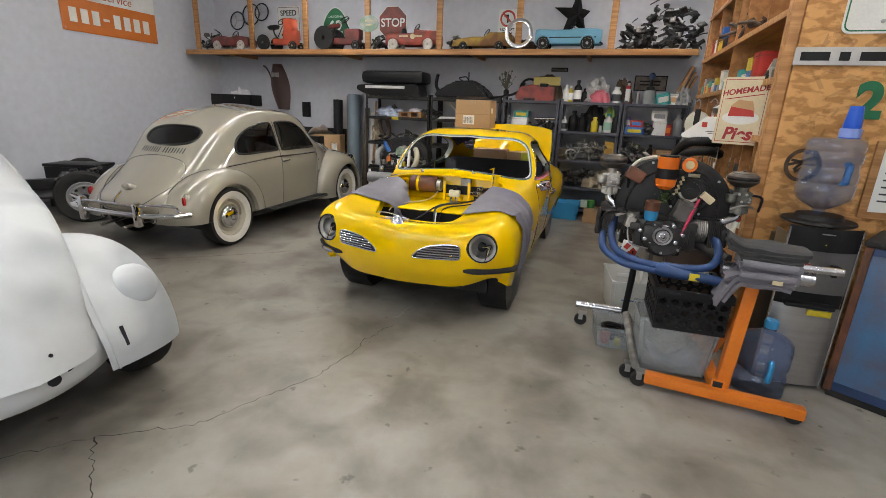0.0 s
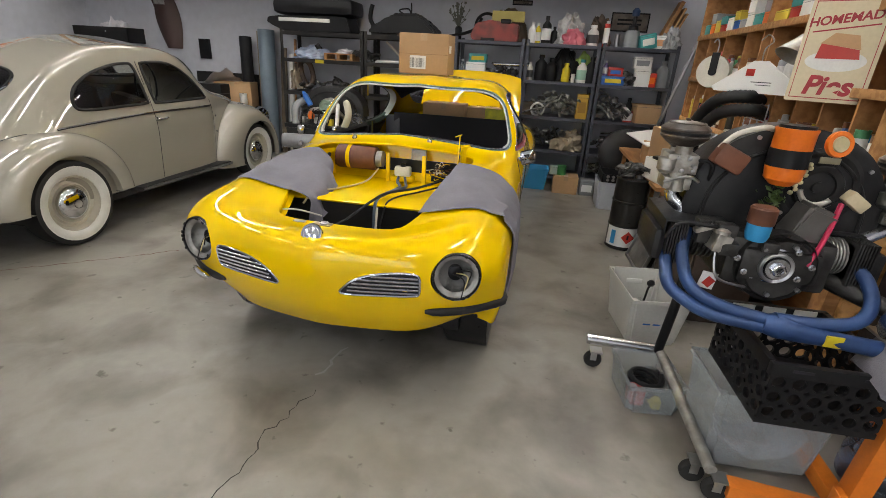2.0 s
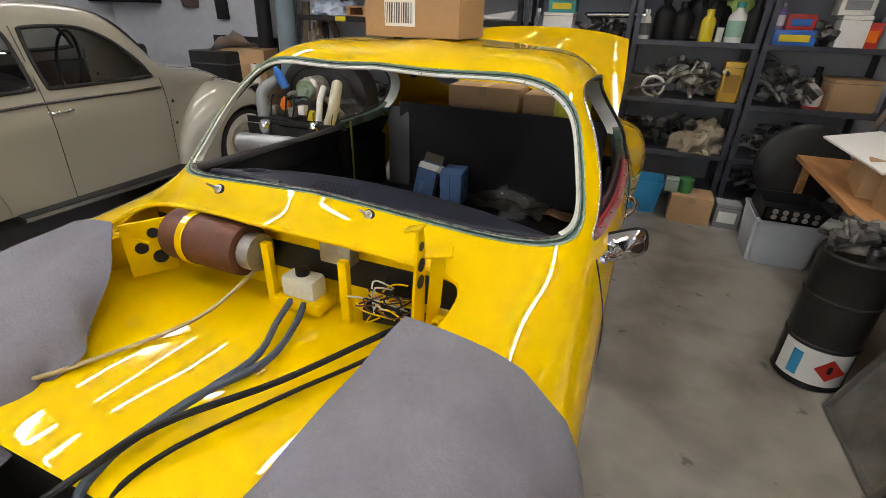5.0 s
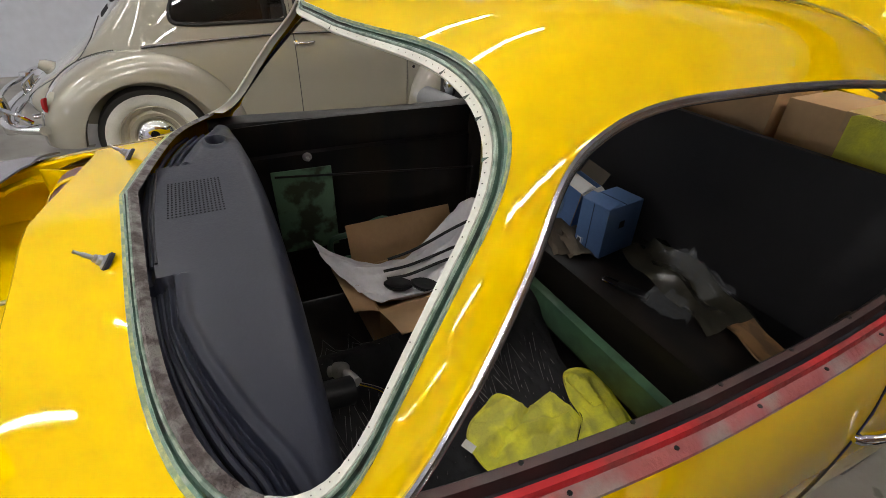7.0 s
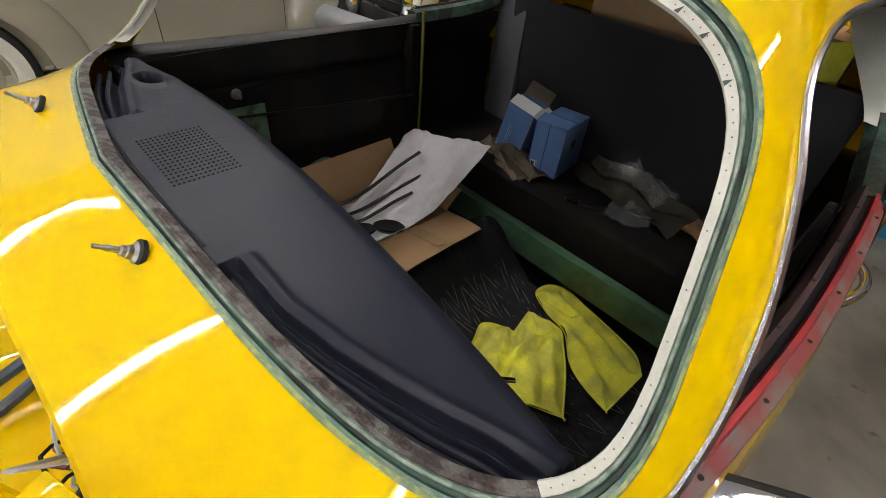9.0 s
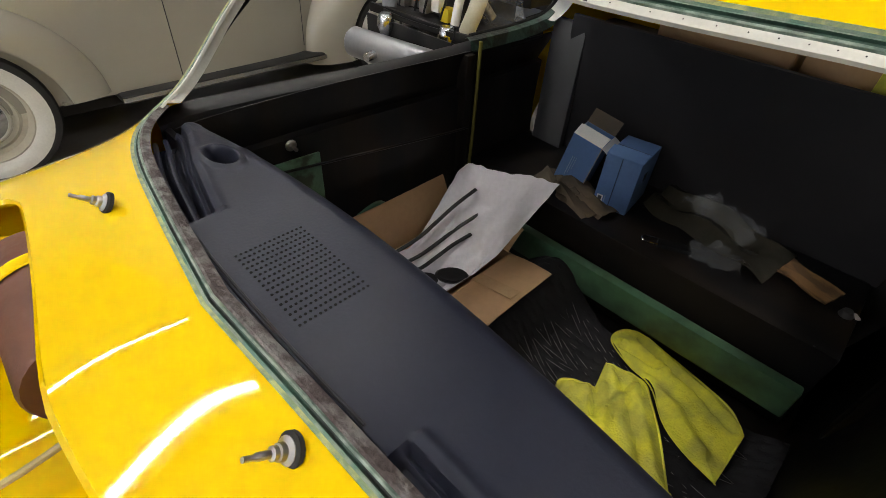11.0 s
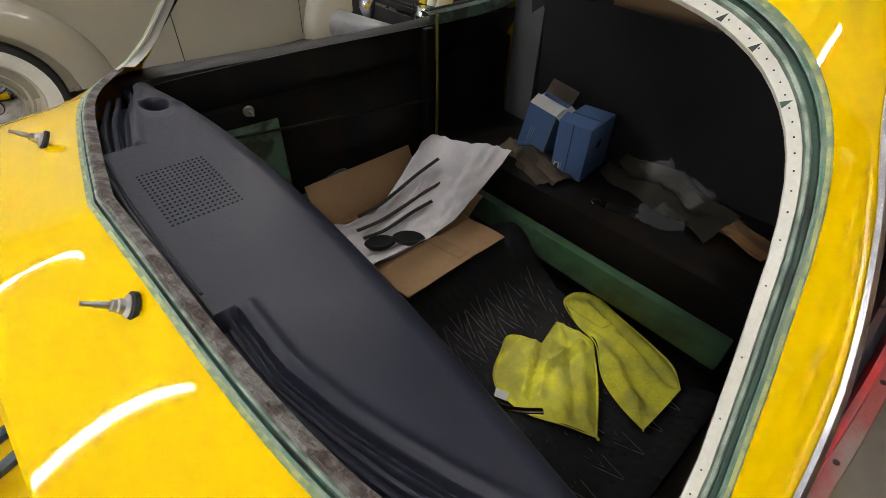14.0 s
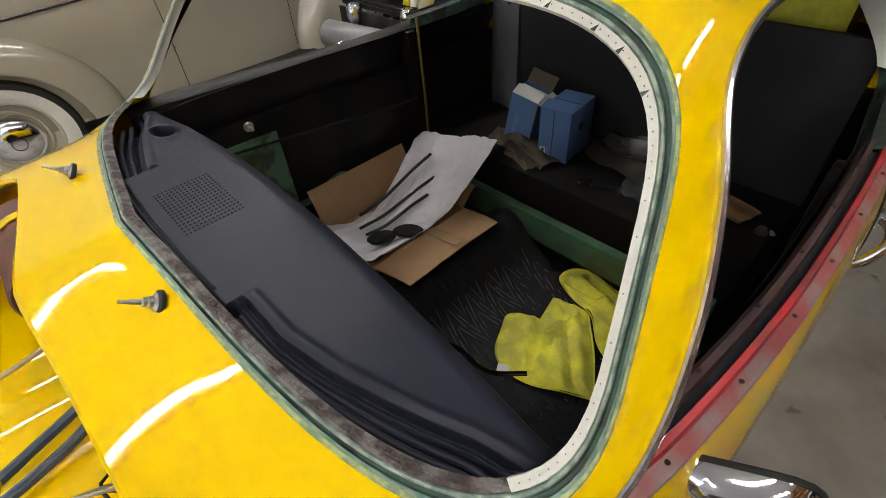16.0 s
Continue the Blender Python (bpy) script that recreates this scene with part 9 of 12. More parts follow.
def shroud(parent, x, y, z0, r, top, depth, material):
    """A cooling-fan shroud: a wide half-round box with a fan boss and a belt housing."""
    bm = bmesh.new()
    pts = []
    for k in range(41):
        a = math.pi * k / 40
        pts.append((-r * math.cos(a), (top - z0) * math.sin(a) ** 0.75))
    rings = []
    for y1, s in ((-depth / 2 - 0.012, 0.93), (-depth / 2, 1.0), (depth / 2, 1.0), (depth / 2 + 0.01, 0.94)):
        rings.append([bm.verts.new((x + px * s, y + y1, z0 + pz * s)) for px, pz in pts])
    for a, b in zip(rings, rings[1:]):
        for k in range(40):
            bm.faces.new((a[k], a[k + 1], b[k + 1], b[k]))
    bm.faces.new(rings[0])
    bm.faces.new(rings[-1])
    for a, b in zip(rings, rings[1:]):
        bm.faces.new((a[0], a[-1], b[-1], b[0]))
    s = part("fan_shroud", bm, material, parent)
    part("rib", pipe([(x + 0.80 * r * -math.cos(math.pi * k / 16), y - depth / 2 - 0.013, z0 + 0.80 * (top - z0) * math.sin(math.pi * k / 16) ** 0.8) for k in range(17)], 0.007, 8, 2), material, s)
    return s


def carb(parent, x, y, z0, z1, filter_mat, carb_alu):
    """A twin carburettor with bowls, levers and a round air cleaner on top."""
    h = z1 - z0
    c = part("carburettor", boxes((x - 0.045, y - 0.05, z0 + 0.02 * h, x + 0.045, y + 0.05, z0 + 0.22 * h), (x - 0.05, y - 0.06, z0 + 0.30 * h, x + 0.05, y + 0.06, z0 + 0.62 * h), bevel=0.006), carb_alu, parent)
    for k in (-1, 1):
        part("throat", turned([(0, 0), (0.032, 0), (0.028, 0.1 * h), (0.028, h * 0.74), (0, h * 0.74)], 14, pose(x, y + 0.032 * k, z0)), carb_alu, c)
    part("float_bowl", turned([(0, 0), (0.02, 0), (0.03, 0.012), (0.03, 0.05), (0, 0.05)], 14, pose(x - 0.05, y - 0.05, z0 + 0.3 * h)), carb_alu, c)
    part("bolts", turned([(0, 0), (0.007, 0), (0.007, 0.03), (0, 0.03)], 6, pose(x + 0.03, y - 0.062, z0 + 0.45 * h, 90)), steel, c)
    part("lever", pipe([(x - 0.05, y - 0.07, z0 + 0.15 * h), (x + 0.02, y - 0.075, z0 + 0.28 * h), (x + 0.06, y - 0.07, z0 + 0.2 * h)], 0.006, 6), steel, c)
    part("fuel_line", pipe([(x + 0.04, y - 0.05, z0 + 0.55 * h), (x + 0.09, y - 0.07, z0 + 0.5 * h), (x + 0.10, y - 0.02, z0 + 0.1 * h)], 0.007, 6), cable_black, c)
    foot = pose(x, y, z0 + h * 0.70)
    a = part("air_cleaner", turned([(0, 0), (0.034, 0), (0.040, 0.006), (0.058, 0.018), (0.072, 0.030), (0.079, 0.036), (0.080, 0.041), (0.077, 0.044), (0.077, 0.058), (0.0795, 0.061), (0.079, 0.066), (0.068, 0.077), (0.046, 0.086), (0.020, 0.090), (0, 0.090)], 32, foot), filter_mat, parent)
    part("clamp_band", turned([(0.0772, 0.046), (0.079, 0.0475), (0.079, 0.0545), (0.0772, 0.056)], 32, foot, False), black_plastic, a)
    part("top_bead", turned([(0.052, 0.0842), (0.055, 0.0862), (0.060, 0.0842), (0.062, 0.0806)], 28, foot, False), filter_mat, a)
    part("wing_nut", turned([(0, 0.088), (0.009, 0.088), (0.008, 0.097), (0, 0.099)], 8, foot), filter_mat, a)
    for k in range(5):
        part("jet_screw", turned([(0, 0), (0.007, 0), (0.007, 0.008), (0.003, 0.010), (0, 0.010)], 8, pose(x - 0.036 + 0.018 * k, y - 0.058, z0 + h * (0.36 + 0.2 * (k % 2)), 90)), steel, c)
    return c


def cylinders(parent, x0, x1, y, z, depth, material, head):
    """Finned cylinder barrels and head, reaching from x0 to x1."""
    n = 9
    bm = bmesh.new()
    for k in range(n):
        xa = x0 + (x1 - x0) * k / n
        for yy in (-1, 1):
            lathe(bm, [(0, 0), (0.062, 0), (0.062, 0.006), (0, 0.006)], 18, pose(xa, y + yy * 0.068, z, 0, 90, 0))
    for yy in (-1, 1):
        lathe(bm, [(0, 0), (0.046, 0), (0.046, abs(x1 - x0)), (0, abs(x1 - x0))], 16, pose(min(x0, x1), y + yy * 0.068, z, 0, 90, 0))
    part("finned_barrel", bm, material, parent)
    s = 1 if x1 > x0 else -1
    h = part("cylinder_head", boxes(*[(min(x1 + s * 0.009 * k, x1 + s * (0.009 * k + 0.005)), y - 0.15, z - 0.075, max(x1 + s * 0.009 * k, x1 + s * (0.009 * k + 0.005)), y + 0.15, z + 0.07) for k in range(7)],
                                      (min(x1, x1 + s * 0.06), y - 0.135, z - 0.06, max(x1, x1 + s * 0.06), y + 0.135, z + 0.055)), head, parent)
    part("valve_cover", boxes((min(x1 + s * 0.06, x1 + s * 0.10), y - 0.14, z - 0.075, max(x1 + s * 0.06, x1 + s * 0.10), y + 0.14, z + 0.04), bevel=0.02), tin_black, h)


eng = thing("engine", pose(0, 0, 0), "flat-four car engine with black shroud and blue exhaust on a stand", "engine")
shroud(eng, 1.20, 3.40, 0.97, 0.31, 1.31, 0.16, tin_black)
case = part("crankcase", boxes((1.02, 3.17, 0.80, 1.34, 3.50, 0.97), (1.06, 3.15, 0.83, 1.30, 3.20, 0.94), (1.10, 3.2, 0.76, 1.28, 3.45, 0.81), bevel=0.02), case_dark, eng)
part("pulley_boss", turned([(0, 0), (0.012, 0), (0.014, 0.004), (0.035, 0.004), (0.037, -0.02), (0.06, -0.03), (0.06, -0.04), (0, -0.04)], 28, pose(1.165, 3.135, 0.885, 90)), polished, eng)
part("timing_cover", turned([(0, 0), (0.10, 0), (0.105, -0.01), (0.105, -0.03), (0, -0.03)], 30, pose(1.19, 3.165, 0.87, 90)), case_dark, eng)
for k in range(6):
    part("bolt", turned([(0, 0), (0.008, 0), (0.008, 0.012), (0, 0.012)], 6, pose(1.19 + 0.088 * math.cos(k * 1.05 + 0.3), 3.165, 0.87 + 0.088 * math.sin(k * 1.05 + 0.3), 90)), steel, case)
# fan hub and belt housing
part("fan_hub", turned([(0, 0), (0.018, 0), (0.02, -0.02), (0.05, -0.02), (0.052, 0.0), (0.072, 0.004), (0.078, -0.006), (0.078, -0.03), (0, -0.03)], 32, pose(1.285, 3.298, 1.125, 90)), tin_black, eng)
bm = bmesh.new()
tube(bm, [(1.285 + 0.055 * math.cos(radians(a)), 3.294, 1.125 + 0.055 * math.sin(radians(a))) for a in range(190, 321, 10)], 0.009, 8)
part("hub_clip", bm, carb_alu, eng)
part("fan_ring", turned([(0.10, 0), (0.115, 0.006), (0.13, 0.0), (0.13, -0.02), (0.10, -0.02), (0.10, 0)], 40, pose(1.285, 3.305, 1.125, 90), False), tin_black, eng)
bm = bmesh.new()
prof = [(1.235, 1.09), (1.325, 1.06), (1.29, 0.93), (1.245, 0.90), (1.185, 0.93), (1.20, 0.99)]
vs = [[bm.verts.new((x, y, z)) for x, z in prof] for y in (3.19, 3.30)]
for k in range(6):
    bm.faces.new((vs[0][k], vs[0][(k + 1) % 6], vs[1][(k + 1) % 6], vs[1][k]))
bm.faces.new(vs[0])
bm.faces.new(vs[1])
bmesh.ops.bevel(bm, geom=bm.edges[:], offset=0.012, segments=2, affect="EDGES")
part("generator_stand", bm, mat("dull_grey_casting", (0.10, 0.095, 0.09), 0.6, 0.2, (0.06, 0.055, 0.05), 9, 0.6, bump=0.1), eng)
part("name_plate", boxes((1.26, 3.296, 1.205, 1.32, 3.302, 1.225), bevel=0.001), mat("brass_plate", (0.3, 0.27, 0.18), 0.4, 0.6), eng)
for x, z in ((1.0, 1.20), (1.07, 1.27), (1.42, 1.19), (1.38, 1.10), (1.35, 1.00), (1.20, 1.03)):
    part("bolt", turned([(0, 0), (0.007, 0), (0.007, 0.008), (0, 0.008)], 8, pose(x, 3.309, z, 90)), steel, eng)
cylinders(eng, 1.05, 0.90, 3.36, 0.91, 0.3, case_dark, case_dark)
cylinders(eng, 1.31, 1.40, 3.34, 0.91, 0.3, dirty_alu, case_dark)
part("engine_tin", boxes((0.82, 3.20, 0.985, 1.03, 3.50, 0.992), (0.82, 3.20, 0.95, 0.826, 3.5, 0.99), bevel=0.002), tin_black, eng)
part("engine_tin", boxes((1.33, 3.27, 0.978, 1.46, 3.50, 0.985), bevel=0.002), tin_black, eng)
carb(eng, 0.855, 3.35, 1.07, 1.275, filter_brown, carb_alu)
carb(eng, 1.545, 3.35, 1.02, 1.22, filter_brown, mat("tarnished_alloy", (0.17, 0.17, 0.15), 0.45, 0.6, (0.07, 0.07, 0.06), 18, 0.8, bump=0.2))
part("intake_pipe", pipe([(0.86, 3.35, 1.09), (0.86, 3.35, 1.04), (0.90, 3.34, 1.0), (0.885, 3.34, 0.95)], 0.024, 12), polished, eng)
part("intake_pipe", pipe([(1.545, 3.35, 1.03), (1.54, 3.34, 1.0), (1.49, 3.32, 0.975), (1.44, 3.30, 0.95), (1.43, 3.29, 0.92)], 0.025, 12), polished, eng)
part("fuel_hose", pipe([(0.95, 3.28, 1.23), (0.99, 3.27, 1.28), (1.06, 3.27, 1.305), (1.10, 3.30, 1.30)], 0.009, 8), cable_white, eng)
part("breather_box", boxes((-0.05, -0.03, -0.035, 0.05, 0.03, 0.035), bevel=0.012), rust, eng, m=pose(0.985, 3.27, 1.20, 0, 25, 0))
part("oil_filler", turned([(0, 0), (0.03, 0), (0.036, 0.02), (0.036, 0.055), (0, 0.055)], 20, pose(1.09, 3.17, 0.965)), sky_blue, eng, "blue lower can")
part("oil_cap", turned([(0, 0), (0.038, 0), (0.04, 0.006), (0.04, 0.05), (0.034, 0.056), (0, 0.056)], 20, pose(1.09, 3.17, 1.02)), rust, eng, "brown cap")
for x, y, z, s in ((1.0, 3.18, 0.985, 0.03), (0.955, 3.2, 0.955, 0.035), (1.01, 3.16, 0.93, 0.03), (1.13, 3.16, 0.95, 0.025), (0.93, 3.19, 1.0, 0.02)):
    part("fitting", boxes((x - s, y - 0.025, z - 0.7 * s, x + s, y + 0.025, z + 0.7 * s), bevel=0.006), case_dark, eng)
part("sensor_plug", boxes((-0.035, -0.02, -0.02, 0.035, 0.02, 0.02), bevel=0.006), mat("cream_plug", (0.55, 0.46, 0.30), 0.5), eng, m=pose(1.365, 3.235, 1.105, 0, 35, 0))
part("red_hose", pipe([(1.325, 3.225, 1.095), (1.30, 3.19, 1.03), (1.275, 3.165, 0.96), (1.255, 3.155, 0.90)], 0.008, 8), plain("crimson_hose", (0.42, 0.012, 0.06), 0.4), eng)
part("dipstick", pipe([(1.10, 3.16, 0.80), (1.0, 3.14, 0.83), (0.98, 3.16, 0.92), (1.0, 3.18, 0.97)], 0.005, 6), steel, eng)
part("oil_line", pipe([(1.02, 3.2, 0.98), (0.94, 3.15, 1.0), (0.86, 3.18, 0.99), (0.83, 3.2, 0.93)], 0.007, 6), cable_black, eng)
part("crank_nut", turned([(0.012, 0.0), (0.022, 0.0), (0.022, 0.016), (0.018, 0.02), (0.012, 0.02)], 6, pose(1.165, 3.135, 0.885, 90), False), polished, eng)
part("hub_ring", turned([(0.040, 0.0), (0.048, 0.004), (0.052, 0.0), (0.052, -0.03)], 28, pose(1.165, 3.14, 0.885, 90), False), steel, eng)
part("lower_tin", turned([(0.118, 0.0), (0.118, -0.05)], 20, pose(1.165, 3.145, 0.885, 90), False), tin_black, eng)
for k, (x, z) in enumerate(((1.045, 0.905), (1.075, 0.86), (1.235, 0.855), (1.265, 0.90), (1.115, 0.945), (1.215, 0.945))):
    part("case_stud", turned([(0, 0), (0.011, 0), (0.011, 0.006), (0.006, 0.007), (0.006, 0.016), (0, 0.016)], 8, pose(x, 3.15, z, 90)), polished, eng)
part("pump_body", boxes((-0.026, -0.03, -0.03, 0.026, 0.03, 0.03), bevel=0.008), carb_alu, eng, m=pose(0.985, 3.165, 0.945, 0, 12, 8))
part("pump_cover", turned([(0, 0), (0.026, 0), (0.026, 0.012), (0.014, 0.02), (0, 0.02)], 16, pose(0.985, 3.165, 0.975, 0, 8, 0)), carb_alu, eng)
part("coil_bracket", boxes((-0.03, -0.012, -0.008, 0.03, 0.012, 0.008), bevel=0.003), carb_alu, eng, m=pose(0.93, 3.17, 0.985, 0, -18, 12))
# blue exhaust headers
for ctrl in ([(0.91, 3.26, 0.95), (0.895, 3.20, 0.88), (0.925, 3.14, 0.79), (1.02, 3.11, 0.745), (1.16, 3.09, 0.725)],
             [(0.855, 3.24, 0.86), (0.85, 3.18, 0.82), (0.865, 3.15, 0.775), (0.92, 3.12, 0.74), (1.0, 3.10, 0.712), (1.16, 3.085, 0.70)],
             [(1.41, 3.25, 0.91), (1.445, 3.18, 0.87), (1.45, 3.12, 0.81), (1.41, 3.09, 0.755), (1.30, 3.085, 0.735), (1.18, 3.085, 0.735)]):
    part("exhaust_pipe", pipe(ctrl, 0.021, 14, 8), exhaust_blue, eng)
part("collector", tube(bmesh.new(), [(1.15, 3.088, 0.712), (1.19, 3.084, 0.712), (1.25, 3.08, 0.704), (1.34, 3.07, 0.697), (1.52, 3.05, 0.69)], [0.030, 0.042, 0.036, 0.027, 0.027], 18), exhaust_blue, eng)
part("flange", turned([(0, 0), (0.036, 0), (0.036, 0.01), (0, 0.01)], 16, pose(0.905, 3.25, 0.95, 60)), polished, eng)
part("flange", turned([(0, 0), (0.036, 0), (0.036, 0.01), (0, 0.01)], 16, pose(1.41, 3.25, 0.91, 60)), exhaust_blue, eng)
part("paper_tag", boxes((-0.025, -0.003, -0.02, 0.025, 0.003, 0.02), bevel=0.001), yellow_gloss, eng, m=pose(1.342, 3.045, 0.70, 6))
part("warning_tag", boxes((-0.025, -0.002, -0.03, 0.025, 0.002, 0.03)), paper_label, eng, m=pose(0.99, 3.18, 0.80, 0, 8, 0))
part("tag_mark", boxes((-0.014, -0.003, -0.015, 0.014, -0.0015, 0.018)), red_gloss, eng, m=pose(0.992, 3.177, 0.795, 0, 35, 0))
# things set on the engine
oc_ = thing("orange_can", pose(1.143, 3.245, 1.135), "orange funnel can with a black band on an engine", "can")
part("can_body", turned([(0, 0), (0.03, 0), (0.052, 0.02), (0.056, 0.05), (0.056, 0.165), (0.058, 0.17), (0.058, 0.178), (0, 0.178)], 28), orange_gloss, oc_)
part("black_band", turned([(0.0575, 0.06), (0.0575, 0.115)], 28, None, False), black_plastic, oc_)
part("lid", turned([(0, 0.178), (0.05, 0.178), (0.05, 0.187), (0, 0.187)], 24), black_plastic, oc_)
part("spout_cap", turned([(0, 0.0), (0.022, 0), (0.026, 0.004), (0.038, 0.004), (0.040, -0.004), (0.038, -0.012), (0, -0.012)], 24, pose(0.10, -0.055, 0.145, 80, 0, 10)), orange_gloss, oc_)
part("cap_disc", turned([(0, 0.001), (0.024, 0.001), (0.022, 0.006), (0, 0.006)], 20, pose(0.10, -0.056, 0.145, 80, 0, 10)), aged_cream, oc_)
bm = bmesh.new()
rr = random.Random(5)
for k in range(34):
    px, pz = 1.155 + rr.gauss(0, 0.022), 1.085 + rr.gauss(0, 0.022)
    l = rr.uniform(0.006, 0.012)
    mm = pose(px, 3.285 + rr.uniform(-0.02, 0.01), pz, rr.uniform(40, 140), rr.uniform(-40, 40), rr.uniform(0, 360))
    bm.faces.new([bm.verts.new(mm @ Vector(p)) for p in ((-l * 1.6, 0, 0), (0, -l * 0.7, 0.003), (l * 1.6, 0, 0), (0, l * 0.7, 0.003))])
tagged(part("leaf_sprig", bm, plain("leaf_green", (0.05, 0.085, 0.02), 0.5)), "small green sprig hanging on an engine shroud", "plant", kind="stuff")
bm = bmesh.new()
for k in range(9):
    lathe(bm, [(0, -0.008), (0.007, -0.005), (0.008, 0), (0.007, 0.005), (0, 0.008)], 10, pose(1.235 - 0.004 * k + 0.008 * (k % 2), 3.29, 1.20 - 0.012 * k))
tagged(part("bead_string", bm, aged_cream), "pale beads hanging on an engine shroud", "beads")

# ---- engine stand ----
st = thing("engine_stand", pose(0, 0, 0), "orange steel engine stand on casters", "engine stand")
part("front_bar", boxes((1.19, -0.03, 0.045, 1.96, 0.03, 0.105), bevel=0.004), stand_orange, st, m=pose(0, 3.13, 0, 0, 0, -5.4) @ pose(-0.0, 0.0, 0))
part("rear_beam", boxes((-0.03, 0, 0.045, 0.03, 0.80, 0.105), bevel=0.004), stand_orange, st, m=pose(1.56, 3.0, 0))
post = part("upright", boxes((-0.032, -0.032, 0.0, 0.032, 0.032, 0.60), bevel=0.004), stand_orange, st, m=pose(1.575, 3.03, 0.10, 0, 3, 0))
part("brace", boxes((-0.015, 0, -0.02, 0.015, 0.40, 0.02)), stand_orange, st, m=pose(1.575, 3.05, 0.48, -48))
part("head_plate", boxes((-0.14, -0.10, 0, 0.14, 0.10, 0.012), bevel=0.003), steel, st, m=pose(1.62, 3.05, 0.715))
part("bearing_pipe", turned([(0.03, 0), (0.038, 0), (0.038, 0.40), (0.03, 0.40)], 22, pose(1.46, 3.05, 0.775, 0, 90, -4)), polished, st)
part("handle_pipe", turned([(0.014, 0), (0.02, 0), (0.02, 0.24), (0.014, 0.24)], 18, pose(1.72, 3.02, 0.83, 0, 88, -8)), polished, st)
part("mount_arm", pipe([(1.5, 3.12, 0.80), (1.40, 3.24, 0.82), (1.30, 3.40, 0.83)], 0.03, 10), case_dark, st)
part("leg_tube", pipe([(1.13, 3.04, 0.115), (1.11, 3.30, 0.14), (1.09, 3.74, 0.16)], 0.022, 12), dirty_alu, st, "dull tube leg")
part("leg_tube", pipe([(1.075, 3.76, 0.16), (0.74, 3.76, 0.16)], 0.026, 12), polished, st, "bright tube foot")
part("leg_upright", pipe([(1.08, 3.74, 0.16), (1.09, 3.7, 0.45), (1.09, 3.69, 0.60)], 0.022, 12), black_plastic, st, "black tube upright")


def caster(parent, x, y, r=0.045):
    c = part("caster", boxes((x - 0.03, y - 0.024, r * 1.1, x - 0.0, y - 0.02, 0.10), (x - 0.03, y + 0.02, r * 1.1, x, y + 0.024, 0.10), (x - 0.035, y - 0.03, 0.095, x + 0.025, y + 0.03, 0.102)), steel, parent)
    part("roller", turned([(0, -0.016), (r * 0.9, -0.016), (r, -0.008), (r, 0.008), (r * 0.9, 0.016), (0, 0.016)], 22, pose(x - 0.015, y, r, 90)), rubber, c)


for x, y in ((1.17, 3.03), (1.93, 2.96), (0.80, 3.76), (1.56, 3.75), (1.11, 3.10)):
    caster(st, x, y)
socket = part("tube_socket", boxes((-0.032, -0.05, -0.032, 0.032, 0.0, 0.032), bevel=0.004), stand_orange, st, m=pose(1.555, 3.045, 0.115, 0, 0, -5))
part("socket_hole", boxes((-0.024, -0.0525, -0.024, 0.024, -0.049, 0.024), bevel=0.002), groove_black, socket)
# folded moving blankets on the stand
blanket = thing("folded_blanket", pose(1.635, 2.985, 0.727, 0, 0, -6) @ Matrix.Diagonal((0.84, 0.85, 0.98, 1)), "grey moving blanket folded on an engine stand", "blanket")
def fold_sheet(z, x0, x1, yw, seed, droop, th=0.016):
    rows = []
    for i in range(25):
        s = i / 24
        px = x0 + (x1 - x0) * s
        rows.append([Vector((px, (b - 0.5) * yw, z + 0.012 * noise.noise(Vector((px * 9, b * 3, seed))) - droop * max(0, 0.24 - s) ** 1.3 * 3 - 0.03 * max(0, abs(b - 0.5) - 0.4) * 4)) for b in (k / 12 for k in range(13))])
    return thicken(ribbon(rows, False), th)


for k, (z, a, b, dr) in enumerate(((0.035, -0.20, 0.13, 0.25), (0.060, -0.24, 0.14, 0.35), (0.085, -0.21, 0.135, 0.1), (0.112, -0.15, 0.15, 0.0), (0.138, -0.15, 0.15, 0.0), (0.165, -0.15, 0.15, 0.0), (0.195, -0.22, 0.17, -0.05), (0.217, -0.22, 0.18, -0.08))):
    part("layer", fold_sheet(z, a, b, 0.23, 3.1 * k, dr, 0.021), grey_cloth if k < 5 else mat("dark_felt", (0.055, 0.055, 0.058), 0.95, 0, (0.035, 0.035, 0.037), 7, 0.6, bump=0.3, bump_scale=150), blanket)
for zz in (0.07, 0.125):
    part("fold_edge", pipe([(0.135, -0.11, zz), (0.142, 0, zz), (0.135, 0.11, zz)], 0.026, 10), grey_cloth, blanket)
    part("fold_edge", pipe([(-0.14, -0.115, zz), (0.02, -0.12, zz), (0.13, -0.115, zz)], 0.022, 10), grey_cloth, blanket)
part("care_tag", boxes((0.02, -0.146, 0.045, 0.07, -0.143, 0.065)), aged_cream, blanket)

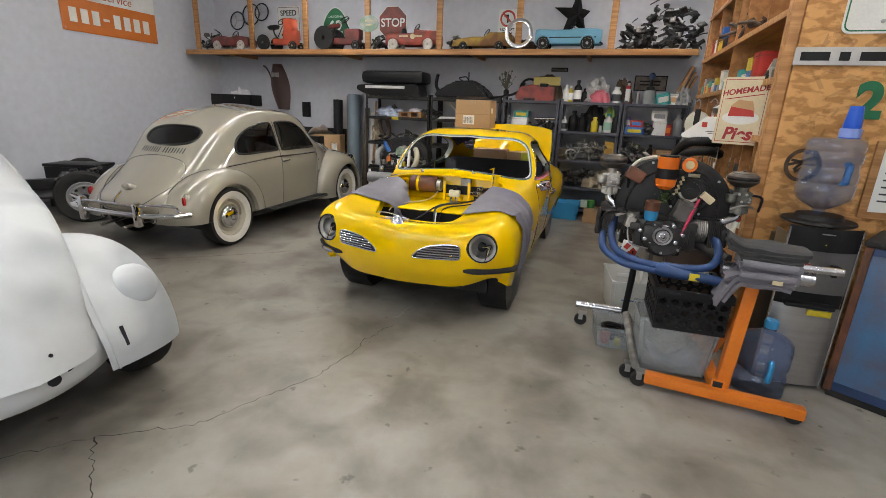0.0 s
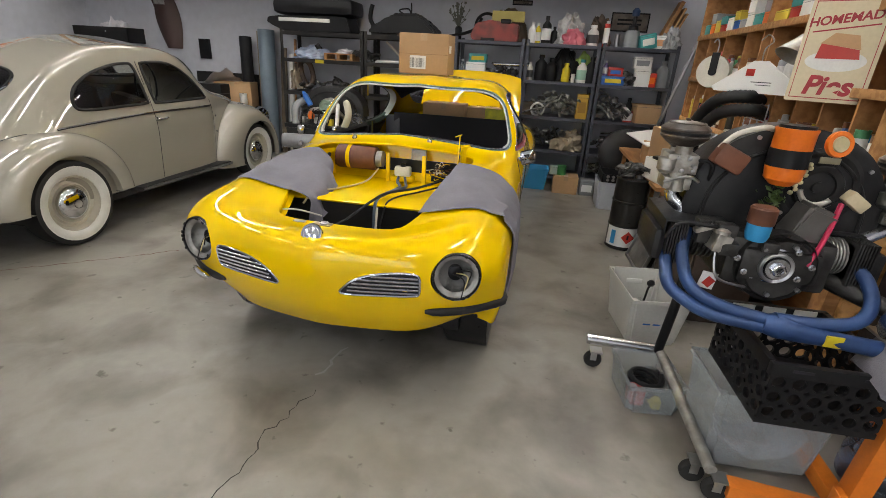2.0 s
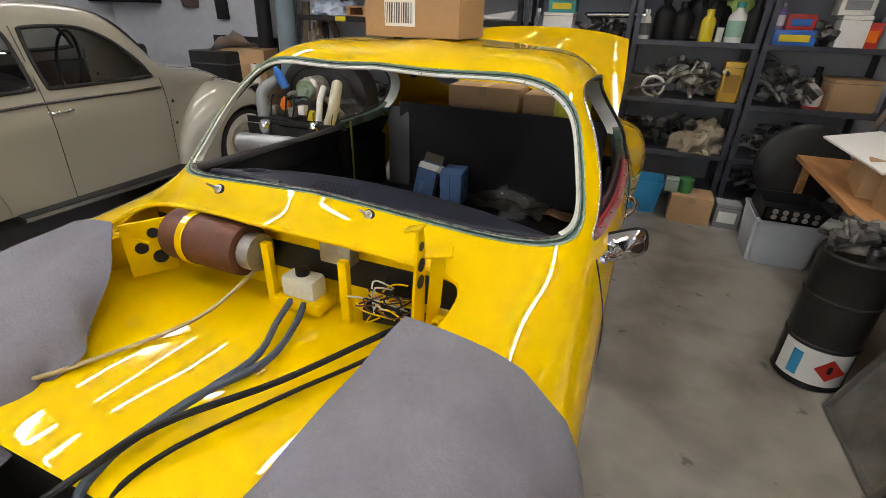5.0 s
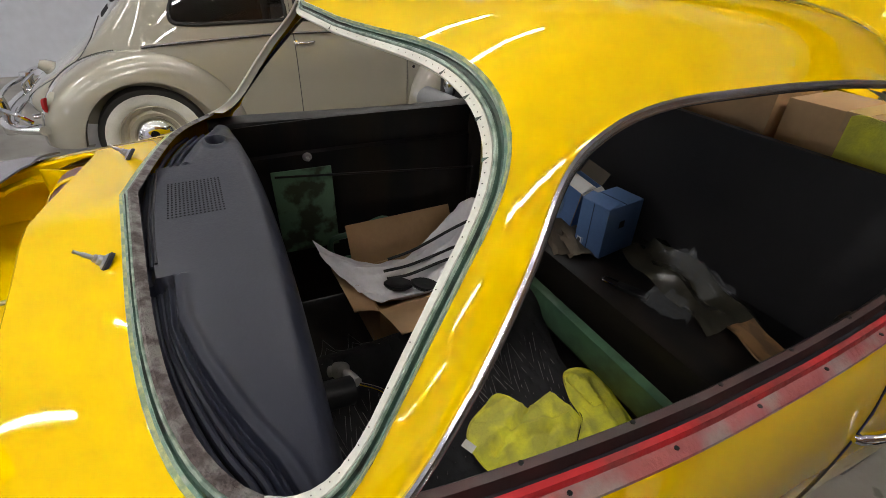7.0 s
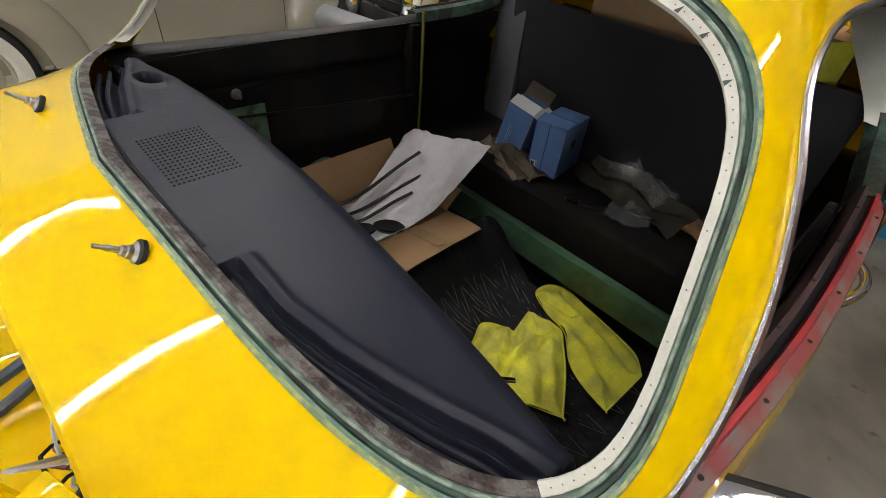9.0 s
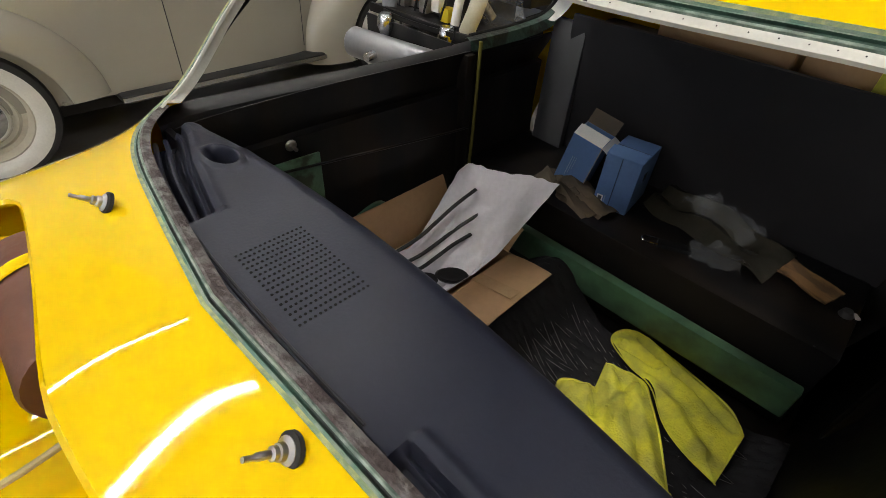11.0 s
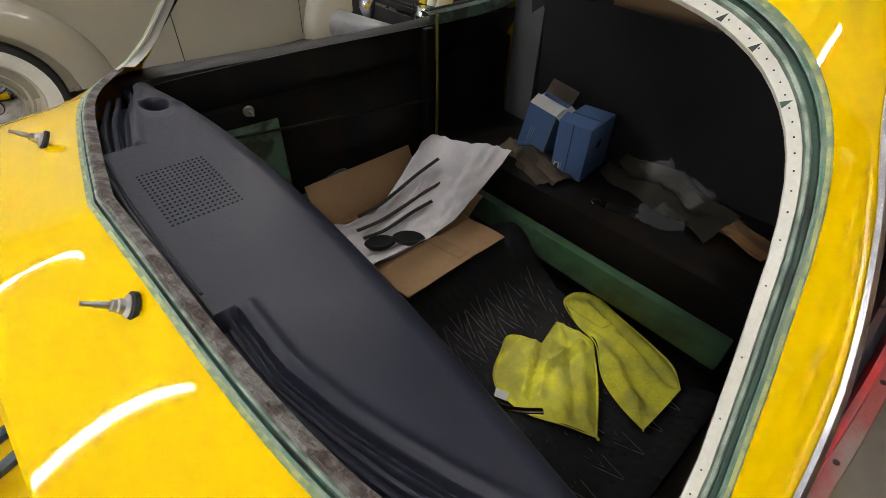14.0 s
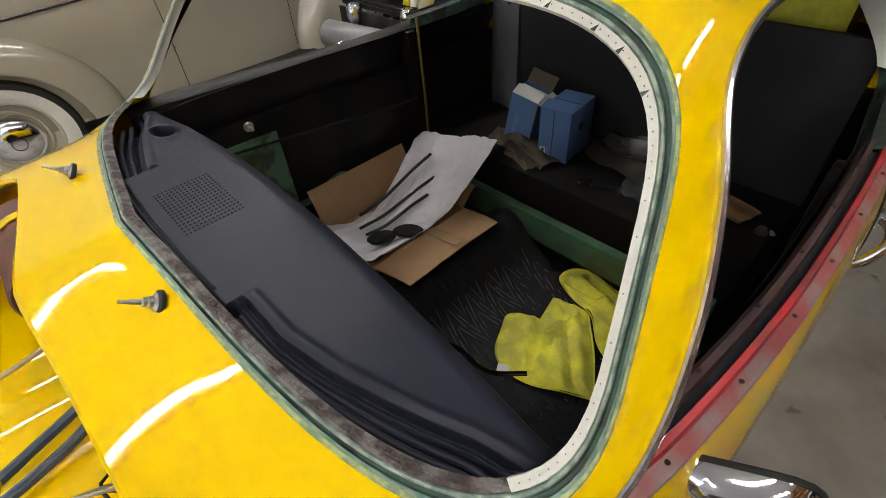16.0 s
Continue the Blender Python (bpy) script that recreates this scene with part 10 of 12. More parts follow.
# ---- crate and tubs under and beside the stand ----
cr = thing("milk_crate", pose(1.345, 3.20, 0.40, 0, 0, 2), "black plastic crate with round holes", "crate")
def punched(w, h, cols, rws, hole, thick):
    """A panel with round holes: a ring of quads from each hole to its cell."""
    bm = bmesh.new()
    cw, ch = w / cols, h / rws
    n = 16
    for front in (0, thick):
        for i in range(cols):
            for j in range(rws):
                cx, cz = -w / 2 + cw * (i + 0.5), ch * (j + 0.5)
                inner, outer = [], []
                for k in range(n):
                    a = 2 * math.pi * (k + 0.5) / n
                    dx, dz = math.cos(a), math.sin(a)
                    s = min(cw / 2 / max(abs(dx), 1e-6), ch / 2 / max(abs(dz), 1e-6))
                    inner.append(bm.verts.new((cx + hole * dx, front, cz + hole * dz)))
                    outer.append(bm.verts.new((cx + s * dx, front, cz + s * dz)))
                for k in range(n):
                    bm.faces.new((inner[k], inner[(k + 1) % n], outer[(k + 1) % n], outer[k]))
    for i in range(cols):
        for j in range(rws):
            lathe(bm, [(hole, 0), (hole, thick)], n, Matrix.Translation((-w / 2 + cw * (i + 0.5), thick, ch * (j + 0.5))) @ pose(0, 0, 0, 90), False)
    return bm


W, D, H = 0.36, 0.42, 0.235
part("punched_wall", punched(W, 0.172, 6, 3, 0.0205, 0.012), black_plastic, cr, m=pose(0, -D / 2, 0.02))
part("punched_wall", punched(W, 0.172, 6, 3, 0.0205, 0.012), black_plastic, cr, m=pose(0, D / 2 - 0.012, 0.02))
part("punched_wall", punched(D, 0.172, 7, 3, 0.0205, 0.012), black_plastic, cr, m=pose(-W / 2 + 0.012, 0, 0.02, 0, 0, 90))
part("punched_wall", punched(D, 0.172, 7, 3, 0.0205, 0.012), black_plastic, cr, m=pose(W / 2, 0, 0.02, 0, 0, 90))
part("crate_floor", boxes((-W / 2, -D / 2, 0, W / 2, D / 2, 0.02)), black_plastic, cr)
part("rim", boxes((-W / 2 - 0.012, -D / 2 - 0.012, 0.19, W / 2 + 0.012, -D / 2 + 0.012, H), (-W / 2 - 0.012, D / 2 - 0.012, 0.19, W / 2 + 0.012, D / 2 + 0.012, H), (-W / 2 - 0.012, -D / 2 + 0.012, 0.19, -W / 2 + 0.012, D / 2 - 0.012, H),
                  (W / 2 - 0.012, -D / 2 + 0.012, 0.19, W / 2 + 0.012, D / 2 - 0.012, H), bevel=0.004), black_plastic, cr)
for k in range(3):
    part("letter_bar", boxes((-0.15 + 0.11 * k, D / 2 - 0.016, 0.20, -0.07 + 0.11 * k, D / 2 - 0.0125, 0.235)), white_plastic, cr)
for k in (-1, 1):
    part("rim_slot", boxes((k * 0.10 - 0.03, -D / 2 - 0.0135, 0.212, k * 0.10 + 0.03, -D / 2 - 0.0115, 0.222)), groove_black, cr)
tub = open_tub("clear_tub", pose(1.335, 3.29, 0.055, 0, 0, 4), 0.44, 0.30, 0.34, clear_tub, "clear plastic storage tub under a crate", 0.86, 0.003)
part("paper_lining", thicken(ribbon(crumple(10, 10, lambda a, b: Vector((-0.16 + 0.32 * a, -0.10 + 0.20 * b, 0.02 + 0.12 * abs(2 * a - 1) ** 2)), 0.06, 3, 2.0), False), 0.002), mat("grey_film", (0.26, 0.29, 0.34), 0.3, 0, (0.14, 0.16, 0.19), 9, 0.7), tub)
tub2 = open_tub("clear_tub", pose(1.01, 3.585, 0, 0, 0, 8), 0.25, 0.30, 0.155, clear_tub, "small clear tub with black and red bits", 0.9, 0.003)
part("coiled_cable", pipe([(0.07 * math.cos(a * 0.9), 0.08 * math.sin(a * 0.9), 0.03 + 0.004 * a) for a in range(22)], 0.012, 8, 3), cable_black, tub2)
part("red_part", boxes((-0.09, -0.1, 0.01, -0.03, -0.04, 0.10), bevel=0.01), red_gloss, tub2)
part("steel_part", turned([(0, 0.01), (0.04, 0.01), (0.04, 0.08), (0.02, 0.09), (0, 0.09)], 16, pose(0.06, 0.09, 0)), polished, tub2)
part("yellow_part", boxes((0.0, -0.12, 0.01, 0.04, -0.05, 0.06), bevel=0.01), yellow_gloss, tub2)
mb = open_tub("mail_bin", pose(1.115, 4.27, 0, 0, 0, 9), 0.33, 0.46, 0.29, mat("milky_plastic", (0.55, 0.55, 0.52), 0.4, 0, (0.47, 0.47, 0.44), 5, 0.6), "white corrugated plastic mail tote with small parts", 0.82, 0.005, 0.008)
part("handle_slot", boxes((-0.05, 0.215, 0.19, 0.05, 0.224, 0.22), bevel=0.004), paper_label, mb)
for k in range(2):
    part("print_bar", boxes((-0.08 + 0.055 * k, -0.2135, 0.13, -0.04 + 0.055 * k, -0.207, 0.15)), blue_gloss, mb)
for k in range(6):
    part("print_bar", boxes((-0.1555, -0.10 + 0.035 * k, 0.17, -0.151, -0.08 + 0.035 * k, 0.20)), plain("stamp_violet", (0.2, 0.2, 0.4)), mb)
soft_lump("bag", 1.10, 4.27, 0.012, 0.16, 0.20, 0.13, clear_film, "clear bags of small fittings in a tote", "bag", 17.0, 0.5)
tin(1.17, 4.22, 0.012, 0.03, 0.10, white_plastic, "small white cup in a tote")
tin(1.05, 4.33, 0.012, 0.028, 0.08, white_plastic, "short white cup in a tote")
bm = bmesh.new()
tube(bm, [(1.14, 4.42, 0.02), (1.15, 4.40, 0.2), (1.155, 4.38, 0.24)], 0.007, 6)
lathe(bm, [(0, -0.03), (0.02, -0.03), (0.022, 0), (0.012, 0.02), (0, 0.02)], 12, pose(1.155, 4.375, 0.25, 60))
tagged(part("cable_plug", bm, cable_black), "black cable with a plug standing in a tote", "cable")

# ---- the second engine, beside the coupe ----
e2 = thing("engine", pose(0, 0, 0), "flat-four engine with silver muffler on a low cart", "engine")
shroud(e2, -1.76, 6.36, 0.86, 0.34, 1.15, 0.16, tin_black)
part("crankcase", boxes((-1.92, 6.06, 0.58, -1.62, 6.46, 0.86), bevel=0.03), case_dark, e2)
cylinders(e2, -1.92, -2.06, 6.28, 0.70, 0.3, case_dark, carb_alu)
cylinders(e2, -1.60, -1.46, 6.28, 0.70, 0.3, case_dark, carb_alu)
part("rear_tin", boxes((-2.10, 5.93, 0.775, -1.42, 6.30, 0.785), (-2.11, 5.915, 0.755, -1.41, 5.935, 0.795), bevel=0.004), tin_black, e2)
bm = turned([(0.31, 0.0), (0.325, 0.0), (0.325, 0.02), (0.31, 0.02), (0.31, 0)], 40, pose(-1.76, 5.98, 0.77) @ Matrix.Diagonal((1, 0.3, 1, 1)), False)
part("tin_lip", bm, tin_black, e2)
part("apron", boxes((-2.06, 5.86, 0.62, -1.46, 5.87, 0.765), bevel=0.003), tin_black, e2)
part("pulley", turned([(0, 0.01), (0.02, 0.01), (0.03, -0.005), (0.055, -0.005), (0.06, 0.01), (0.065, 0.0), (0.065, -0.02), (0, -0.02)], 30, pose(-1.73, 6.05, 0.965, 90)), mat("zinc_green", (0.40, 0.50, 0.40), 0.3, 0.8), e2, "pale green zinc pulley")
part("alternator", turned([(0, 0), (0.07, 0), (0.075, 0.02), (0.075, 0.12), (0.05, 0.14), (0, 0.14)], 26, pose(-1.73, 6.22, 0.965, 90)), carb_alu, e2)
part("coil", turned([(0, 0), (0.028, 0), (0.028, 0.11), (0.02, 0.12), (0.012, 0.15), (0, 0.15)], 18, pose(-1.90, 6.08, 0.96, 0, -30, 0)), blue_gloss, e2, "blue ignition coil")
part("distributor", turned([(0, 0), (0.03, 0), (0.035, 0.03), (0.02, 0.07), (0, 0.08)], 16, pose(-1.87, 6.02, 0.84)), orange_gloss, e2, "orange-red distributor cap")
part("heat_hose", pipe([(-1.99, 6.10, 1.0), (-2.02, 5.99, 0.94), (-2.0, 5.95, 0.79)], 0.036, 14), grey_plastic, e2)
part("heat_hose", pipe([(-1.55, 6.15, 1.0), (-1.48, 6.02, 0.95), (-1.46, 5.96, 0.88), (-1.50, 5.96, 0.79)], 0.034, 14), mat("pale_hose", (0.45, 0.43, 0.33), 0.5), e2)
part("heat_hose", pipe([(-1.62, 6.1, 0.98), (-1.58, 6.0, 0.92), (-1.58, 5.97, 0.80)], 0.02, 12), white_plastic, e2)
part("intake", pipe([(-1.98, 6.2, 0.80), (-1.94, 6.15, 0.90), (-1.80, 6.12, 0.93), (-1.64, 6.12, 0.92), (-1.56, 6.2, 0.80)], 0.02, 12), carb_alu, e2)
for x, y in ((-1.893, 5.84), (-1.587, 5.93)):
    part("heater_bulb", turned([(0, 0), (0.022, 0.005), (0.04, 0.05), (0.036, 0.085), (0.026, 0.10), (0, 0.10)], 18, pose(x, y, 0.70)), polished, e2)
muf = part("muffler", turned([(0, -0.30), (0.06, -0.295), (0.068, -0.285), (0.068, 0.285), (0.06, 0.295), (0, 0.30)], 26, pose(-1.75, 5.80, 0.655, 0, 90, 8)), mat("silver_paint", (0.22, 0.22, 0.23), 0.35, 0.6, (0.17, 0.17, 0.18), 6, 0.6), e2)
part("tail_pipe", turned([(0.014, 0), (0.02, 0), (0.02, 0.10), (0.014, 0.10)], 16, pose(-1.84, 5.77, 0.66, 95, 0, 8)), polished, muf)
for x in (-1.83, -1.77, -1.66, -1.94):
    part("plug_lead", pipe([(-1.86, 6.02, 0.90), (x, 5.99, 0.93), (x - 0.02, 5.98, 0.80)], 0.006, 6), cable_black, e2)
for k, (x, z) in enumerate(((-1.95, 0.83), (-1.72, 0.85), (-1.66, 0.82), (-1.80, 0.83))):
    part("fitting", boxes((x - 0.025, 5.98, z - 0.03, x + 0.025, 6.03, z + 0.03), bevel=0.008), (carb_alu, white_plastic, yellow_gloss, carb_alu)[k], e2)
cart = thing("engine_cart", pose(-1.77, 6.26, 0), "low black cart carrying an engine", "cart")
part("deck", boxes((-0.32, -0.24, 0.54, 0.32, 0.26, 0.578), bevel=0.006), shelf_black, cart)
for sx in (-1, 1):
    for sy in (-1, 1):
        part("leg", boxes((sx * 0.30 - 0.02, sy * 0.22 - 0.02, 0.05, sx * 0.30 + 0.02, sy * 0.22 + 0.02, 0.54)), shelf_black, cart)
        part("caster", turned([(0, -0.015), (0.04, -0.015), (0.04, 0.015), (0, 0.015)], 16, pose(sx * 0.30, sy * 0.22, 0.04, 90)), rubber, cart)
part("lower_shelf", boxes((-0.30, -0.22, 0.16, 0.30, 0.22, 0.18)), shelf_black, cart)
soft_lump("bag", -1.49, 6.20, 0.786, 0.18, 0.16, 0.12, clear_film, "clear plastic bag lying on engine tin", "bag", 31.0, 0.4)


# ---- particle-board partition with signs ----
def osb_panel(x0, x1, z0, z1, y, seed):
    """One sheet of strand board, with loose strands lying proud of it."""
    r = random.Random(seed)
    bm = boxes((x0, y, z0, x1, y + 0.018, z1))
    for k in range(int((x1 - x0) * (z1 - z0) * 260)):
        cx, cz = r.uniform(x0 + 0.08, x1 - 0.08), r.uniform(z0 + 0.08, z1 - 0.08)
        l, w = r.uniform(0.03, 0.08), r.uniform(0.006, 0.016)
        a = r.gauss(0, 35) + r.choice((0, 90))
        mm = pose(cx, y - 0.0004 - 0.0016 * r.random(), cz, 90 + r.uniform(-1.2, 1.2), r.uniform(-1, 1), 0) @ pose(0, 0, 0, 0, 0, a)
        n = [mm @ Vector(q) for q in ((-l, -w * 0.7, 0), (l * 0.9, -w, 0), (l, w * 0.6, 0), (-l * 0.85, w, 0))]
        bm.faces.new([bm.verts.new(p) for p in n])
    return bm


def strand_board():
    m = mat("strand_board", (0.48, 0.255, 0.09), 0.55, 0, (0.30, 0.14, 0.04), 12, 0.9, bump=0.15, stretch=(1, 1, 2), island=0.2)
    return m


strand = strand_board()
pw = thing("partition_wall", pose(0, 0, 0), "strand-board partition wall on pine studs", "wall", kind="structure")
part("board", osb_panel(1.76, 2.98, 0.0, 2.44, 3.72, 1), strand, pw)
part("board", osb_panel(2.984, 4.20, 0.0, 2.44, 3.72, 2), strand, pw)
part("board", osb_panel(4.204, RIGHT, 0.0, 2.44, 3.72, 5), strand, pw)
part("board", osb_panel(1.76, 2.98, 2.444, TOP, 3.72, 3), strand, pw)
part("board", osb_panel(2.984, RIGHT, 2.444, TOP, 3.72, 4), strand, pw)
for x in (1.80, 2.40, 3.0, 3.6, 4.2, 5.0):
    part("stud", boxes((x - 0.02, 3.738, 0, x + 0.02, 3.828, TOP)), pine, pw)
part("end_post", boxes((1.70, 3.735, 0, 1.758, 3.83, TOP), bevel=0.004), pine, pw)

SF = 3.716
ad = thing("address_board", pose(2.18, SF, 1.885, 90, 0, 0), "pale wooden board with dark lettering bars", "sign")
plate("board", rounded(0.86, 0.095, 0.004), 0.008, mat("weathered_white", (0.46, 0.45, 0.44), 0.6, 0, (0.36, 0.35, 0.34), 8, 0.7), ad)
for x, w in ((-0.33, 0.14), (-0.19, 0.05), (-0.03, 0.18), (0.22, 0.22)):
    part("lettering_bar", boxes((x - w / 2, -0.024, 0.008, x + w / 2, 0.022, 0.0095)), sign_black, ad)
part("nail", turned([(0, 0.008), (0.006, 0.008), (0.005, 0.011), (0, 0.012)], 8, pose(-0.2, 0.035, 0)), steel, ad)
two = thing("house_numeral", pose(2.16, SF, 1.645, 90, 0, 0), "single green painted numeral on strand board", "sign")
lettering("numeral", "2", 0.26, sign_green, two, pose(0, 0, 0.002), bold=0.012)
ml = thing("distance_sign", pose(2.16, SF, 2.16, 90, 0, 0), "white road sign with green lettering", "sign")
plate("sign_plate", rounded(0.44, 0.32, 0.04), 0.004, sign_white, ml)
plate("border", rounded(0.42, 0.30, 0.035), 0.0008, sign_green, ml, pose(0, 0, 0.0035))
plate("panel", rounded(0.405, 0.285, 0.03), 0.001, sign_white, ml, pose(0, 0, 0.0042))
lettering("word", "10 MIL", 0.105, sign_green, ml, pose(-0.02, 0.06, 0.0055), bold=0.002)
part("bolt", turned([(0, 0.004), (0.012, 0.004), (0.01, 0.01), (0, 0.012)], 10, pose(-0.04, -0.10, 0)), steel, ml)
burn = thing("burnt_mark", pose(1.93, SF, 1.28, 90, 0, 0), "round dark burnt mark on strand board", "mark")
part("ring", turned([(0.078, 0), (0.10, 0), (0.10, 0.0015), (0.078, 0.0015), (0.078, 0)], 36, None, False), mat("char", (0.045, 0.03, 0.02), 0.8, 0, (0.09, 0.05, 0.025), 20, 0.8), burn)
for a, l in ((20, 0.17), (52, 0.15), (-10, 0.14), (35, 0.10)):
    part("stroke", boxes((-l / 2, -0.008, 0, l / 2, 0.008, 0.0016)), mat("char_2", (0.05, 0.032, 0.02), 0.8), burn, m=pose(0, 0.03 * math.sin(a), 0, 0, 0, a))
fr = thing("framed_notice", pose(2.42, SF, 1.22, 90, 0, 0), "white notice in a pine frame", "picture frame")
plate("frame", rounded(0.34, 0.44, 0.006), 0.02, pine, fr)
plate("paper", rounded(0.26, 0.36, 0.003), 0.001, paper_label, fr, pose(0, 0, 0.0202))
for k in range(7):
    part("text_bar", boxes((-0.10, 0.12 - 0.04 * k, 0.0212, 0.08 - 0.03 * (k % 3), 0.13 - 0.04 * k, 0.022)), ink, fr)

# ---- cubby shelving on the side ----
ply = mat("plywood_cubby", (0.42, 0.205, 0.075), 0.55, 0, (0.27, 0.12, 0.04), 4, 0.8, bump=0.08, stretch=(5, 0.6, 5), obrand=0.18)
cub = thing("cubby_shelves", pose(1.75, 3.84, 0), "homemade plywood cubby shelving full of cans", "shelf")
CL = 3.02
part("back_panel", boxes((0.36, 0, 0.0, 0.375, CL, 3.3)), ply, cub)
LEV = (0.62, 1.05, 1.42, 1.78, 2.17, 2.62, 3.05)
for z in LEV:
    part("shelf_board", boxes((0.0, 0, z - 0.018, 0.36, CL, z), bevel=0.002), ply, cub)
    part("edge_strip", boxes((-0.012, 0, z - 0.03, -0.001, CL, z + 0.012), bevel=0.002), pine, cub)
rr = random.Random(21)
for a, b, step in ((1.05, 1.42, 0.27), (1.42, 1.78, 0.46), (2.17, 2.62, 0.58), (2.62, 3.05, 0.58)):
    y = 0.0
    while y < CL - 0.02:
        part("divider", boxes((0.002, y, a, 0.36, y + 0.014, b - 0.018)), ply, cub)
        y += step * rr.uniform(0.9, 1.1)
for y in (0.0, CL - 0.014, CL / 2):
    part("side_board", boxes((0.0, y, 0.0, 0.36, y + 0.016, 1.03)), ply, cub)
    part("side_board", boxes((0.0, y, 1.05, 0.36, y + 0.016, 3.3)), ply, cub)
spray_cols = [plain("can_" + n, c, 0.3) for n, c in (("white", (0.66, 0.66, 0.64)), ("blue", (0.05, 0.14, 0.40)), ("red", (0.40, 0.03, 0.03)), ("black", (0.03, 0.03, 0.03)), ("yellow", (0.55, 0.42, 0.05)), ("green", (0.06, 0.22, 0.10)), ("brown", (0.18, 0.07, 0.03)), ("grey", (0.3, 0.31, 0.33)))]


def row_of_cans(z, y0, y1, seed, r=0.033, h=0.19, lab="spray or oil can standing in a cubby"):
    q = random.Random(seed)
    y = y0
    while y < y1:
        rad = r * q.uniform(0.85, 1.15)
        hh = h * q.uniform(0.75, 1.12)
        y += rad
        c = spray_cols[q.randrange(8)]
        k = q.random()
        if k < 0.72:
            tin(1.80 + q.uniform(0, 0.06), y, z, rad, hh, c, lab, spray_cols[q.randrange(8)], spray_cols[q.randrange(8)] if q.random() < 0.7 else None)
        else:
            bottle(1.80 + q.uniform(0, 0.05), y, z, rad, hh * 1.1, c, spray_cols[q.randrange(8)], "oil bottle standing in a cubby", spray_cols[0], square=0.8)
        y += rad + 0.008 + (0.03 if q.random() < 0.15 else 0)


row_of_cans(1.05, 3.92, 6.8, 1)
row_of_cans(0.62, 4.0, 6.4, 2, 0.045, 0.2, "dusty can on a low plywood shelf")
row_of_cans(1.42, 4.70, 6.75, 3, 0.035, 0.2)
tin(1.84, 3.96, 1.05, 0.062, 0.20, spray_cols[6], "large brown tin with a white label", paper_label)
tin(1.83, 4.12, 1.05, 0.06, 0.19, sky_blue, "bright blue tin with a label", spray_cols[0])
# top shelf: cartons, tins and model cars
q = random.Random(8)
y = 4.75
cols = (blue_gloss, white_plastic, red_gloss, spray_cols[4], orange_gloss, teal, white_plastic, spray_cols[7])
k = 0
while y < 6.7:
    w = q.uniform(0.11, 0.2)
    y += w / 2
    h = q.uniform(0.07, 0.12)
    pack(1.86, y, 1.78, 0.16, w * 0.95, h, cols[k % 8], "small printed carton on a plywood shelf", stripe=None, turn=0)
    if k % 2 == 0:
        pack(1.85, y, 1.78 + h + 0.001, 0.15, w * 0.85, h * 0.8, cols[(k + 3) % 8], "small printed carton on another", turn=4)
    y += w / 2 + 0.012
    k += 1
pack(1.85, 4.60, 1.78, 0.16, 0.17, 0.23, red_gloss, "plain red carton on a plywood shelf")


def model_car(x, y, z, l, w, h, paint, label, turn):
    t = thing("model_car", pose(x, y, z, 0, 0, turn), label, "model car", "model cars on the shelf")
    rows = []
    for i in range(15):
        s = i / 14
        top = float(np.interp(s, (0, 0.08, 0.28, 0.38, 0.62, 0.74, 0.95, 1), (0.45, 0.58, 0.6, 1.0, 1.0, 0.62, 0.55, 0.4))) * h
        ww = w / 2 * (1 - 0.25 * abs(2 * s - 1) ** 3)
        nar = 0.72 if top > 0.7 * h else 0.9
        rows.append([Vector(((s - 0.5) * l, a * ww, b)) for a, b in ((-0.95, 0.12 * h), (-1, 0.3 * h), (-0.98, min(top, 0.56 * h)), (-nar, top), (0, top * 1.02), (nar, top), (0.98, min(top, 0.56 * h)), (1, 0.3 * h), (0.95, 0.12 * h))])
    bm = ribbon(rows, False)
    for r in (rows[0], rows[-1]):
        bm.faces.new([bm.verts.new(p) for p in r])
    part("body", bm, paint, t)
    for sx in (-0.3, 0.3):
        for sy in (-1, 1):
            wh = part("wheel", turned([(0, -0.012), (0.2 * h, -0.012), (0.24 * h, 0), (0.2 * h, 0.012), (0, 0.012)], 16, pose(sx * l, sy * w * 0.46, 0.24 * h, 90)), rubber, t)
    part("window_band", boxes((-0.13 * l, -w * 0.40, 0.62 * h, 0.13 * l, w * 0.40, 0.92 * h), bevel=0.008), glass_dark, t)
    return t


model_car(1.86, 4.28, 1.78, 0.38, 0.17, 0.15, mat("grey_model", (0.24, 0.225, 0.20), 0.5, 0, (0.17, 0.16, 0.14), 7, 0.7), "large grey model car on a plywood shelf", 78)
model_car(1.85, 3.98, 1.78, 0.24, 0.11, 0.085, red_gloss, "small red model car on a plywood shelf", 84)
for k, (y, c) in enumerate(((6.1, yellow_gloss), (6.3, white_plastic), (5.9, black_plastic), (6.45, red_gloss))):
    pack(1.86, y, 2.17, 0.18, 0.17, 0.12 + 0.04 * (k % 2), c, "bright toy carton on a high plywood shelf", turn=6)
pack(1.86, 6.2, 2.32, 0.18, 0.22, 0.10, blue_gloss, "blue toy carton stacked high on a shelf")
heap("toy_parts", 1.87, 5.3, 2.17, 0.2, 0.7, 0.14, 30, brown_oily, "dark jumble on a high plywood shelf", 60, "parts")
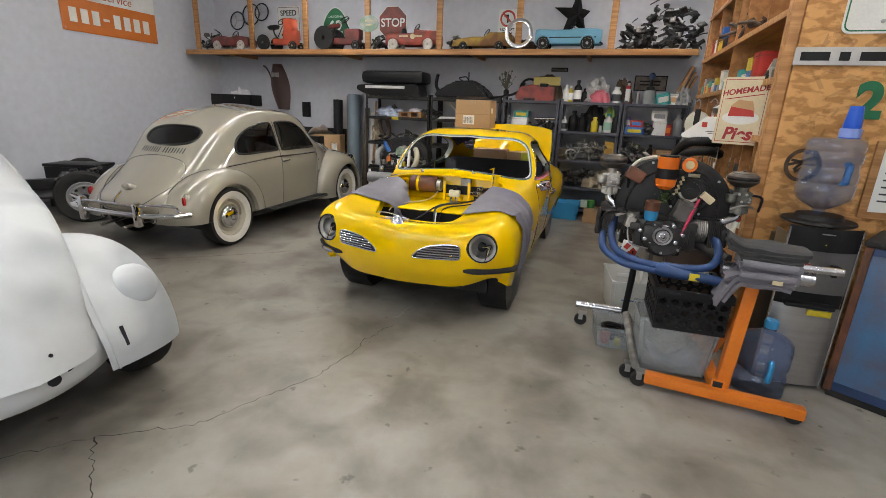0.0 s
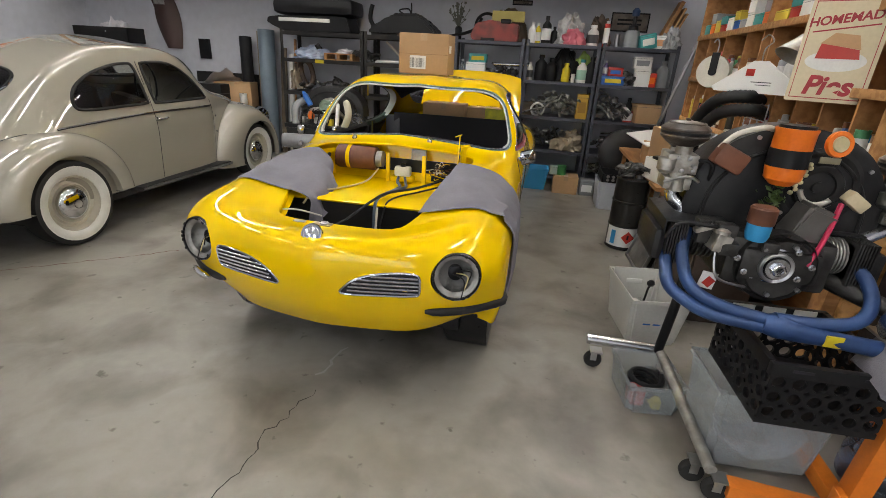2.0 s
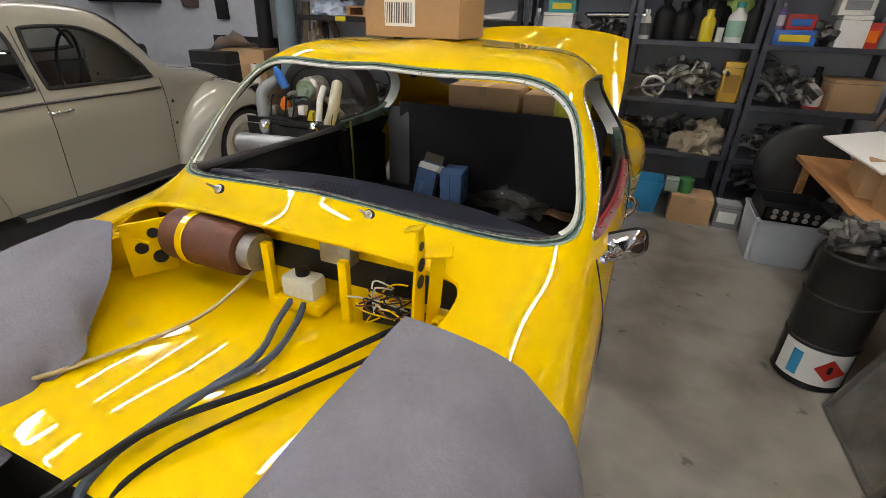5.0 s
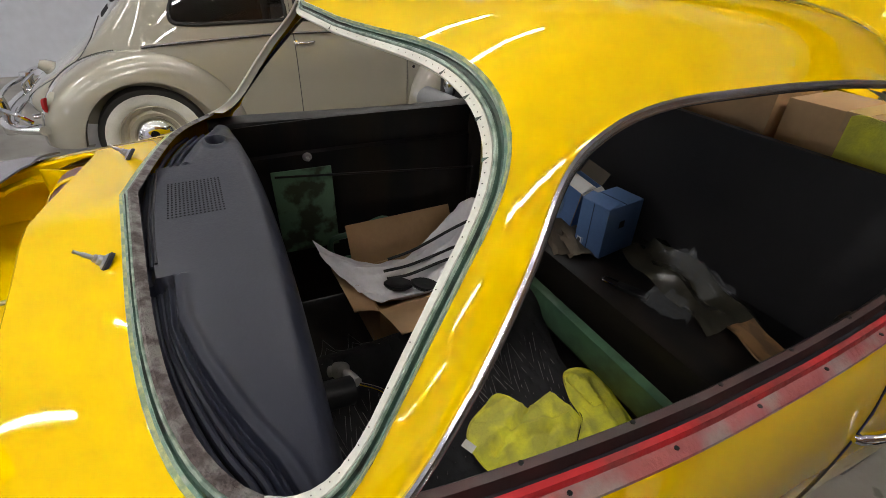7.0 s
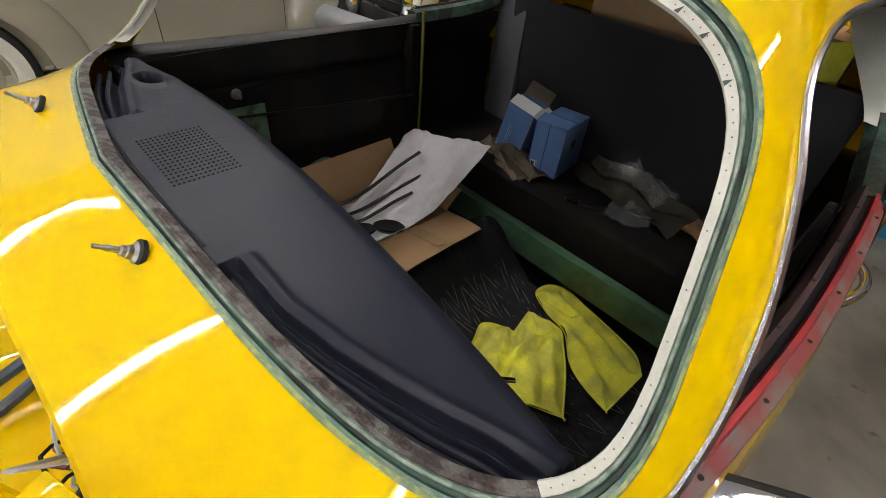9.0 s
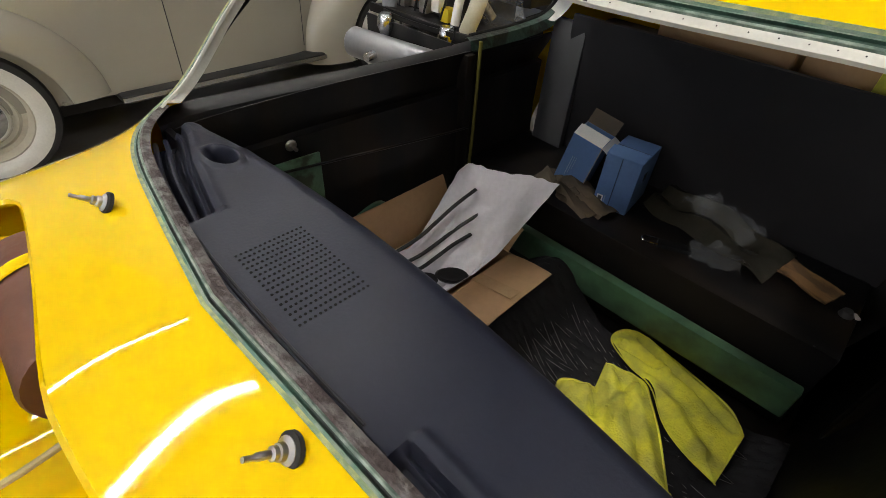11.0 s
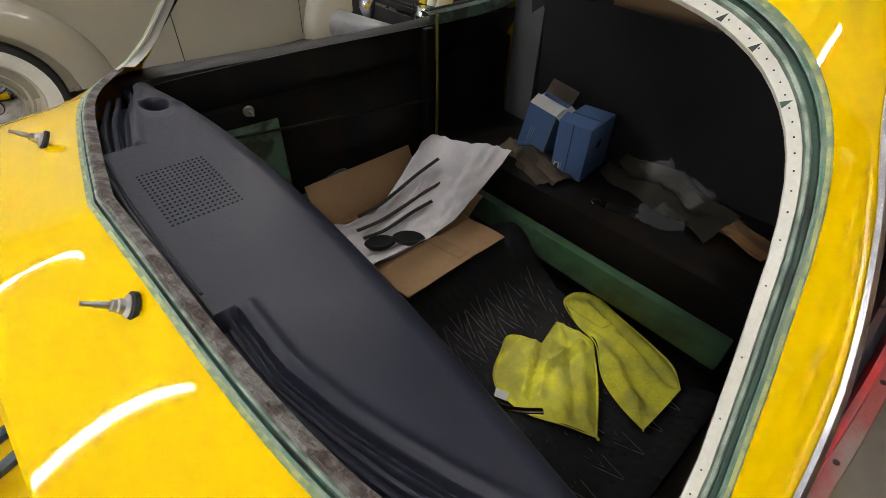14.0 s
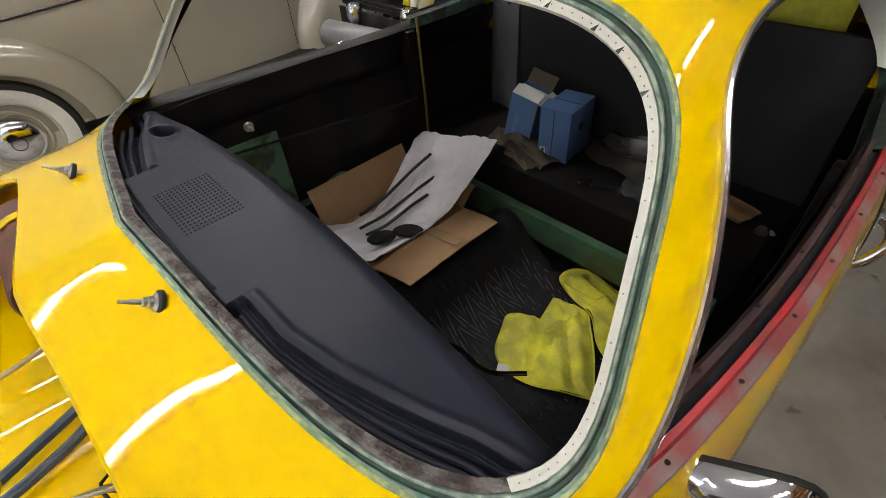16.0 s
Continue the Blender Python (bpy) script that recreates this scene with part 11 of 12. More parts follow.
# dark rolls at the far end
for k, (x, y, r, h) in enumerate(((1.86, 6.98, 0.06, 2.6), (1.98, 7.05, 0.07, 2.3), (1.90, 7.16, 0.05, 2.5), (2.02, 7.25, 0.06, 2.2))):
    roll(x, y, 0, r, h, (brown_oily, mat("dark_red_roll", (0.09, 0.03, 0.035), 0.6), kraft, brown_oily)[k], "dark brown roll standing beside shelves", -1.0)
tagged(part("rail", pipe([(1.55, 7.45, 0.35), (1.70, 7.30, 1.1), (1.84, 7.2, 1.75)], 0.02, 8), steel), "thin steel rail leaning against shelves", "rail")
# hung items at the front of the cubbies
sc = thing("hanging_scale", pose(1.66, 5.9, 1.48, 0, 0, 58), "round white hanging scale with a black pointer", "scale")
part("dial", turned([(0, 0.0), (0.118, 0.0), (0.122, 0.008), (0.118, 0.03), (0, 0.03)], 40, pose(0, 0, 0, 0, -90, 0)), mat("aged_white_enamel", (0.60, 0.58, 0.50), 0.4), sc)
bm = boxes((-0.036, -0.028, -0.02, -0.030, 0.028, 0.14), bevel=0.002)
lathe(bm, [(0, 0.030), (0.03, 0.030), (0.03, 0.037), (0, 0.037)], 20, pose(0, 0, 0, 0, -90, 0))
part("pointer_plate", bm, sign_black, sc)
part("hook", pipe([(-0.015, 0, 0.13), (-0.015, 0, 0.20), (-0.015, 0.02, 0.235), (-0.015, 0.04, 0.21)], 0.005, 6), steel, sc)
hg = thing("paper_hanger", pose(1.60, 4.85, 1.50, 0, 0, 40), "white paper-covered clothes hanger with a red mark", "hanger")
bm = bmesh.new()
pr = [(-0.27, -0.11), (-0.25, -0.135), (0.25, -0.135), (0.27, -0.11), (0.04, 0.045), (-0.04, 0.045)]
vs = [[bm.verts.new((x, a, b)) for a, b in pr] for x in (-0.018, -0.004)]
for k in range(6):
    bm.faces.new((vs[0][k], vs[0][(k + 1) % 6], vs[1][(k + 1) % 6], vs[1][k]))
bm.faces.new(vs[0])
bm.faces.new(vs[1])
part("cover", bm, paper_label, hg)
part("hook", pipe([(-0.011, 0, 0.04), (-0.011, 0, 0.11), (-0.011, -0.035, 0.15), (-0.011, 0.0, 0.185), (-0.011, 0.035, 0.155)], 0.004, 6), steel, hg)
part("printed_mark", boxes((-0.0195, 0.02, -0.04, -0.0182, 0.07, 0.0)), red_gloss, hg)
part("printed_bar", boxes((-0.0195, -0.09, -0.075, -0.0182, 0.03, -0.07), (-0.0195, -0.09, -0.09, -0.0182, 0.0, -0.086)), ink, hg)
wf = thing("wire_basket", pose(1.70, 4.95, 1.12, 0, 0, 0), "grey wire frame hanging before cans", "rack")
for z in (0.0, 0.09, 0.18):
    part("wire", pipe([(-0.02, -0.15, z), (-0.02, 0.15, z)], 0.004, 6), steel, wf)
for yy in (-0.15, -0.05, 0.05, 0.15):
    part("wire", pipe([(-0.02, yy, -0.01), (-0.02, yy, 0.19)], 0.004, 6), steel, wf)
for y, z, ry, h in ((4.55, 1.66, -150, 0.17),):
    lp = thing("reflector_lamp", pose(1.66, y, z, 0, ry, 20), "bare aluminium reflector lamp clipped to a shelf", "lamp", "clip lamps")
    part("reflector", turned([(0.03, 0.0), (0.035, 0.02), (0.05, 0.05), (0.085, 0.11), (0.088, 0.112), (0.052, 0.048), (0.03, 0.0)], 28, None, False), dirty_alu, lp)
    part("socket", turned([(0, -0.07), (0.022, -0.07), (0.024, 0.0), (0.03, 0.005), (0, 0.01)], 16), black_plastic, lp)

# pie sign
pie = thing("pie_sign", pose(1.66, 4.22, 1.585, 88, 0, -30), "cream tin sign with red lettering and a slice of pie", "sign")
cream_sign = mat("cream_sign", (0.58, 0.50, 0.34), 0.45, 0, (0.50, 0.42, 0.27), 4, 0.6)
dark_red = plain("sign_red", (0.30, 0.015, 0.025), 0.45)
plate("sign_plate", rounded(0.30, 0.45, 0.008), 0.004, cream_sign, pie)
bm = boxes(*[(-0.135 + 0.0, -0.21 + 0.0, 0.004, 0.135, -0.206, 0.005), (-0.135, 0.206, 0.004, 0.135, 0.21, 0.005), (-0.135, -0.21, 0.004, -0.132, 0.21, 0.005), (0.132, -0.21, 0.004, 0.135, 0.21, 0.005)])
part("border", bm, dark_red, pie)
lettering("word", "HOMEMADE", 0.052, dark_red, pie, pose(0, 0.135, 0.0045, 0, 0, 8), shear=0.15, bold=0.0015)
part("underline", boxes((-0.12, -0.003, 0.0042, 0.12, 0.003, 0.0052)), dark_red, pie, m=pose(0, 0.095, 0, 0, 0, 8))
lettering("word", "Pies", 0.115, dark_red, pie, pose(0, -0.155, 0.0045), shear=0.2, bold=0.004)
plate("dish", [(0.115 * math.cos(2 * math.pi * k / 28), 0.045 * math.sin(2 * math.pi * k / 28)) for k in range(28)], 0.001, sign_white, pie, pose(0, -0.045, 0.0042))
plate("filling", [(-0.08, -0.045), (0.085, -0.045), (0.075, -0.005), (-0.07, 0.02)], 0.001, red_gloss, pie, pose(0, 0.01, 0.0054))
plate("crust", [(-0.075, 0.02), (0.08, -0.005), (0.06, 0.055), (-0.03, 0.065)], 0.001, mat("pie_crust", (0.48, 0.28, 0.14), 0.6), pie, pose(0, 0.01, 0.0066))

# ---- goods stacked below the cubbies ----
dcab = thing("metal_cabinet", pose(1.50, 4.88, 0, 0, 0, 4), "dark brown steel cabinet lying on its side", "cabinet")
part("body", boxes((-0.15, -0.44, 0.0, 0.22, 0.44, 0.58), bevel=0.006), mat("cabinet_brown", (0.085, 0.062, 0.05), 0.4, 0.3, (0.05, 0.036, 0.03), 4, 0.7, bump=0.05), dcab)
part("door", boxes((-0.162, -0.42, 0.02, -0.151, 0.0, 0.56), bevel=0.003), mat("cabinet_door_brown", (0.09, 0.065, 0.052), 0.4, 0.3, (0.075, 0.055, 0.045), 4, 0.7), dcab)
part("door", boxes((-0.162, 0.01, 0.02, -0.151, 0.42, 0.56), bevel=0.003), mat("cabinet_door_dark", (0.06, 0.046, 0.038), 0.4, 0.3), dcab)
part("pull", boxes((-0.175, 0.16, 0.40, -0.160, 0.20, 0.46), bevel=0.004), polished, dcab)
part("handle_bar", pipe([(-0.1, -0.12, 0.58), (-0.1, -0.12, 0.62), (-0.1, 0.25, 0.62), (-0.1, 0.25, 0.58)], 0.014, 10, 5), steel, dcab)
for k, (x, y, ln) in enumerate(((1.245, 5.27, 17), (1.30, 5.24, 14))):
    pan = thing("steel_tray", pose(x, y, 0, 0, ln, 3), "grey steel tray leaning against a cabinet", "tray", "leaning trays")
    part("sheet", boxes((-0.004, -0.22, 0.0, 0.0, 0.22, 0.63)), mat("tray_grey", (0.30, 0.29, 0.28), 0.4, 0.6, (0.09, 0.085, 0.08), 5, 0.7, bump=0.05), pan)
    part("rim", boxes((-0.026, -0.225, 0.0, 0.002, -0.213, 0.635), (-0.026, 0.213, 0, 0.002, 0.225, 0.635), (-0.026, -0.213, 0.623, 0.002, 0.213, 0.635), (-0.026, -0.213, 0, 0.002, 0.213, 0.012), bevel=0.002), steel, pan)
dm = thing("fuel_drum", pose(1.20, 5.72, 0), "black metal drum with a red flammable label", "drum")
part("drum_body", turned([(0, 0), (0.135, 0), (0.14, 0.008), (0.135, 0.02), (0.135, 0.2), (0.14, 0.205), (0.14, 0.215), (0.135, 0.22), (0.135, 0.41), (0.14, 0.415), (0.14, 0.425), (0.135, 0.43), (0.135, 0.60), (0.14, 0.61), (0.135, 0.62), (0.125, 0.61), (0, 0.61)], 36), black_paint, dm)
bm = bmesh.new()
for side in (0.1365,):
    ring0 = [bm.verts.new((side * math.cos(radians(a)), side * math.sin(radians(a)), 0.03)) for a in range(195, 316, 8)]
    ring1 = [bm.verts.new((side * math.cos(radians(a)), side * math.sin(radians(a)), 0.20)) for a in range(195, 316, 8)]
    for k in range(len(ring0) - 1):
        bm.faces.new((ring0[k], ring0[k + 1], ring1[k + 1], ring1[k]))
part("label_sheet", bm, paper_label, dm)
part("hazard_diamond", boxes((-0.04, -0.0008, -0.04, 0.04, 0.0008, 0.04)), red_gloss, dm, m=pose(0.02, -0.1375, 0.12, 0, 45, 6))
part("hazard_flame", boxes((-0.008, -0.0018, -0.02, 0.008, -0.0008, 0.016)), sign_black, dm, m=pose(0.02, -0.138, 0.125, 0, 0, 6))
part("blue_strip", boxes((-0.02, -0.001, -0.06, 0.02, 0.001, 0.06)), sky_blue, dm, m=pose(-0.095, -0.101, 0.11, 0, 0, -44))
part("bung", turned([(0, 0.61), (0.03, 0.61), (0.03, 0.635), (0, 0.638)], 14, pose(0.05, 0.03, 0)), steel, dm)
heap("drum_litter", 1.20, 5.72, 0.612, 0.2, 0.2, 0.06, 14, junk_grey, "loose tools on a drum lid", 61, "parts")
# platform carrying cartons
tagged(part("low_bench", boxes((-0.24, -1.0, 0.60, 0.24, 1.0, 0.63), (-0.19, -0.98, 0, -0.15, -0.94, 0.60), (0.19, -0.98, 0, 0.23, -0.94, 0.6), (-0.19, 0.94, 0, -0.15, 0.98, 0.6), (0.19, 0.94, 0, 0.23, 0.98, 0.60)), ply, m=pose(1.54, 6.35, 0)), "low plywood bench under cartons", "bench")
fan = thing("fan_carton", pose(1.565, 5.03, 0.585, 0, 0, 14), "small brown fan carton with blue printed sides", "box")
part("box_body", boxes((-0.085, -0.14, 0, 0.085, 0.15, 0.22), bevel=0.003), cardboard, fan)
part("blue_print", boxes((-0.0868, -0.135, 0.015, -0.0848, 0.145, 0.145)), blue_gloss, fan)
part("blue_print", boxes((-0.08, -0.1418, 0.015, 0.08, -0.1398, 0.11)), blue_gloss, fan)
lettering("word", "12 in. 3 speed", 0.036, aged_cream, fan, pose(-0.0875, 0.005, 0.105, 90, 0, -90), bold=0.001)
lettering("word", "oscillating fan", 0.036, aged_cream, fan, pose(-0.0875, 0.005, 0.055, 90, 0, -90), bold=0.001)
lettering("word", "oscillating", 0.03, aged_cream, fan, pose(0.0, -0.1425, 0.06, 90, 0, 0), bold=0.001)
wb = thing("white_carton", pose(1.40, 5.62, 0.632, 0, 0, 14), "open white carton on a bench", "box")
part("box_body", boxes((-0.10, -0.30, 0, 0.10, 0.16, 0.008), (-0.10, -0.30, 0, -0.094, 0.16, 0.17), (0.094, -0.30, 0, 0.10, 0.16, 0.20), (-0.10, -0.30, 0, 0.10, -0.294, 0.18), (-0.10, 0.154, 0, 0.10, 0.16, 0.17)), white_plastic, wb)
part("flap", boxes((-0.004, -0.30, 0, 0.004, 0.16, 0.13)), white_plastic, wb, m=pose(0.097, 0, 0.20, 0, 35))
part("black_part", boxes((-0.08, -0.20, 0.01, 0.07, 0.1, 0.19), bevel=0.02), black_plastic, wb)
pack(1.63, 5.50, 0.632, 0.16, 0.26, 0.34, white_plastic, "tall white carton on a bench")
carton(pose(1.69, 4.95, 0.632, 0, 0, 4), 0.09, 0.5, 0.38, "brown carton with blue printing behind another")
carton(pose(1.60, 6.1, 0.632, 0, 0, 5), 0.36, 0.5, 0.36, "brown carton on a low bench")
pack(1.58, 6.62, 0.632, 0.36, 0.4, 0.20, cardboard, "open brown carton with flaps", turn=-10)
tagged(part("white_board", boxes((-0.14, -0.3, 0, 0.14, 0.3, 0.012), bevel=0.002), white_plastic, m=pose(1.46, 6.62, 0.84, 4, -10, 10)), "white board lying across cartons", "board")
soft_lump("bag", 1.63, 5.50, 0.974, 0.14, 0.24, 0.07, mat("pale_film_bag", (0.5, 0.52, 0.55), 0.2, 0, (0.36, 0.38, 0.42), 9, 0.7), "pale plastic bags lying over cartons", "bag", 23.0, 0.5)
# corrugated hose looping out in front
hose = thing("corrugated_hose", pose(0, 0, 0), "black corrugated hose looped over cartons", "hose")
ctrl = [(1.73, 4.98, 1.24), (1.60, 4.80, 1.27), (1.46, 4.92, 1.23), (1.41, 5.10, 1.05), (1.43, 5.08, 0.91), (1.46, 4.80, 0.87), (1.60, 4.66, 0.90)]
for dx, dz in ((0, 0), (-0.02, 0.075)):
    pts = curve_pts([(x + dx, y + 0.5 * dz, z + dz * (1 if k < 4 else 0.2)) for k, (x, y, z) in enumerate(ctrl)], 14)
    bm = bmesh.new()
    tube(bm, pts, [0.036 + 0.004 * (k % 2) for k in range(len(pts))], 12)
    part("hose_run", bm, cable_black, hose)

# ---- water coolers and bottles ----
wc = thing("water_cooler", pose(2.0, 3.52, 0), "brushed steel and black water cooler", "water cooler")
part("cabinet", boxes((-0.165, -0.13, 0.02, 0.165, 0.16, 0.88), bevel=0.012), black_plastic, wc)
rows = [[Vector((0.165 * s, -0.135 - 0.035 * (1 - s * s), z)) for s in (k / 8 - 1 for k in range(17))] for z in (0.03, 0.30, 0.52)]
part("lower_door", thicken(ribbon(rows, False), 0.006), mat("brushed_steel", (0.42, 0.41, 0.40), 0.35, 0.9, (0.34, 0.33, 0.32), 3, 0.6, stretch=(1, 1, 12)), wc)
rows = [[Vector((0.165 * s, -0.13 - 0.02 * (1 - s * s), z)) for s in (k / 8 - 1 for k in range(17))] for z in (0.60, 0.72, 0.85)]
part("tap_panel", thicken(ribbon(rows, False), 0.005), mat("dark_steel", (0.20, 0.20, 0.20), 0.35, 0.8), wc)
rows = [[Vector((0.17 * s, -0.135 - 0.045 * (1 - s * s), z)) for s in (k / 8 - 1 for k in range(17))] for z in (0.85, 0.92, 0.98)]
part("top_panel", thicken(ribbon(rows, False), 0.006), black_plastic, wc)
part("top", turned([(0, 0.98), (0.17, 0.98), (0.18, 0.988), (0.175, 1.0), (0.12, 1.005), (0.11, 1.03), (0, 1.03)], 36), black_plastic, wc)
part("drip_tray", boxes((-0.12, -0.20, 0.52, 0.12, -0.13, 0.545), bevel=0.01), black_plastic, wc)
for sx in (-1, 1):
    part("edge_strip", boxes((sx * 0.168 - 0.004, -0.145, 0.03, sx * 0.168 + 0.004, -0.128, 0.97)), polished, wc)
for x, c in ((-0.07, red_gloss), (0.07, black_plastic)):
    tp = part("tap", boxes((x - 0.018, -0.19, 0.74, x + 0.018, -0.14, 0.765), (x - 0.012, -0.195, 0.715, x + 0.012, -0.17, 0.745), bevel=0.004), black_plastic, wc)
    part("lever", boxes((x - 0.02, -0.20, 0.765, x + 0.02, -0.16, 0.78), bevel=0.004), c, tp)
part("label", boxes((0.0, -0.178, 0.475, 0.115, -0.170, 0.51)), yellow_gloss, wc)
part("name_bar", boxes((-0.03, -0.183, 0.945, 0.03, -0.177, 0.951)), steel, wc)
part("lamp", turned([(0, 0), (0.004, 0), (0.004, 0.004), (0, 0.004)], 8, pose(0.0, -0.178, 0.89, 90)), yellow_gloss, wc)
part("side_panel", boxes((-0.172, -0.12, 0.62, -0.166, 0.05, 0.93), bevel=0.003), mat("side_steel", (0.32, 0.32, 0.32), 0.35, 0.9), wc)
jug_blue = mat("jug_blue", (0.55, 0.68, 0.98), 0.05, 0, transmission=0.94, ior=1.06, coat=1.0, fine=0.02)


def water_jug(m, label, cap, inverted):
    t = thing("water_jug", m, label, "water bottle", "five-gallon jugs")
    pr = [(0, 0.0), (0.11, 0.0), (0.13, 0.015), (0.135, 0.03), (0.135, 0.06), (0.128, 0.07), (0.135, 0.08), (0.135, 0.125), (0.128, 0.135), (0.128, 0.175), (0.135, 0.185), (0.135, 0.23), (0.129, 0.24), (0.136, 0.25), (0.136, 0.29), (0.128, 0.325), (0.105, 0.352), (0.07, 0.370), (0.032, 0.39), (0.030, 0.42)]
    bm = turned(pr, 40, None, False)
    part("bottle_shell", bm, jug_blue, t)
    part("grip", pipe([(0.10, -0.085, 0.25), (0.115, -0.10, 0.24), (0.115, -0.10, 0.15), (0.10, -0.085, 0.14)], 0.014, 10), sky_blue, t)
    if cap:
        part("cap", turned([(0, 0.405), (0.034, 0.405), (0.036, 0.44), (0.03, 0.452), (0, 0.452)], 22), sky_blue, t)
    return t


water_jug(pose(1.815, 3.25, 0.0, 0, 0, -50), "blue five-gallon water bottle with a blue cap on the floor", True, False)
water_jug(pose(1.99, 3.52, 1.45, 180, 0, 0), "upturned blue water bottle on a cooler", False, True)
cups = thing("cup_stack", pose(2.03, 3.50, 1.451), "stack of blue plastic cups on a water bottle", "cups")
part("stack_body", turned([(0, 0.0), (0.047, 0.0), (0.049, 0.004)] + [(0.047 - 0.0012 * k + 0.002 * (k % 2), 0.006 + 0.005 * k) for k in range(10)] + [(0.042, 0.06), (0.030, 0.165), (0, 0.165)], 28), mat("cup_blue", (0.02, 0.10, 0.55), 0.3), cups)
part("lower_cups", turned([(0.0485 + 0.0015 * (k % 2), 0.003 + 0.006 * k) for k in range(9)], 28, None, False), mat("cup_pale_blue", (0.18, 0.25, 0.55), 0.35), cups)

oc2 = thing("drinks_cooler", pose(2.19, 3.36, 0.0, 0, 0, -32), "rusty dark blue antique drinks cooler", "cooler")
old_blue = mat("rusty_blue", (0.02, 0.045, 0.13), 0.35, 0, (0.03, 0.05, 0.10), 5, 0.7, bump=0.06)
wearing = mat("rust_edge", (0.14, 0.05, 0.022), 0.8, 0, (0.06, 0.03, 0.02), 9, 0.8, bump=0.3)
faded_blue = mat("faded_blue_front", (0.05, 0.14, 0.28), 0.45, 0, (0.12, 0.055, 0.03), 6, 0.55, bump=0.1)
part("body", boxes((0.0, 0, 0.04, 0.62, 0.62, 0.90), bevel=0.012), old_blue, oc2)
part("front_panel", boxes((0.03, -0.008, 0.10, 0.62, 0.004, 0.86), bevel=0.004), faded_blue, oc2)
part("corner_strip", boxes((-0.006, -0.012, 0.04, 0.03, 0.022, 0.90), bevel=0.005), wearing, oc2)
part("lid", boxes((-0.015, -0.015, 0.902, 0.635, 0.635, 0.935), bevel=0.01), shelf_black, oc2)
part("foot_rail", boxes((0.01, 0.01, 0.0, 0.61, 0.6, 0.04)), shelf_black, oc2)
lv = part("louvre_panel", boxes((-0.008, 0.10, 0.10, 0.002, 0.34, 0.42), bevel=0.003), mat("louvre_grey", (0.16, 0.15, 0.14), 0.5, 0.3, (0.10, 0.06, 0.04), 7, 0.7), oc2)
for k in range(9):
    part("louvre", boxes((-0.016, 0.13, 0.0, -0.006, 0.31, 0.016)), black_plastic, lv, m=pose(0, 0, 0.125 + 0.032 * k, 0, 0, 0))
heap("cooler_litter", 2.52, 3.46, 0.936, 0.3, 0.25, 0.14, 20, mat("dark_clutter", (0.04, 0.04, 0.042), 0.5, 0, (0.3, 0.26, 0.05), 20, 0.4, island=0.4), "black and yellow odds on a cooler lid", 62, "parts")


# ---- a bare rolling chassis in the far corner ----
ch = thing("rolling_chassis", pose(-5.22, 4.35, 0, 0, 0, 55), "bare car floor pan with a black tyred steel wheel", "car chassis")
part("floor_pan", boxes((-0.9, 0.25, 0.27, 0.95, 1.45, 0.30), (-0.9, 0.80, 0.30, 0.95, 0.92, 0.44), bevel=0.01), black_paint, ch)
part("axle_tube", pipe([(0, 0.08, 0.315), (0, 0.5, 0.33), (0, 1.45, 0.33)], 0.05, 12), black_paint, ch)
part("shock_tower", boxes((-0.12, 0.25, 0.30, -0.04, 0.36, 0.62), bevel=0.012), black_paint, ch)
part("shock", pipe([(-0.10, 0.16, 0.30), (-0.16, 0.22, 0.60)], 0.03, 12), mat("shock_grey", (0.12, 0.12, 0.12), 0.4), ch)
part("frame_horn", pipe([(0.1, 0.75, 0.38), (0.5, 0.62, 0.42), (0.9, 0.55, 0.42)], 0.05, 10), black_paint, ch)
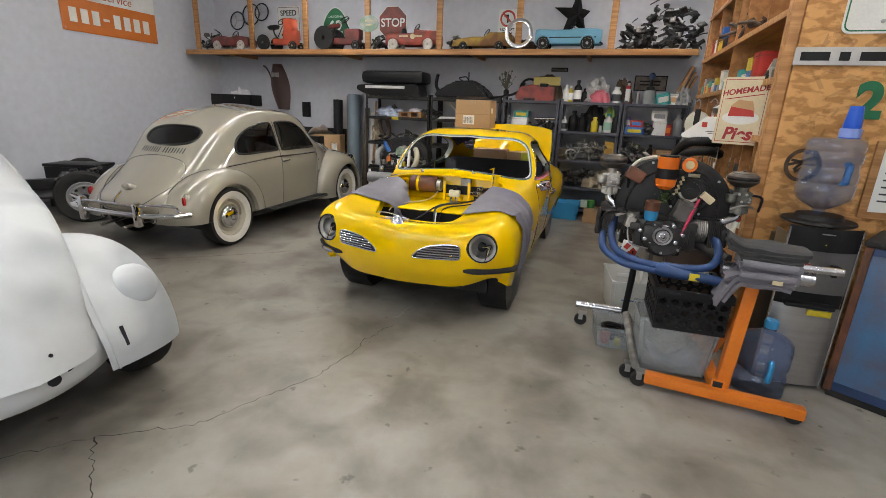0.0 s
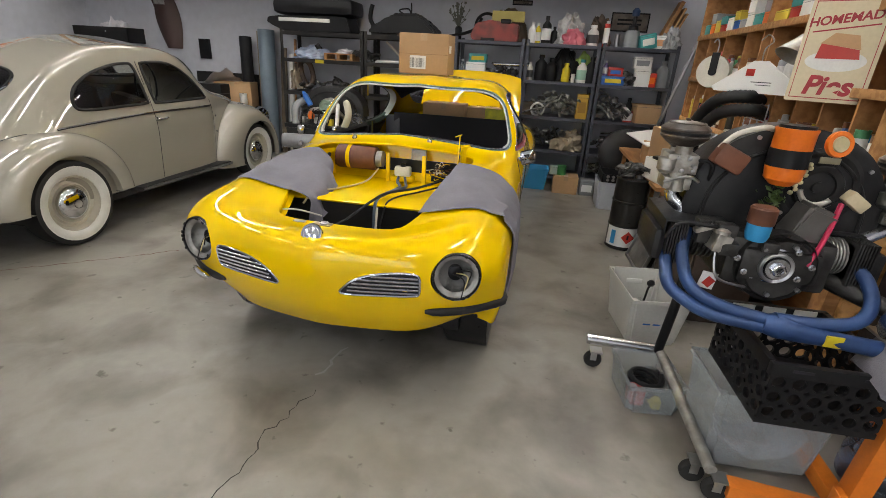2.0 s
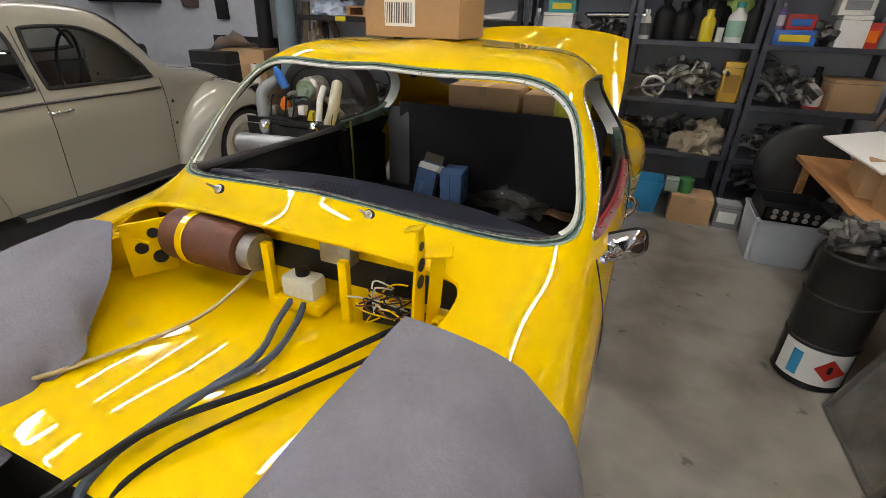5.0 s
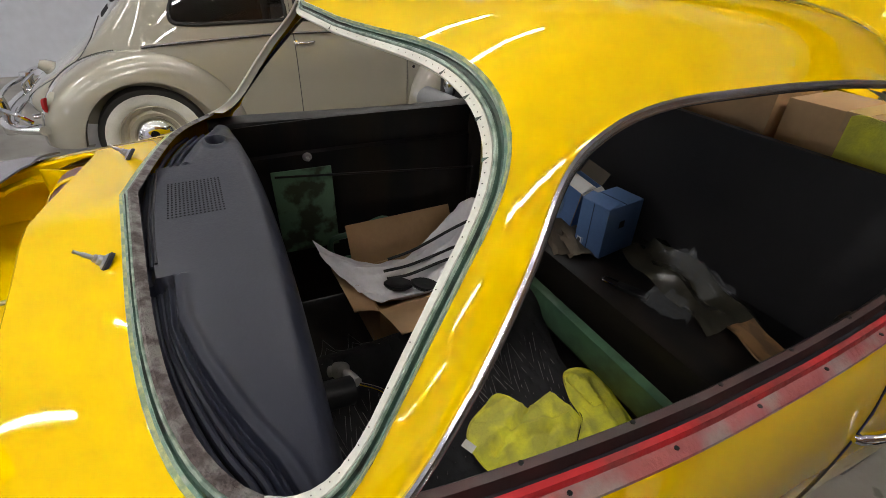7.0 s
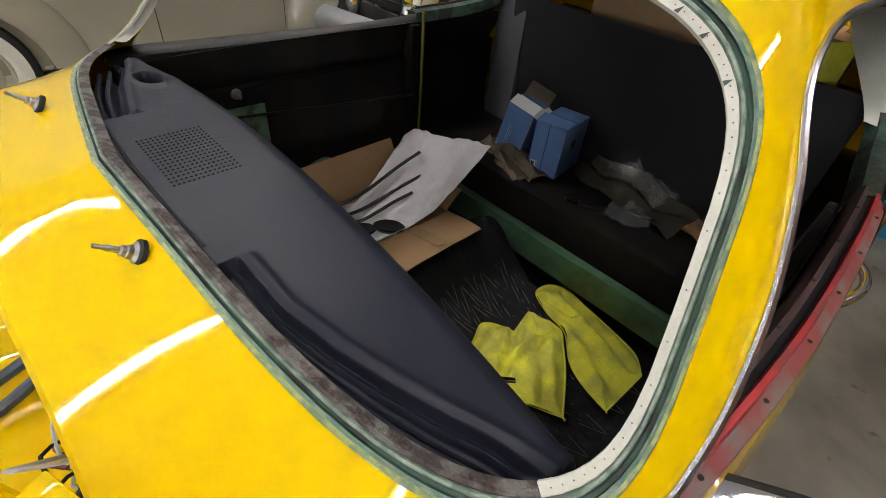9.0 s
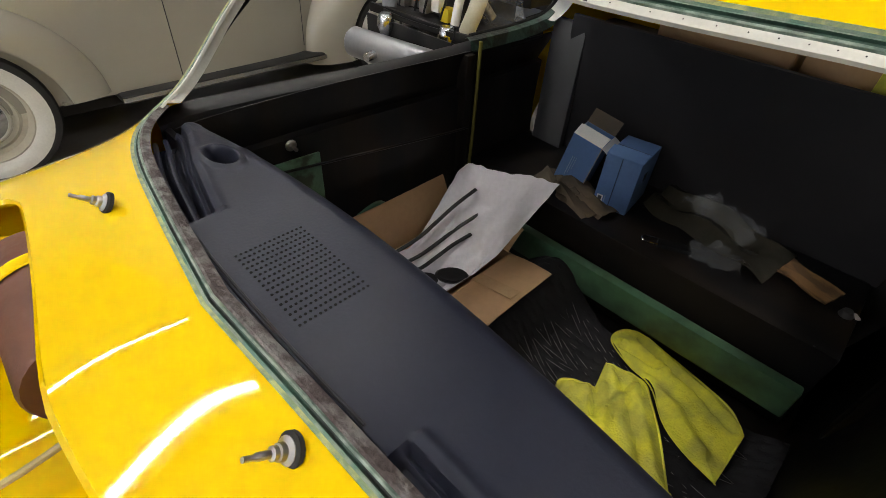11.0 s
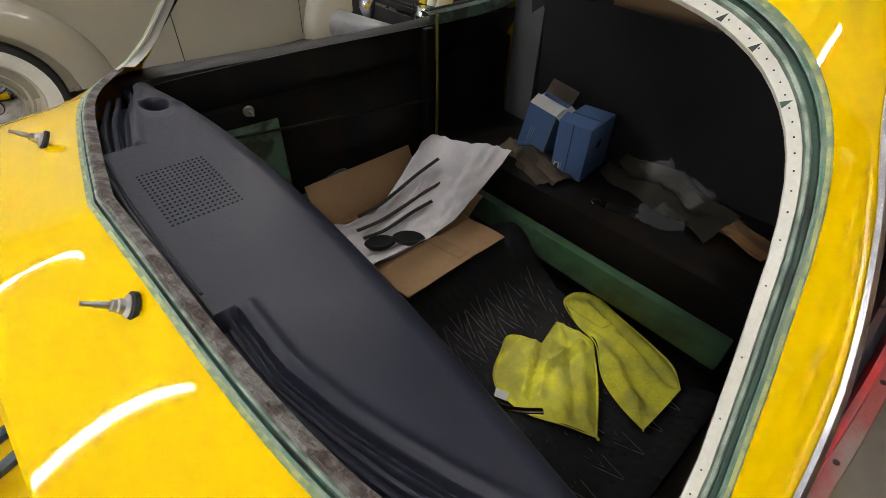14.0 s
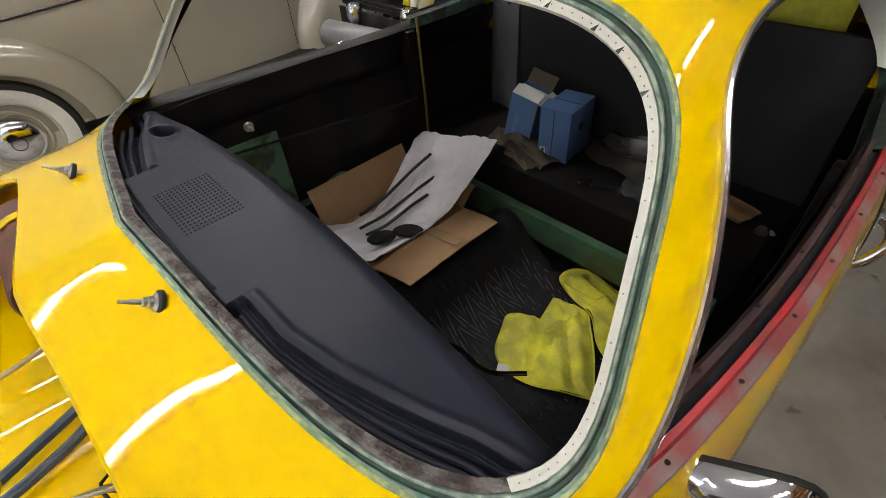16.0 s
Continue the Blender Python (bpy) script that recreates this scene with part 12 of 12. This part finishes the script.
for y in (0.0, 1.55):
    wh = part("wheel", turned([(0.03, 0.0), (0.11, 0.012), (0.135, 0.035), (0.15, 0.02), (0.165, 0.02), (0.185, 0.05), (0.19, 0.06), (0.18, 0.064)], 40, caps=False), mat("silver_wheel", (0.33, 0.33, 0.34), 0.4, 0.3, (0.22, 0.22, 0.22), 7, 0.6), ch, m=pose(0, y, 0.315, 90 if y == 0 else -90, 0, 0))
    part("tyre", turned([(0.188, -0.07), (0.24, -0.095), (0.29, -0.09), (0.312, -0.06), (0.315, 0.0), (0.312, 0.06), (0.29, 0.088), (0.24, 0.09), (0.192, 0.062)], 44, caps=False), rubber, wh)
    part("hub", turned([(0.0, 0.06), (0.035, 0.055), (0.04, 0.02), (0.0, 0.015)], 20), case_dark, wh)
    for k in range(8):
        a = 2 * math.pi * k / 8
        part("wheel_slot", turned([(0, 0), (0.018, 0), (0.014, 0.004), (0, 0.005)], 12, Matrix.Translation((0.115 * math.cos(a), 0.115 * math.sin(a), 0.026))), groove_black, wh)
    for k in range(5):
        a = 2 * math.pi * k / 5 + 0.3
        part("wheel_bolt", turned([(0, 0), (0.01, 0), (0.01, 0.014), (0, 0.016)], 6, Matrix.Translation((0.065 * math.cos(a), 0.065 * math.sin(a), 0.014))), steel, wh)
# loose body panels lying on it
rows = []
for i in range(19):
    s = i / 18
    rows.append([Vector((-0.55 + 1.15 * s, -0.28 + 0.62 * b, 0.20 * math.sin(math.pi * s) ** 0.7 * (0.5 + 0.5 * math.sin(math.pi * (0.15 + 0.7 * b))))) for b in (k / 10 for k in range(11))])
tagged(part("body_panel", thicken(ribbon(rows, False), 0.006), primer, m=pose(-5.15, 5.25, 0.455, 0, 0, 40)), "white primered body panel lying on a chassis", "car part")
rows = []
for i in range(13):
    s = i / 12
    rows.append([Vector((-0.25 + 0.6 * s, -0.2 + 0.45 * b, 0.06 * math.sin(3 * s) + 0.10 * s * b)) for b in (k / 8 for k in range(9))])
tagged(part("body_panel", thicken(ribbon(rows, False), 0.006), mat("grey_panel", (0.14, 0.145, 0.15), 0.5, 0, (0.09, 0.09, 0.095), 5, 0.7), m=pose(-5.0, 5.35, 0.64, 0, 4, 30)), "grey bare metal panel resting on a white panel", "car part")
heap("engine_parts", -5.75, 4.75, 0.30, 0.5, 0.4, 0.30, 34, junk_grey, "black suspension parts heaped on a chassis", 71)
bx = thing("black_case", pose(-6.2, 5.0, 0.0, 0, 0, 20), "low black case standing behind a chassis", "case")
part("case_body", boxes((-0.35, -0.2, 0, 0.35, 0.2, 0.56), bevel=0.01), black_plastic, bx)
part("case_lid", boxes((-0.36, -0.21, 0.56, 0.36, 0.21, 0.60), bevel=0.008), black_plastic, bx)
